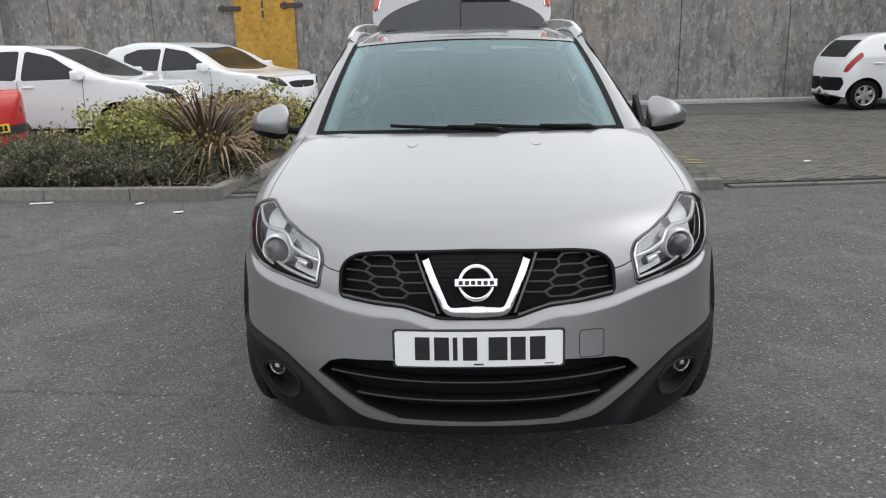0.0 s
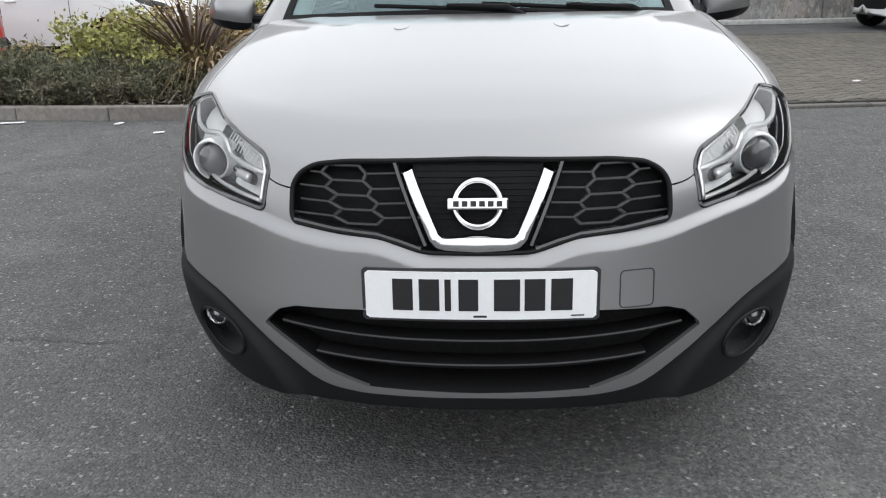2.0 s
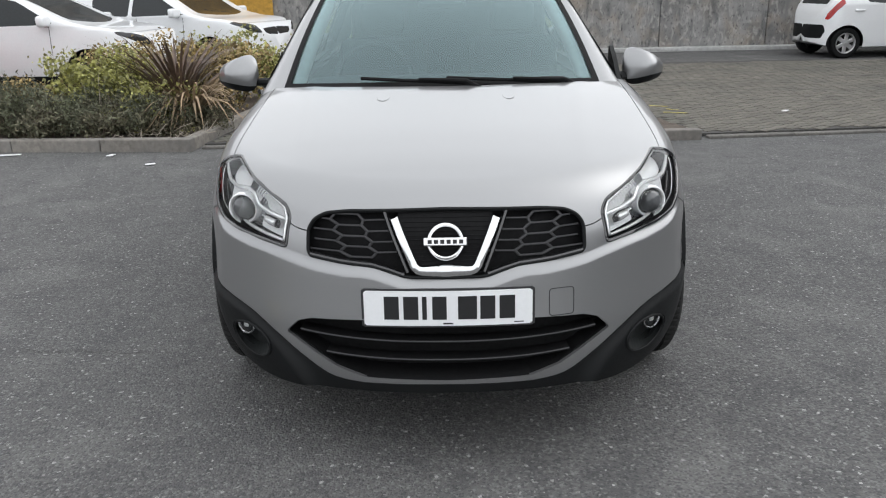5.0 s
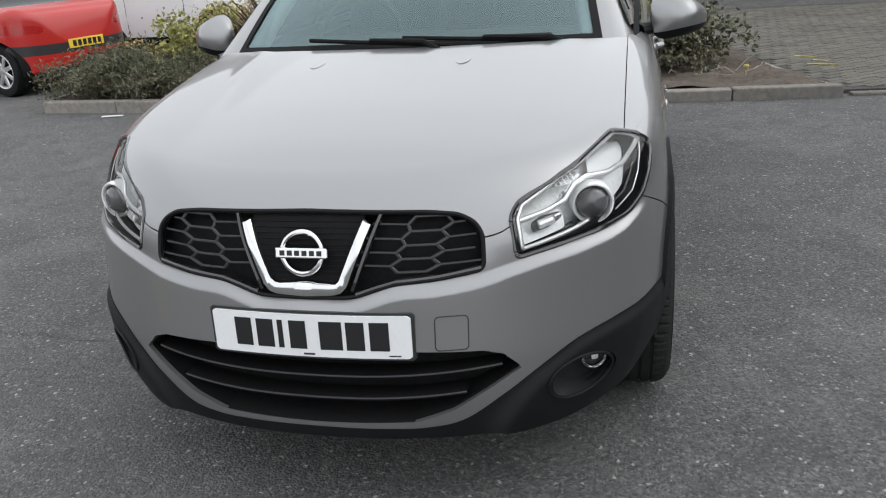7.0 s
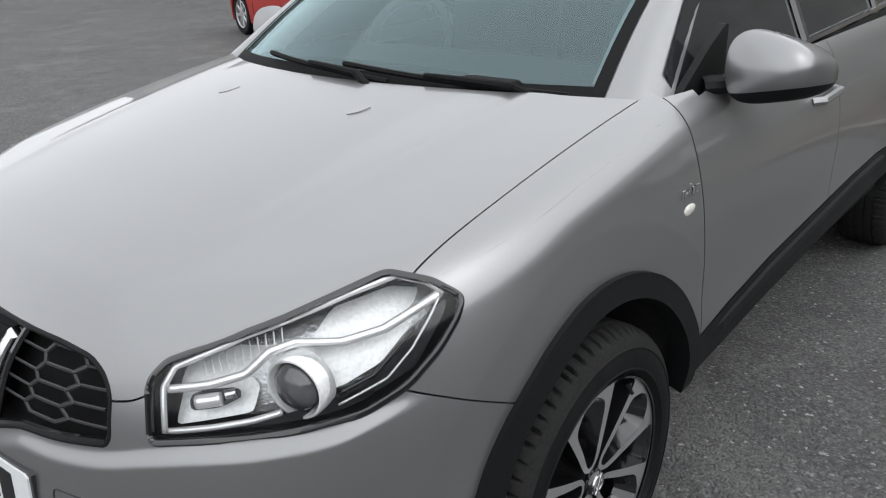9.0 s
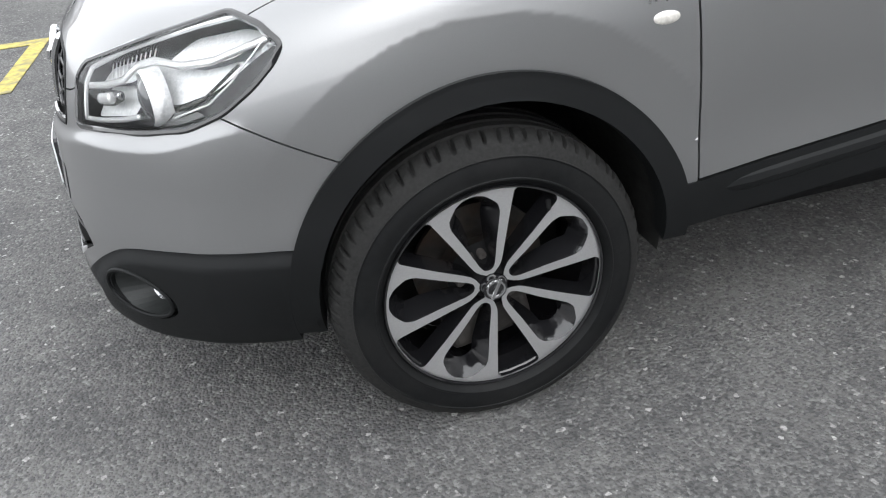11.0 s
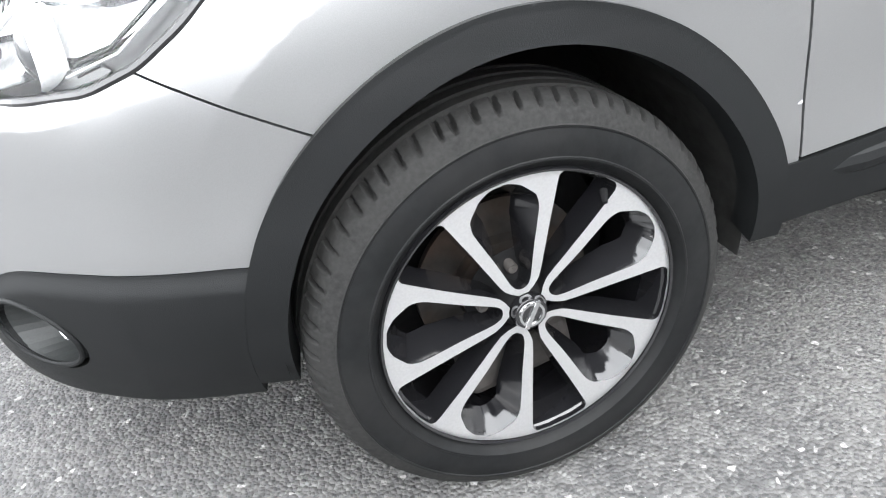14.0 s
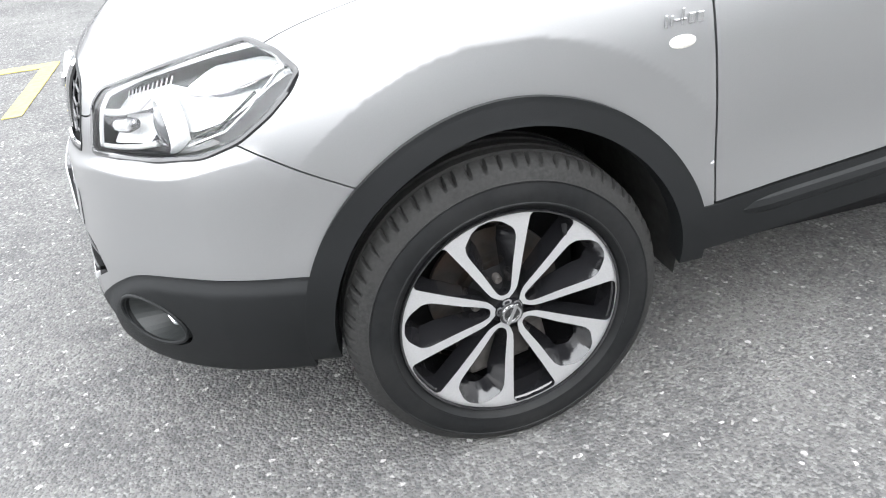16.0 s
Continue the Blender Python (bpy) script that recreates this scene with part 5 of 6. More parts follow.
    e_ = 1e-3
    grad = np.stack([open_field(rim_pts[back_pt] + np.eye(3)[c] * e_) - open_field(rim_pts[back_pt] - np.eye(3)[c] * e_) for c in (1, 2)], 1)
    grad /= np.linalg.norm(grad, axis=1)[:, None] + 1e-9
    inner_edge = np.hypot(rim_pts[back_pt][:, 1], rim_pts[back_pt][:, 2])
    near_petal = np.full(back_pt.sum(), -9.0)
    for q in range(spokes):
        b = 2 * math.pi * q / spokes
        near_petal = np.maximum(near_petal, inside(petal, rim_pts[back_pt][:, 1] * math.cos(b) + rim_pts[back_pt][:, 2] * math.sin(b), -rim_pts[back_pt][:, 1] * math.sin(b) + rim_pts[back_pt][:, 2] * math.cos(b)))
    slope = np.where(near_petal > -0.003, 0.024, 0.008)
    rim_pts[back_pt, 1:] -= grad * (slope * np.clip((inner_edge - 0.045) / 0.11, 0.05, 1))[:, None]
    # the machined face is bright, its sides are painted black
    part("spoke_face", (face[0] + [0.0006, 0, 0], face[1], face[2]), SATIN, hub, "machined silver spokes")
    part("spoke_sides", (rimmed[0][nf:], rimmed[1][len(face[1]):] - nf), GLOSS_BLACK, hub)
    bk = (face[0] - [0.030, 0, 0], face[1][:, ::-1], -face[2])
    part("spoke_back", bk, GLOSS_BLACK, hub)
    smooth(part("hub_bowl", lathe([(0.085, h - 0.075), (0.070, h - 0.066), (0.046, h - 0.058), (0.036, h - 0.034), (0.030, h - 0.031), (0.001, h - 0.031)], 40), MATT_BLACK, hub))
    smooth(part("cap", lathe([(0.030, h - 0.032), (0.029, h - 0.018), (0.026, h - 0.013), (0.001, h - 0.012)], 40), GLOSS_BLACK, hub), 40)
    smooth(part("cap_ring", lathe([(0.022, h - 0.013), (0.021, h - 0.0095), (0.017, h - 0.0095), (0.016, h - 0.013)], 36), CHROME, hub), 40)
    part("cap_bar", box(0.005, 0.050, 0.008, (h - 0.010, 0, 0), 0.001, Matrix.Rotation(radians(-36), 4, "X")), CHROME, hub)
    for j in range(spokes):
        b = 2 * math.pi * j / spokes
        smooth(part("wheel_nut", lathe([(0.0095, h - 0.075), (0.0095, h - 0.052), (0.007, h - 0.049), (0.001, h - 0.050)], 12), IRON, hub,
                    at=Matrix.Translation((0, 0.063 * k * math.cos(b), 0.063 * k * math.sin(b)))), 40)
    part("valve", tube([(h - 0.02, 0.150, -0.155), (h - 0.002, 0.140, -0.146)], [0.006, 0.004], 8), MATT_BLACK, hub)
    smooth(part("brake_disc", lathe([(0.148, -0.03), (0.148, -0.018), (0.085, -0.018), (0.080, 0.0), (0.02, 0.005)], 48), STEEL, w), 40)
    part("brake_caliper", box(0.07, 0.09, 0.20, (-0.01, -0.135, 0.02), 0.02, seg=3), IRON, w)
    part("inner_dark", lathe([(rim_r - 0.03, -h + 0.03), (0.001, -h + 0.03)], 32), MATT_BLACK, w)
    return w


PETAL = radians(101.5)
first_wheel = wheel(car, Matrix.Translation((0.787, HUB_Y, HUB_Z)) @ Matrix.Rotation(PETAL, 4, "X"))
for x, y, a in ((0.787, HUB_Y + 2.70, 40), (-0.787, HUB_Y, 10), (-0.787, HUB_Y + 2.70, 75)):
    o = copy_thing(first_wheel, Matrix.Translation((x, y, HUB_Z)) @ Matrix.Rotation(math.pi if x < 0 else 0, 4, "Z") @ Matrix.Rotation(radians(a), 4, "X"))
for s in (1, -1):
    for yy in (HUB_Y, HUB_Y + 2.70):
        v, f = lathe([(0.385, 0.40), (0.385, 0.850)], 52, "x", 196, -8)
        part("wheel_arch_liner", (v * [s, 1, 1] + [0, yy - HUB_Y + ARCH_Y, ARCH_Z], f), LINER, car)
        v, f = lathe([(0.385, 0.40), (0.02, 0.40)], 52, "x", 196, -8)
        part("wheel_arch_back", (v * [s, 1, 1] + [0, yy - HUB_Y + ARCH_Y, ARCH_Z], f), MATT_BLACK, car)

# ---- ground, kerbs, paving, wall ----
def flat_ground():
    """One tarmac sheet to the horizon, finely divided near the car so that it can be slightly uneven."""
    near = np.concatenate([np.linspace(-300, -20, 6), np.linspace(-16, 16, 81), np.linspace(20, 300, 6)])
    X, Y = np.meshgrid(near, near + 4)
    Z = np.array([0.006 * noise.noise((x * 0.35, y * 0.35, 3.0)) if abs(x) < 15 and abs(y) < 15 else 0.0 for x, y in zip(X.ravel(), Y.ravel())])
    Z *= np.clip((np.hypot(X.ravel(), Y.ravel() - 2) - 3.0) / 4.0, 0, 1)
    n = len(near)
    f = [[j * n + i, j * n + i + 1, (j + 1) * n + i + 1, (j + 1) * n + i] for j in range(n - 1) for i in range(n - 1)]
    return smooth(part("ground", (np.stack([X.ravel(), Y.ravel(), Z], -1), f), TARMAC))


tagged(flat_ground(), "worn grey tarmac with pale chippings", "ground", kind="structure")


def crack(points, width, seed):
    """A narrow sunk crack in the tarmac."""
    rnd = random.Random(seed)
    p = dense(points, 14)
    p = p + np.array([(rnd.uniform(-0.012, 0.012), rnd.uniform(-0.02, 0.02)) for _ in p])
    w = np.array([width * rnd.uniform(0.3, 1.2) for _ in p])
    v = np.concatenate([np.stack([p[:, 0], p[:, 1] - w, 0 * w + 0.0042], -1), np.stack([p[:, 0], p[:, 1] + w, 0 * w + 0.0042], -1)])
    k = len(p)
    ob = part("crack", (v, [[i, i + 1, k + i + 1, k + i] for i in range(k - 1)]), SAND)
    return tagged(ob, "thin dark crack across the tarmac", "crack", kind="structure")


crack([(-3.4, 0.95), (-2.6, 0.86), (-1.9, 0.88), (-1.2, 0.84)], 0.003, 3)
crack([(2.0, 0.62), (2.5, 0.60), (3.1, 0.55), (3.9, 0.50)], 0.0025, 5)

# yellow bay letters and an end line, painted thin on the tarmac
line = part("road_marking", slab([(-3.40, -1.60), (-3.28, -1.60), (-3.28, -0.62), (-3.40, -0.62)], 0.004, lambda u, v, w: np.stack([u, v, w + 0.002], -1)), YELLOW)
tagged(line, "worn yellow line painted on tarmac", "road marking", kind="structure")
line = part("road_marking", slab([(-3.28, -0.72), (-2.30, -0.78), (-2.30, -0.68), (-3.28, -0.62)], 0.004, lambda u, v, w: np.stack([u, v, w + 0.0021], -1)), YELLOW)
tagged(line, "worn yellow line painted on tarmac", "road marking", kind="structure")
line = part("road_marking", slab([(-6.20, -0.75), (-6.05, -0.75), (-6.12, -0.2), (-6.24, -0.2)], 0.004, lambda u, v, w: np.stack([u, v, w + 0.002], -1)), WHITE_LINE)
tagged(line, "faint white line painted on tarmac", "road marking", kind="structure")


def kerb_run(name, pts, label, group="", h=0.125, w=0.125, length=0.90, seed=0, mat=KERB):
    """Kerb stones laid end to end along a line; each stone is a part."""
    rnd = random.Random(seed)
    run = thing(name, label, "kerb", group, kind="structure")
    p = np.array(pts, float)
    made = None
    for a, b in zip(p[:-1], p[1:]):
        d = b - a
        total = np.linalg.norm(d)
        n = max(1, round(total / length))
        ang = math.atan2(d[1], d[0])
        for i in range(n):
            mid = a + d * (i + 0.5) / n
            bm = box(total / n - 0.008, w, h + 0.10, (0, 0, 0), 0.012, seg=2)
            part("kerb_stone", bm, mat, run, at=Matrix.Translation((mid[0], mid[1], (h - 0.10) / 2 + rnd.uniform(-0.006, 0.006))) @ Matrix.Rotation(ang + rnd.uniform(-0.006, 0.006), 4, "Z") @ Matrix.Rotation(rnd.uniform(-0.008, 0.008), 4, "X"))
    return run


kerb_run("kerb", [(-5.35, 5.62), (-2.55, 5.39)], "weathered concrete kerb along the planted bed", seed=1)
kerb_run("kerb", [(-2.62, 5.47), (-2.40, 7.5), (-2.45, 9.2)], "weathered concrete kerb along the bed's side", seed=3)
kerb_run("kerb", [(-5.40, 5.70), (-5.6, 9.2)], "weathered concrete kerb along the planted bed", seed=4)
kerb_run("kerb", [(-1.05, 5.42), (2.47, 5.54)], "weathered concrete kerb along the planted bed", seed=5, h=0.10)
kerb_run("kerb", [(2.42, 5.62), (1.55, 8.9)], "low concrete edging of the planted bed", seed=6, h=0.07, w=0.06)
kerb_run("kerb", [(2.54, 5.56), (9.6, 6.20)], "dark flush kerb beside block paving", seed=7, h=0.030, w=0.10, mat=KERB_WORN)
kerb_run("kerb", [(-2.5, 5.50), (-1.1, 5.52)], "dark flush kerb beside block paving", seed=8, h=0.030, w=0.10, mat=KERB_WORN)


def soil(name, outline, label):
    o = np.array(outline, float)
    xs, ys = np.arange(o[:, 0].min(), o[:, 0].max() + 0.12, 0.12), np.arange(o[:, 1].min(), o[:, 1].max() + 0.12, 0.12)
    X, Y = np.meshgrid(xs, ys)
    Z = np.array([0.085 + 0.05 * noise.noise((x * 2, y * 2, 1.0)) + 0.03 * noise.noise((x * 7, y * 7, 2.0)) for x, y in zip(X.ravel(), Y.ravel())])
    p = np.stack([X.ravel(), Y.ravel(), Z], -1)
    i = np.arange(len(p)).reshape(len(ys), len(xs))
    a, b, c, d = i[:-1, :-1].ravel(), i[:-1, 1:].ravel(), i[1:, 1:].ravel(), i[1:, :-1].ravel()
    m = clip((p, np.concatenate([np.stack([a, b, c], 1), np.stack([a, c, d], 1)]), np.tile([0, 0, 1.0], (len(p), 1))), lambda q: inside(o, q[:, 0], q[:, 1]))
    return tagged(smooth(part(name, (m[0], m[1]), SOIL)), label, "planted bed", kind="structure")


soil("soil", [(-5.34, 5.66), (-2.70, 5.46), (-2.46, 7.5), (-2.50, 9.2), (-5.55, 9.2)], "bark and dry soil in the planted bed")
soil("soil", [(-1.0, 5.48), (2.40, 5.60), (1.55, 8.9), (-1.0, 8.9)], "bark and dry soil in the planted bed")

# block paving: stretcher rows running away from the kerb, slightly higher than the tarmac
base = part("paving_bed", slab([(2.48, 5.64), (16.0, 6.9), (16.0, 13.2), (-2.5, 13.2), (-2.5, 9.3), (1.5, 9.0)], 0.030, lambda u, v, w: np.stack([u, v, w + 0.004], -1)), SAND)
tagged(base, "dark jointing sand under block paving", "pavement", kind="structure")
pave = thing("pavement", "brown-grey concrete block paving", "pavement", kind="structure")
blk_v = np.array([((-1, 1, 1, -1)[i % 4] * (0.0965 if i < 4 else 0.093), (-1, -1, 1, 1)[i % 4] * (0.0465 if i < 4 else 0.043), 0.0 if i < 4 else 0.009) for i in range(8)])
blk_f = [[4, 5, 6, 7], [0, 1, 5, 4], [1, 2, 6, 5], [2, 3, 7, 6], [3, 0, 4, 7]]
blk_mesh = bpy.data.meshes.new("paving_block")
blk_mesh.from_pydata(blk_v.tolist(), [], blk_f)
blk_mesh.materials.append(BLOCK)
PAVED = np.array([(2.54, 5.64), (9.4, 6.30), (9.4, 12.9), (-2.3, 12.9), (-2.3, 9.4), (1.62, 9.05)])
DRIVE = np.array([(-2.50, 5.58), (-1.12, 5.60), (-1.16, 9.2), (-2.36, 9.2), (-2.30, 7.5)])
rnd = random.Random(11)
rest_v, rest_f, near_n = [], [], 0
turn = Matrix.Rotation(radians(38), 2)
part("paving_bed", slab(DRIVE, 0.030, lambda u, v, w: np.stack([u, v, w + 0.004], -1)), SAND, pave)
rr_, cc_ = [q.ravel() for q in np.meshgrid(np.arange(-150, 210), np.arange(-50, 90))]
rot = np.array(turn)
uv = np.stack([cc_ * 0.20 + np.where(rr_ % 2, 0.10, 0.0), rr_ * 0.10], 1) @ rot.T + [0, 4.0]
uv = uv[(inside(PAVED, *uv.T) > 0.03) | (inside(DRIVE, *uv.T) > 0.03)]
blk_turned = np.concatenate([blk_v[:, :2] @ rot.T, blk_v[:, 2:]], 1)
for u, v in uv:
    z = 0.034 + rnd.uniform(-0.003, 0.003)
    if near_n < 300 and 2.6 < u < 5.4 and v < 8.3:
        o = new("paving_block", blk_mesh)
        o.parent = pave
        o.matrix_local = Matrix.Translation((u, v, z)) @ Matrix.Rotation(radians(38) + rnd.uniform(-0.02, 0.02), 4, "Z")
        near_n += 1
    else:
        rest_f += [[i + len(rest_v) * 8 for i in fc] for fc in blk_f]
        rest_v.append(blk_turned + [u, v, z])
rest = part("far_paving_blocks", (np.concatenate(rest_v), rest_f), BLOCKS, pave)
rest["kind"] = "stuff"
# worn yellow dashes on the paving
for k, (x, y, w) in enumerate(((2.53, 7.46, 0.10), (2.62, 7.16, 0.06), (2.59, 6.92, 0.13))):
    o = part("road_marking", slab([(x - w, y + 0.02), (x + w, y - 0.07), (x + w, y - 0.035), (x - w, y + 0.07)], 0.003, lambda u, v, w2: np.stack([u, v, w2 + 0.0475], -1)), YELLOW)
    tagged(o, "worn yellow paint on block paving", "road marking", kind="structure")

# retaining wall of big concrete panels with dark joints; each panel is a part
WALL_Y = 16.3
back = thing("wall_north", "tall stained concrete retaining wall", "wall", kind="structure")
rnd = random.Random(4)
x = -34.0
while x < 40:
    w = 2.42
    y = WALL_Y + 0.02 * rnd.uniform(-1, 1)
    part("panel", box(w - 0.012, 0.35, 6.4, (0, 0, 0), 0.012, seg=1), CONCRETE_WALL, back, at=Matrix.Translation((x + w / 2, y + 0.18, 3.12)))
    x += w
part("core", box(80, 0.3, 6.2, (3, WALL_Y + 0.45, 3.1)), MATT_BLACK, back)
strip_ = part("footing", box(11.5, 0.30, 0.10, (2.6, WALL_Y - 0.14, 0.04), 0.02), PALE)
tagged(strip_, "pale concrete footing at the foot of the wall", "footing", kind="structure")
strip_ = part("footing", box(20, 0.20, 0.10, (18.6, WALL_Y - 0.09, 0.03), 0.02), PALE)
tagged(strip_, "pale concrete footing at the foot of the wall", "footing", kind="structure")
for nm, x0, y0, x1, y1 in (("wall_west", -34, -14, -34, 17), ("wall_east", 34, -14, 34, 17)):
    o = part(nm, box(0.3, 32, 3.0, (x0, 2, 1.5)), CONCRETE_WALL)
    tagged(o, "plain boundary wall of stained concrete", "wall", kind="structure")

# yellow boarded-up opening in the wall with iron straps
board = thing("boarded_door", "yellow chipboard sheet fixed over an opening in the wall", "board")
bx0, bx1 = -5.45, -4.05
part("board", box(bx1 - bx0, 0.03, 4.6, ((bx0 + bx1) / 2, WALL_Y - 0.06, 2.45), 0.004, seg=1), BOARD, board)
for xx, zz in ((bx0 - 0.08, 2.36), (bx1 - 0.05, 2.40)):
    part("strap", box(0.52, 0.03, 0.10, (xx, WALL_Y - 0.095, zz), 0.01), IRON, board)
    part("strap_bolt", box(0.06, 0.05, 0.16, (xx - 0.16, WALL_Y - 0.10, zz), 0.01), IRON, board)
for j in range(5):
    part("stencil_mark", box(0.05, 0.004, 0.16, (-4.78, WALL_Y - 0.0775, 3.1 - j * 0.22)), IRON, board)
post = thing("wall_bracket", "small black iron bracket on the wall", "bracket")
part("plate", box(0.5, 0.05, 0.35, (-10.05, WALL_Y - 0.06, 3.15), 0.02), IRON, post)
part("arm", box(0.10, 0.22, 0.10, (-10.15, WALL_Y - 0.18, 3.15), 0.02), IRON, post)
part("arm", box(0.10, 0.22, 0.10, (-9.95, WALL_Y - 0.18, 3.2), 0.02), IRON, post)
pole = thing("white_post", "white post standing against the wall", "post")
part("post", box(0.22, 0.22, 5.0, (-10.95, WALL_Y - 0.3, 2.5), 0.02), PALE, pole)

# litter
for k, (x, y, a) in enumerate(((-4.35, 5.30, 10), (3.85, 6.9, 40), (-3.3, 5.2, 80), (-2.75, 4.75, 20))):
    o = part("paper_scrap", box(0.22 if k == 0 else 0.09, 0.05, 0.008, (0, 0, 0), 0.003), LITTER, at=Matrix.Translation((x, y, 0.05 if k == 1 else 0.010)) @ Matrix.Rotation(radians(a), 4, "Z"))
    tagged(o, "scrap of white paper lying on the ground", "litter", group="litter on the ground")


# ---- planting ----
def leaf_cloud(pts, size, rnd, up=0.35, narrow=0.42):
    """Small folded leaves, each its own little island of two quads."""
    n = len(pts)
    g = np.random.RandomState(rnd)
    d = g.normal(size=(n, 3)) + [0, 0, up]
    d /= np.linalg.norm(d, axis=1)[:, None]
    s = np.cross(d, g.normal(size=(n, 3)))
    s /= np.linalg.norm(s, axis=1)[:, None] + 1e-9
    nn = np.cross(s, d)
    L = size * g.uniform(0.6, 1.35, n)[:, None]
    W = L * narrow
    v = np.stack([pts, pts + d * L * 0.5 + s * W - nn * W * 0.25, pts + d * L, pts + d * L * 0.5 - s * W - nn * W * 0.25], 1).reshape(-1, 3)
    return v, [[4 * i, 4 * i + 1, 4 * i + 2, 4 * i + 3] for i in range(n)]


def shrub(name, at, spread, height, leaves, size, mat, label, seed, category="shrub", group="", up=0.35, stems=9, hollow=0.55, narrow=0.42):
    """Woody stems from the ground that fork, with clumps of leaves round their tips."""
    g = np.random.RandomState(seed)
    sh = thing(name, label, category, group, at=Matrix.Translation(at))
    tips, rods = [], []
    for k in range(stems):
        a, r = g.uniform(0, 2 * np.pi), g.uniform(0.15, 1.0) ** 0.6
        end = np.array([spread[0] * r * np.cos(a), spread[1] * r * np.sin(a), height * (1 - 0.35 * r * r) * g.uniform(0.75, 1.05)])
        foot = end * [0.25, 0.25, 0]
        bow = (foot + end) / 2 + g.normal(size=3) * 0.06
        rods.append(tube([foot - [0, 0, 0.05], bow, end], [0.011, 0.008, 0.003], 5))
        for j in range(6):
            f = g.uniform(0.35, 1.0)
            b = foot + (bow - foot) * 2 * f if f < 0.5 else bow + (end - bow) * (2 * f - 1)
            t = b + g.normal(size=3) * [0.13, 0.13, 0.07] * (0.6 + height)
            t[2] = np.clip(t[2], 0.03, height * 1.05)
            rods.append(tube([b, (b + t) / 2 + g.normal(size=3) * 0.015, t], [0.005, 0.004, 0.002], 4))
            tips.append(t)
        tips.append(end)
    part("branching", merge(*rods), TWIG, sh)["kind"] = "stuff"
    tips = np.array(tips)
    pick = tips[g.randint(0, len(tips), leaves)]
    off = g.normal(size=(leaves, 3)) * [0.062, 0.062, 0.045] * (0.55 + 0.9 * height)
    p = pick + off
    p[:, 2] = np.clip(p[:, 2], 0.02, None)
    part("foliage", leaf_cloud(p, size, seed + 1, up, narrow), mat, sh)["kind"] = "stuff"
    return sh


HEDGE = "hedge shrubs in the beds"
k = 0
for x, y, sx, sy, h, n, mat, lb in (
        (-4.80, 6.75, 0.45, 0.45, 0.46, 3000, LEAF_BROWN, "bronze-tinged evergreen shrub in the bed"),
        (-3.95, 6.75, 0.42, 0.45, 0.80, 4200, LEAF, "dense yellow-green evergreen shrub in the bed"),
        (-3.50, 6.65, 0.42, 0.42, 0.78, 4000, LEAF, "dense yellow-green evergreen shrub in the bed"),
        (-3.15, 6.20, 0.26, 0.24, 0.56, 1200, LEAF, "small yellow-green shrub with bare stems"),
        (-2.95, 7.4, 0.50, 0.50, 0.86, 4600, LEAF_BROWN, "bronze-tinged evergreen shrub in the bed"),
        (-3.0, 8.5, 0.60, 0.55, 0.92, 4200, LEAF, "dense yellow-green evergreen shrub in the bed"),
        (-4.0, 8.4, 0.70, 0.60, 0.85, 3600, LEAF_BROWN, "bronze-tinged evergreen shrub in the bed"),
        (0.55, 8.1, 0.75, 0.5, 0.88, 4800, LEAF, "dense yellow-green evergreen shrub in the bed"),
        (-0.4, 7.9, 0.7, 0.5, 0.86, 3600, LEAF, "dense yellow-green evergreen shrub in the bed"),
        (0.85, 6.85, 0.52, 0.45, 0.62, 7000, LEAF_DARK, "straggly grey-green shrub in the bed"),
        (1.25, 7.0, 0.48, 0.45, 0.56, 4200, LEAF_DARK, "straggly grey-green shrub in the bed"),
        (0.2, 6.5, 0.6, 0.4, 0.55, 3000, LEAF_DARK, "straggly grey-green shrub in the bed")):
    shrub("shrub", (x, y, 0.09), (sx, sy), h, n, 0.052, mat, lb, 20 + k, group=HEDGE, stems=11, narrow=0.33)
    k += 1
for x, y, sx, sy, h, n in ((-4.95, 6.0, 0.42, 0.32, 0.48, 4200), (-4.4, 5.95, 0.50, 0.30, 0.46, 3800), (-3.75, 5.95, 0.50, 0.30, 0.42, 3800), (-3.15, 5.95, 0.42, 0.30, 0.36, 3000),
                           (-5.05, 6.5, 0.35, 0.35, 0.52, 3000), (-2.75, 6.3, 0.3, 0.3, 0.22, 1400)):
    shrub("ground_cover", (x, y, 0.07), (sx, sy), h, n * 2, 0.048, LEAF_DARK, "low dark green spreading shrub with dry twigs", 60 + k, "shrub", "low shrubs along the kerb", up=0.25, stems=16, narrow=0.13)
    k += 1


def flax(at, n, reach, height, seed, mat, label, droop):
    """A fan of long narrow blades from one root."""
    g = np.random.RandomState(seed)
    th = thing("flax_plant", label, "plant", at=Matrix.Translation(at))
    out = []
    for i in range(n):
        a = g.uniform(0, 2 * np.pi)
        r, h = reach * g.uniform(0.2, 1.0), height * g.uniform(0.65, 1.05)
        dr = droop * g.uniform(0.3, 1.0)
        t = np.linspace(0, 1, 8)
        rad = r * t ** 1.3
        z = h * (t - dr * t ** 3)
        c = np.stack([rad * np.cos(a), rad * np.sin(a), np.clip(z, 0.02, None)], 1)
        w = 0.016 * g.uniform(0.7, 1.2) * (1 - t ** 3) + 0.001
        s = np.array([-np.sin(a), np.cos(a), 0.25])
        v = np.concatenate([c - s * w[:, None], c + s * w[:, None]])
        out.append((v, [[j, j + 1, 8 + j + 1, 8 + j] for j in range(7)]))
    part("foliage", merge(*out), mat, th)["kind"] = "stuff"
    return th


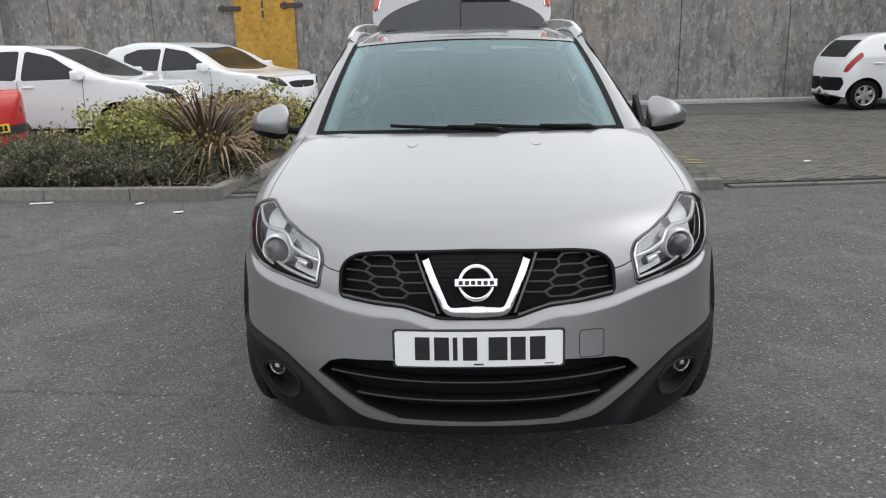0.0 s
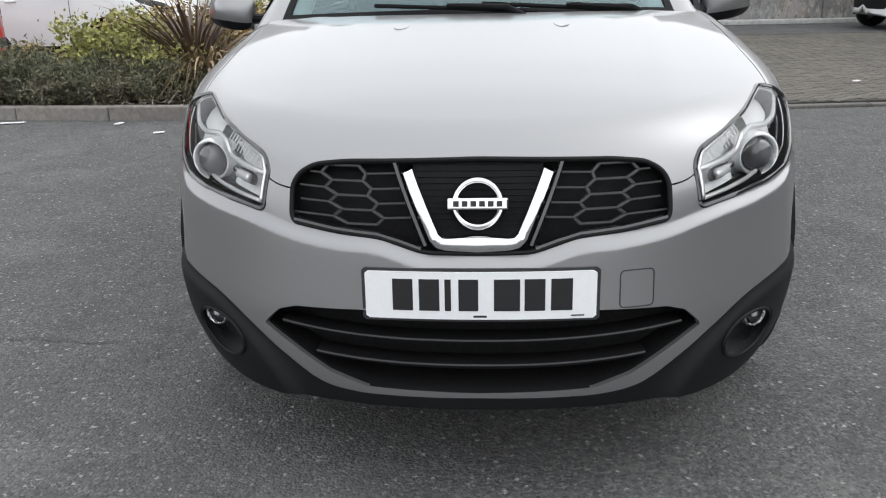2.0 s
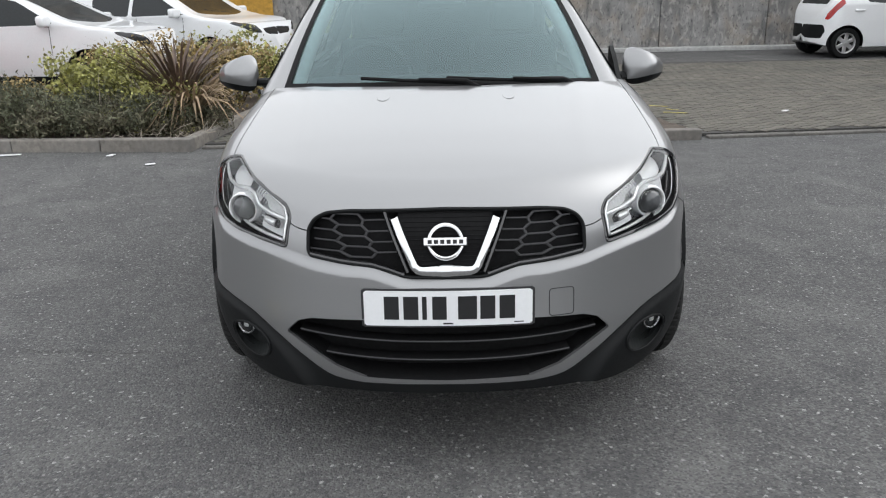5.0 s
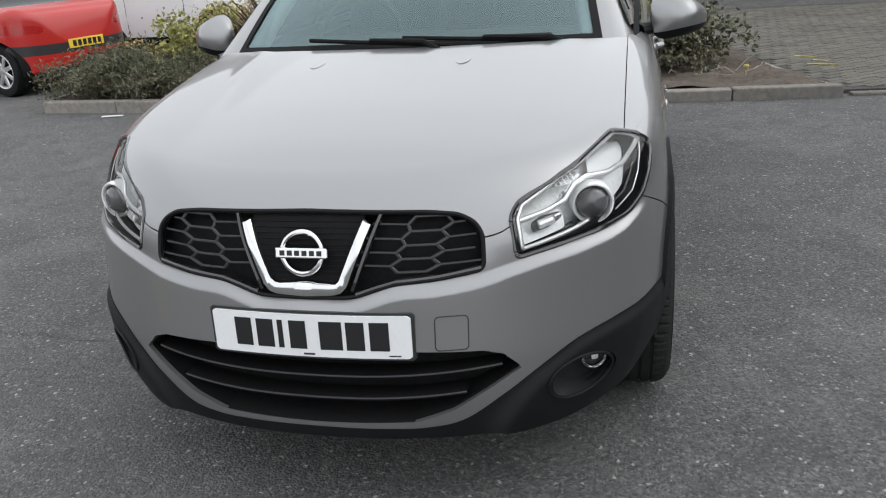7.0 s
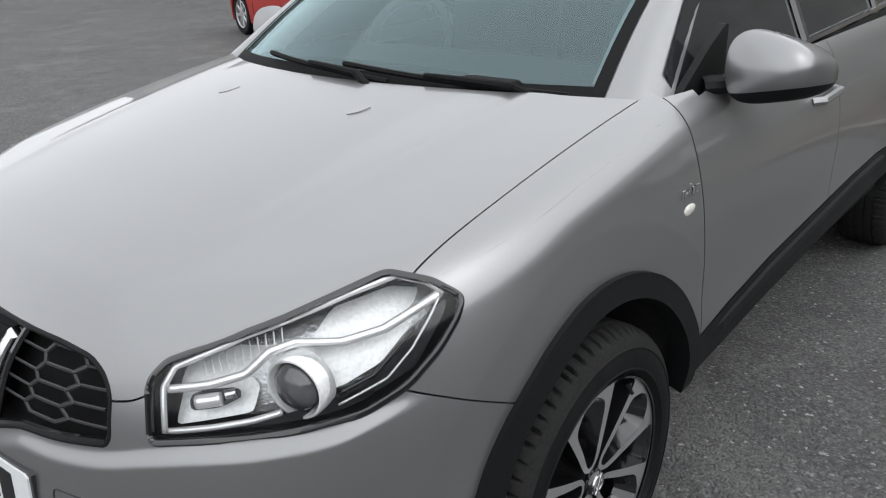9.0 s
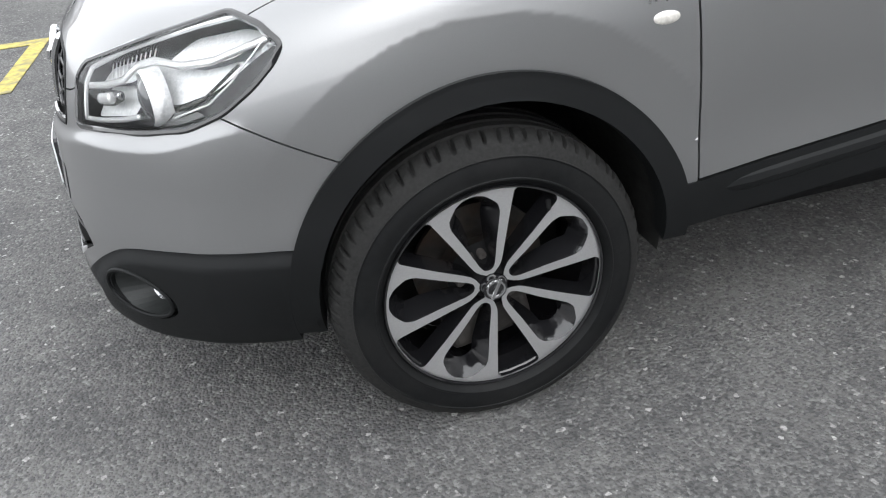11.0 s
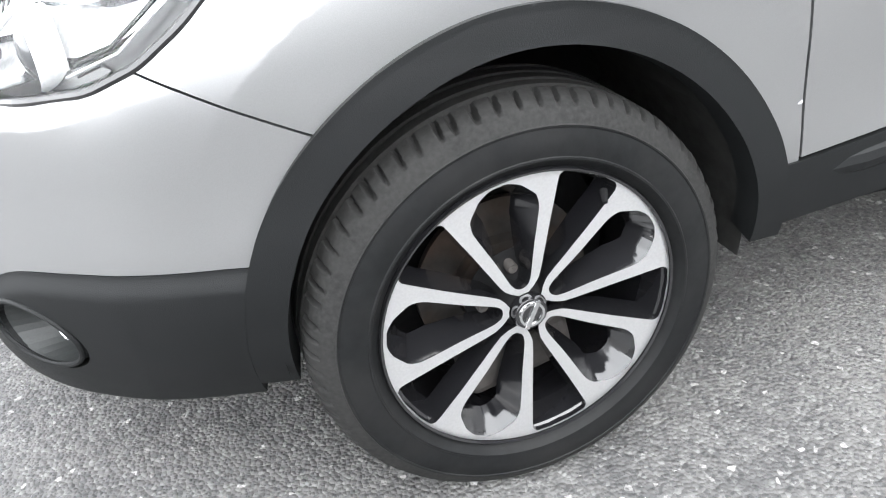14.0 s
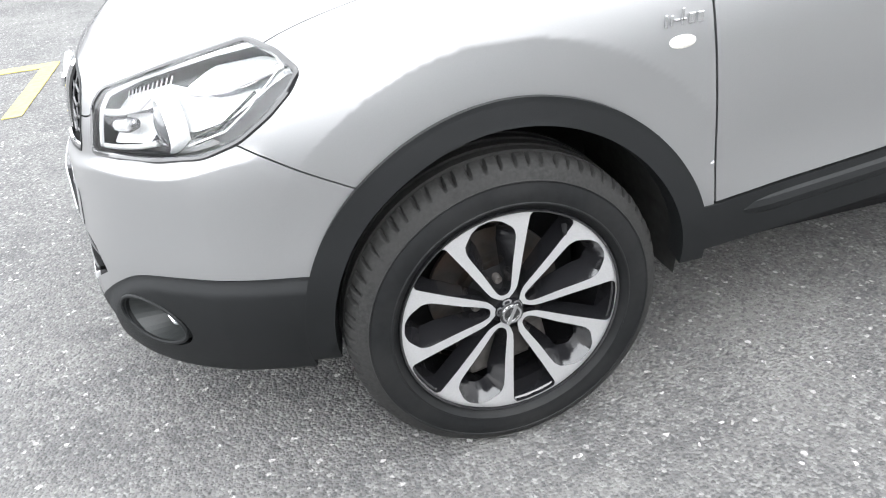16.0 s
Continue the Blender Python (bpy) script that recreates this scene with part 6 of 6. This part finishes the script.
flax((-2.98, 6.40, 0.20), 130, 0.95, 1.10, 8, BLADE, "arching purple-brown spiky flax plant", 0.42)
flax((-2.80, 6.28, 0.14), 150, 0.85, 0.86, 9, BLADE_TAN, "drooping tan dry blades of a flax plant", 1.15)


def dry_stems(at, n, spread, height, seed, label, flat=0.0):
    """Bare dead stems, upright or lying on the soil."""
    g = np.random.RandomState(seed)
    rods = []
    for _ in range(n):
        b = np.array([g.uniform(-spread[0], spread[0]), g.uniform(-spread[1], spread[1]), 0.015])
        e = b + g.normal(size=3) * [0.12, 0.12, 0.02] + [0, 0, height * g.uniform(0.6, 1.0)] if g.uniform() > flat else b + g.normal(size=3) * [0.10, 0.10, 0.0] + [0, 0, g.uniform(0.0, 0.05)]
        rods.append(tube([b, (b + e) / 2 + g.normal(size=3) * 0.02, e], [0.004, 0.0035, 0.002], 5))
    th = thing("dry_stems", label, "dead stems", at=Matrix.Translation(at))
    part("stem", merge(*rods), DRY, th)["kind"] = "stuff"


dry_stems((-3.35, 6.15, 0.08), 26, (0.45, 0.12), 0.62, 3, "bare tan stems standing among the shrubs")
dry_stems((-2.95, 5.72, 0.09), 60, (0.42, 0.22), 0.15, 4, "broken grey twigs lying on the soil", 0.8)
dry_stems((1.55, 6.30, 0.09), 16, (0.45, 0.18), 0.10, 5, "broken grey twigs lying on the soil", 0.85)
o = part("flower", merge(tube([(0, 0, 0), (0.01, 0, 0.08)], 0.004, 5), lathe([(0.002, 0.075), (0.030, 0.085), (0.022, 0.10), (0.001, 0.10)], 10, "z")), YELLOW, at=Matrix.Translation((1.78, 6.15, 0.09)))
tagged(o, "single yellow flower in the soil", "flower")

# unseen plain wall, added to cut sky light and reflections on the car's side
o = part("wall_side", box(0.4, 34, 3.4, (11.0, 0.5, 1.7)), material("grey_cladding", (0.10, 0.10, 0.105), 0.6, grain=0.15, scale=6, stain=0.3))
tagged(o, "plain grey wall, added out of view to shade the yard side", "wall", kind="structure")

# ---- the other parked cars ----
def parked_car(name, label, at, L, H, W, paint, roofline, belt, side_glass, screen, rear, wheels_y, wheel_r, lamps=(), clad=0.0, group="parked cars", hatch=None, spokes=5):
    """A closed car body lofted from its side outline, with glass, lamps, mirrors and wheels. It points along -y, its nose at y = 0."""
    th = thing(name, label, "car", group, at=at)
    top = spline(*zip(*roofline))
    low = lambda y: 0.20 + 0.06 * np.clip((0.35 - y) / 0.35, 0, 1) + 0.10 * np.clip((y - L + 0.35) / 0.35, 0, 1)

    def half(y, z):
        e = np.clip(np.maximum((0.75 - y) / 0.75, (y - L + 0.55) / 0.55), 0, 1)
        plan = (1 - e ** 2.6) ** (1 / 2.6)
        tumble = np.clip((z - belt) / (H - belt), 0, 1)
        lower = np.clip((0.45 - z) / 0.35, 0, 1)
        return W / 2 * plan * (1 - 0.045 * lower ** 2) * (1 - 0.02 * np.clip((z - 0.7) / 0.3, 0, 1)) - 0.20 * tumble ** 1.15

    def f(x, y, z):
        a, b = np.abs(x) - half(y, z), z - top(y)
        k = 0.065
        h = np.clip(k - np.abs(a - b), 0, None) / k
        return np.maximum(np.maximum(a, b) + h * h * k / 4, low(y) - z)

    ys = np.concatenate([np.linspace(0.004, 0.16, 8), np.linspace(0.19, L - 0.19, 120), np.linspace(L - 0.16, L - 0.004, 8)])
    an = np.radians(np.linspace(-75, 255, 113))
    Y, A = np.repeat(ys, len(an)), np.tile(an, len(ys))
    zc = 0.45 + 0 * Y
    lo, hi = np.zeros(len(Y)), np.full(len(Y), 2.0)
    for _ in range(22):
        mid = (lo + hi) / 2
        s = f(mid * np.cos(A), Y, zc + mid * np.sin(A)) < 0
        lo, hi = np.where(s, mid, lo), np.where(s, hi, mid)
    p = np.stack([lo * np.cos(A), Y, zc + lo * np.sin(A)], 1)
    e = 2e-3
    n = np.stack([f(*(p + e * np.eye(3)[k]).T) - f(*(p - e * np.eye(3)[k]).T) for k in range(3)], -1)
    n /= np.linalg.norm(n, axis=1)[:, None] + 1e-9
    i = np.arange(len(p)).reshape(len(ys), len(an))
    a, b, c, d = i[:-1, :-1].ravel(), i[:-1, 1:].ravel(), i[1:, 1:].ravel(), i[1:, :-1].ravel()
    # nose and tail are closed by a fan round their middle
    k0, j = len(p), np.arange(len(an) - 1)
    fans = [np.stack([np.full(len(j), k0 + e_), i[row, j], i[row, j + 1]], 1)[:, ::1 if e_ else -1] for e_, row in ((0, 0), (1, -1))]
    p, n = np.concatenate([p, [[0, ys[0], 0.45], [0, ys[-1], 0.45]]]), np.concatenate([n, [[0, -1.0, 0], [0, 1.0, 0]]])
    m = (p, np.concatenate([np.stack([a, b, c], 1), np.stack([a, c, d], 1)] + fans), n)
    arch = lambda q: np.min([np.hypot(q[:, 1] - wy, q[:, 2] - wheel_r) for wy in wheels_y], 0) - wheel_r * 1.17
    glass_in = lambda q: np.where(np.abs(q[:, 0]) > 0.45, np.max([inside(g, q[:, 1], q[:, 2]) for g in side_glass], 0), -1.0)
    screen_in = lambda q: np.minimum(np.minimum(q[:, 1] - screen[0] - 0.25 * (np.abs(q[:, 0]) / 0.7) ** 2, screen[1] + 0.12 * (np.abs(q[:, 0]) / 0.7) ** 2 - q[:, 1]), np.minimum(0.585 + 0.05 * (screen[1] - q[:, 1]) - np.abs(q[:, 0]), q[:, 2] - belt + 0.06))
    rear_in = lambda q: np.minimum(np.minimum(q[:, 1] - rear[0], q[:, 2] - rear[1]), np.minimum(0.35 * W - np.abs(q[:, 0]), rear[2] - q[:, 2]))
    open_ = [lambda q: -glass_in(q), lambda q: -screen_in(q), lambda q: -rear_in(q)]
    lamp_f = [(lambda q, o=o, ax_=ax_, lo_=lo_, hi_=hi_: np.where((q[:, 1] > lo_) & (q[:, 1] < hi_), inside(o, np.abs(q[:, 0]) if ax_ == "x" else q[:, 1], q[:, 2]), -1.0)) for o, ax_, lo_, hi_, _, _ in lamps]
    body = clip(m, arch, *open_, *[(lambda q, g=g: -g(q)) for g in lamp_f], lambda q: q[:, 2] - clad)
    part("body", hem(body, 0.02), paint, th)
    if clad:
        part("lower_cladding", hem(clip(m, arch, *[(lambda q, g=g: -g(q)) for g in lamp_f], lambda q: clad - q[:, 2]), 0.02), PLASTIC, th)
    for g in side_glass:
        for s in (1, -1):
            part("side_window", clip((m[0] - m[2] * 0.006, m[1], m[2]), lambda q: s * q[:, 0], lambda q: np.where(np.abs(q[:, 0]) > 0.42, inside(g, q[:, 1], q[:, 2]), -1.0)), TINTED, th)
    part("windscreen", clip((m[0] - m[2] * 0.005, m[1], m[2]), screen_in), TINTED, th)
    part("rear_window", clip((m[0] - m[2] * 0.005, m[1], m[2]), rear_in), TINTED, th)
    for (o, ax_, lo_, hi_, nm, mat), g in zip(lamps, lamp_f):
        for s in (1, -1):
            part(nm, clip(m, lambda q: s * q[:, 0], g), mat, th)
    for s in (1, -1):
        for wy in wheels_y:
            pos = Matrix.Translation((s * (W / 2 - 0.115), wy, wheel_r)) @ Matrix.Rotation(0 if s > 0 else math.pi, 4, "Z") @ Matrix.Rotation(wy, 4, "X")
            plain_wheel(th, pos, wheel_r, spokes)
            v, fc = lathe([(wheel_r * 1.165, 0.35), (wheel_r * 1.165, W / 2 - 0.03)], 28, "x", 200, -10)
            part("wheel_arch_liner", (v * [s, 1, 1] + [0, wy, wheel_r], fc), MATT_BLACK, th)
        my = screen[0] + 0.46
        mz = belt + 0.07
        hm = box(0.23, 0.13, 0.16, (s * (W / 2 + 0.06), my, mz), 0.045, seg=4)
        mirror = smooth(part("door_mirror", hm, paint, th))
        for k, hy in enumerate(((wheels_y[0] + wheels_y[1]) / 2 + 0.12, (wheels_y[0] + wheels_y[1]) / 2 + 1.0)):
            if hy < wheels_y[1] - 0.1:
                part("door_handle", box(0.035, 0.19, 0.035, (s * (half(np.array([hy]), np.array([belt - 0.10]))[0] + 0.008), hy, belt - 0.10), 0.014, seg=3), paint, th)
        for hy in ((wheels_y[0] + 0.55), (wheels_y[0] + wheels_y[1]) / 2 + 0.30):
            zz = np.linspace(0.34, belt - 0.01, 9)
            line_ = np.stack([s * (half(np.full(9, hy), zz) + 0.0005), np.full(9, hy), zz], 1)
            part("door_gap", tube(line_, 0.005, 4), MATT_BLACK, th)
    part("underbody", box(W * 0.72, L * 0.86, 0.16, (0, L / 2, 0.30), 0.04), MATT_BLACK, th)
    part("cabin_dark", box(W * 0.70, L * 0.45, belt - 0.45, (0, L * 0.55, 0.45 + (belt - 0.45) / 2), 0.05), CABIN, th)
    if hatch:
        part("number_plate", box(0.52, 0.02, 0.11, (0, L + 0.006, hatch), 0.004, seg=1), PLATE_YELLOW, th)
        for kx in range(6):
            part("plate_bar", box(0.05, 0.004, 0.07, (-0.19 + kx * 0.075, L + 0.018, hatch)), INK, th)
    return th


def plain_wheel(parent, at, r, spokes):
    w = new("wheel")
    w.parent = parent
    w.matrix_local = at
    h, q = 0.10, r * 0.66
    smooth(part("tyre", lathe([(q - 0.01, -h), (q + 0.03, -h - 0.005), (r - 0.02, -h), (r, -h + 0.03), (r, h - 0.03), (r - 0.02, h), (q + 0.03, h + 0.006), (q, h - 0.005)], 40), RUBBER, w), 40)
    smooth(part("rim_edge", lathe([(q + 0.004, h - 0.004), (q, h + 0.002), (q - 0.014, h - 0.004), (q - 0.02, h - 0.05)], 40), SATIN, w), 40)
    part("back_plate", lathe([(q - 0.005, h - 0.06), (0.01, h - 0.06)], 32), GLOSS_BLACK, w)
    for k in range(spokes):
        b = 2 * math.pi * k / spokes
        part("spoke", box(0.02, 0.055 if spokes > 6 else 0.075, q - 0.02, (h - 0.018, 0, (q - 0.02) / 2), 0.010, seg=1), SATIN, w, at=Matrix.Rotation(b, 4, "X"))
    smooth(part("hub_cap", lathe([(0.05, h - 0.03), (0.045, h - 0.004), (0.001, h)], 20), SATIN, w), 40)
    return w


def facing(x, y, degrees):
    """The pose of a car whose nose stands at (x, y); 0 degrees points along -y, 90 along +x."""
    return Matrix.Translation((x, y, 0)) @ Matrix.Rotation(radians(degrees), 4, "Z")


R = lambda o, r=0.03: rounded(o, r)
# white hatchback beside the bed
parked_car("car", "white five-door hatchback parked behind the planted bed", facing(-4.50, 10.55, 86), 4.30, 1.60, 1.79, WHITE,
           ((0, 0.64), (0.06, 0.80), (0.35, 0.95), (1.0, 1.08), (1.25, 1.15), (1.75, 1.38), (2.2, 1.55), (2.7, 1.60), (3.4, 1.57), (3.85, 1.45), (4.14, 1.12), (4.30, 0.62)), 1.06,
           [R([(1.34, 1.08), (1.95, 1.42), (2.40, 1.51), (2.44, 1.06)]), R([(2.52, 1.06), (2.49, 1.51), (3.1, 1.50), (3.60, 1.36), (3.70, 1.12)])],
           (1.00, 2.12), (3.66, 1.14, 1.46), (0.88, 3.53), 0.335,
           [(R([(0.40, 0.72), (0.62, 0.74), (0.86, 0.93), (0.82, 0.98), (0.55, 0.87)], 0.02), "x", -1, 0.66, "headlight", LAMP_DARK),
            (R([(0.46, 0.92), (0.50, 1.08), (0.70, 1.06), (0.78, 0.90)], 0.02), "x", 3.7, 9, "tail_light", RED_LENS),
            (R([(0.0, 0.30), (0.30, 0.30), (0.42, 0.42), (0.36, 0.52), (0.0, 0.52)], 0.02), "x", -1, 0.3, "grille", GLOSS_BLACK)], 0.33, hatch=0.78)
# white sport-utility car further back
parked_car("car", "white sport-utility car parked before the wall", facing(-3.15, 12.6, 68), 4.44, 1.62, 1.85, WHITE,
           ((0, 0.66), (0.06, 0.82), (0.35, 0.97), (1.05, 1.08), (1.3, 1.14), (1.85, 1.42), (2.3, 1.56), (2.9, 1.62), (3.7, 1.58), (4.1, 1.44), (4.32, 1.10), (4.44, 0.62)), 1.08,
           [R([(1.40, 1.12), (2.05, 1.44), (2.6, 1.52), (2.62, 1.09)]), R([(2.70, 1.09), (2.68, 1.50), (3.25, 1.50), (3.62, 1.40), (3.55, 1.12)])],
           (1.08, 2.1), (3.92, 1.16, 1.46), (0.88, 3.52), 0.345,
           [(R([(0.44, 0.78), (0.64, 0.80), (0.88, 0.96), (0.84, 1.00), (0.56, 0.92)], 0.02), "x", -1, 0.66, "headlight", LAMP_DARK),
            (R([(0.46, 0.98), (0.50, 1.12), (0.74, 1.10), (0.80, 0.96)], 0.02), "x", 3.9, 9, "tail_light", RED_LENS),
            (R([(0.0, 0.74), (0.36, 0.76), (0.42, 0.86), (0.0, 0.88)], 0.02), "x", -1, 0.3, "grille", GLOSS_BLACK)], 0.36, hatch=0.85)
# small white city car by the wall
parked_car("car", "small white city hatchback parked by the wall", facing(10.68, 14.45, 92), 3.60, 1.48, 1.60, WHITE,
           ((0, 0.60), (0.06, 0.76), (0.30, 0.90), (0.75, 1.02), (1.0, 1.10), (1.45, 1.34), (1.85, 1.46), (2.3, 1.48), (2.8, 1.45), (3.02, 1.40), (3.10, 1.35), (3.42, 1.00), (3.52, 0.84), (3.60, 0.54)), 1.0,
           [R([(1.30, 1.02), (1.70, 1.32), (2.05, 1.40), (2.08, 1.0)]), R([(2.14, 1.0), (2.12, 1.40), (2.55, 1.37), (2.78, 1.22), (2.70, 1.05)])],
           (0.82, 1.72), (3.00, 1.02, 1.345), (0.68, 3.06), 0.29,
           [(R([(0.44, 0.70), (0.66, 0.72), (0.76, 0.90), (0.60, 0.88)], 0.02), "x", -1, 0.6, "headlight", LAMP_DARK),
            (R([(3.13, 1.05), (3.19, 1.12), (3.30, 1.03), (3.42, 0.87), (3.46, 0.74), (3.40, 0.73), (3.29, 0.90)], 0.02), "y", 2.9, 9, "tail_light", RED_LENS),
            (R([(0.0, 0.38), (0.60, 0.38), (0.66, 0.52), (0.62, 0.64), (0.0, 0.64)], 0.03), "x", 3.2, 9, "bumper_insert", PLASTIC)], 0.0, spokes=6)
# red coupe-cabriolet at the other side of the bed
parked_car("car", "bright red saloon with silver alloy wheels", facing(-9.83, 8.27, -104), 3.97, 1.42, 1.77, RED,
           ((0, 0.60), (0.06, 0.74), (0.35, 0.84), (1.05, 0.95), (1.3, 1.0), (1.85, 1.26), (2.3, 1.38), (2.6, 1.37), (2.9, 1.22), (3.2, 1.04), (3.50, 0.99), (3.82, 0.97), (3.91, 0.85), (3.97, 0.55)), 0.93,
           [R([(1.68, 0.95), (2.15, 1.26), (2.55, 1.33), (2.60, 0.95)]), R([(2.67, 0.95), (2.66, 1.27), (2.80, 1.20), (3.02, 1.00)])],
           (1.10, 2.12), (2.72, 1.03, 1.30), (0.90, 3.43), 0.315,
           [(R([(0.44, 0.66), (0.64, 0.68), (0.86, 0.82), (0.80, 0.86), (0.55, 0.80)], 0.02), "x", -1, 0.62, "headlight", LAMP_DARK),
            (R([(3.56, 0.74), (3.56, 0.84), (3.78, 0.84), (3.91, 0.81), (3.91, 0.72)], 0.02), "y", 3.5, 3.95, "tail_light", RED_LENS),
            (R([(3.60, 0.48), (3.60, 0.60), (4.05, 0.58), (4.05, 0.46)], 0.015), "y", 3.5, 4.10, "bumper_strip", GREY_TRIM)], 0.0, hatch=0.56, spokes=8)
# dark car ahead of the silver one, only its shaded end showing
parked_car("car", "black hatchback parked across the tarmac", facing(-6.6, -1.55, 100), 4.2, 1.46, 1.76, GLOSS_BLACK,
           ((0, 0.60), (0.06, 0.74), (0.35, 0.86), (1.0, 0.98), (1.25, 1.05), (1.75, 1.30), (2.2, 1.43), (2.7, 1.46), (3.4, 1.42), (3.85, 1.28), (4.08, 1.02), (4.20, 0.58)), 0.97,
           [R([(1.58, 0.99), (2.05, 1.30), (2.45, 1.38), (2.48, 0.98)]), R([(2.55, 0.98), (2.53, 1.38), (3.1, 1.36), (3.5, 1.20), (3.55, 1.02)])],
           (1.02, 2.02), (3.6, 1.06, 1.34), (0.86, 3.45), 0.31, [], 0.0)
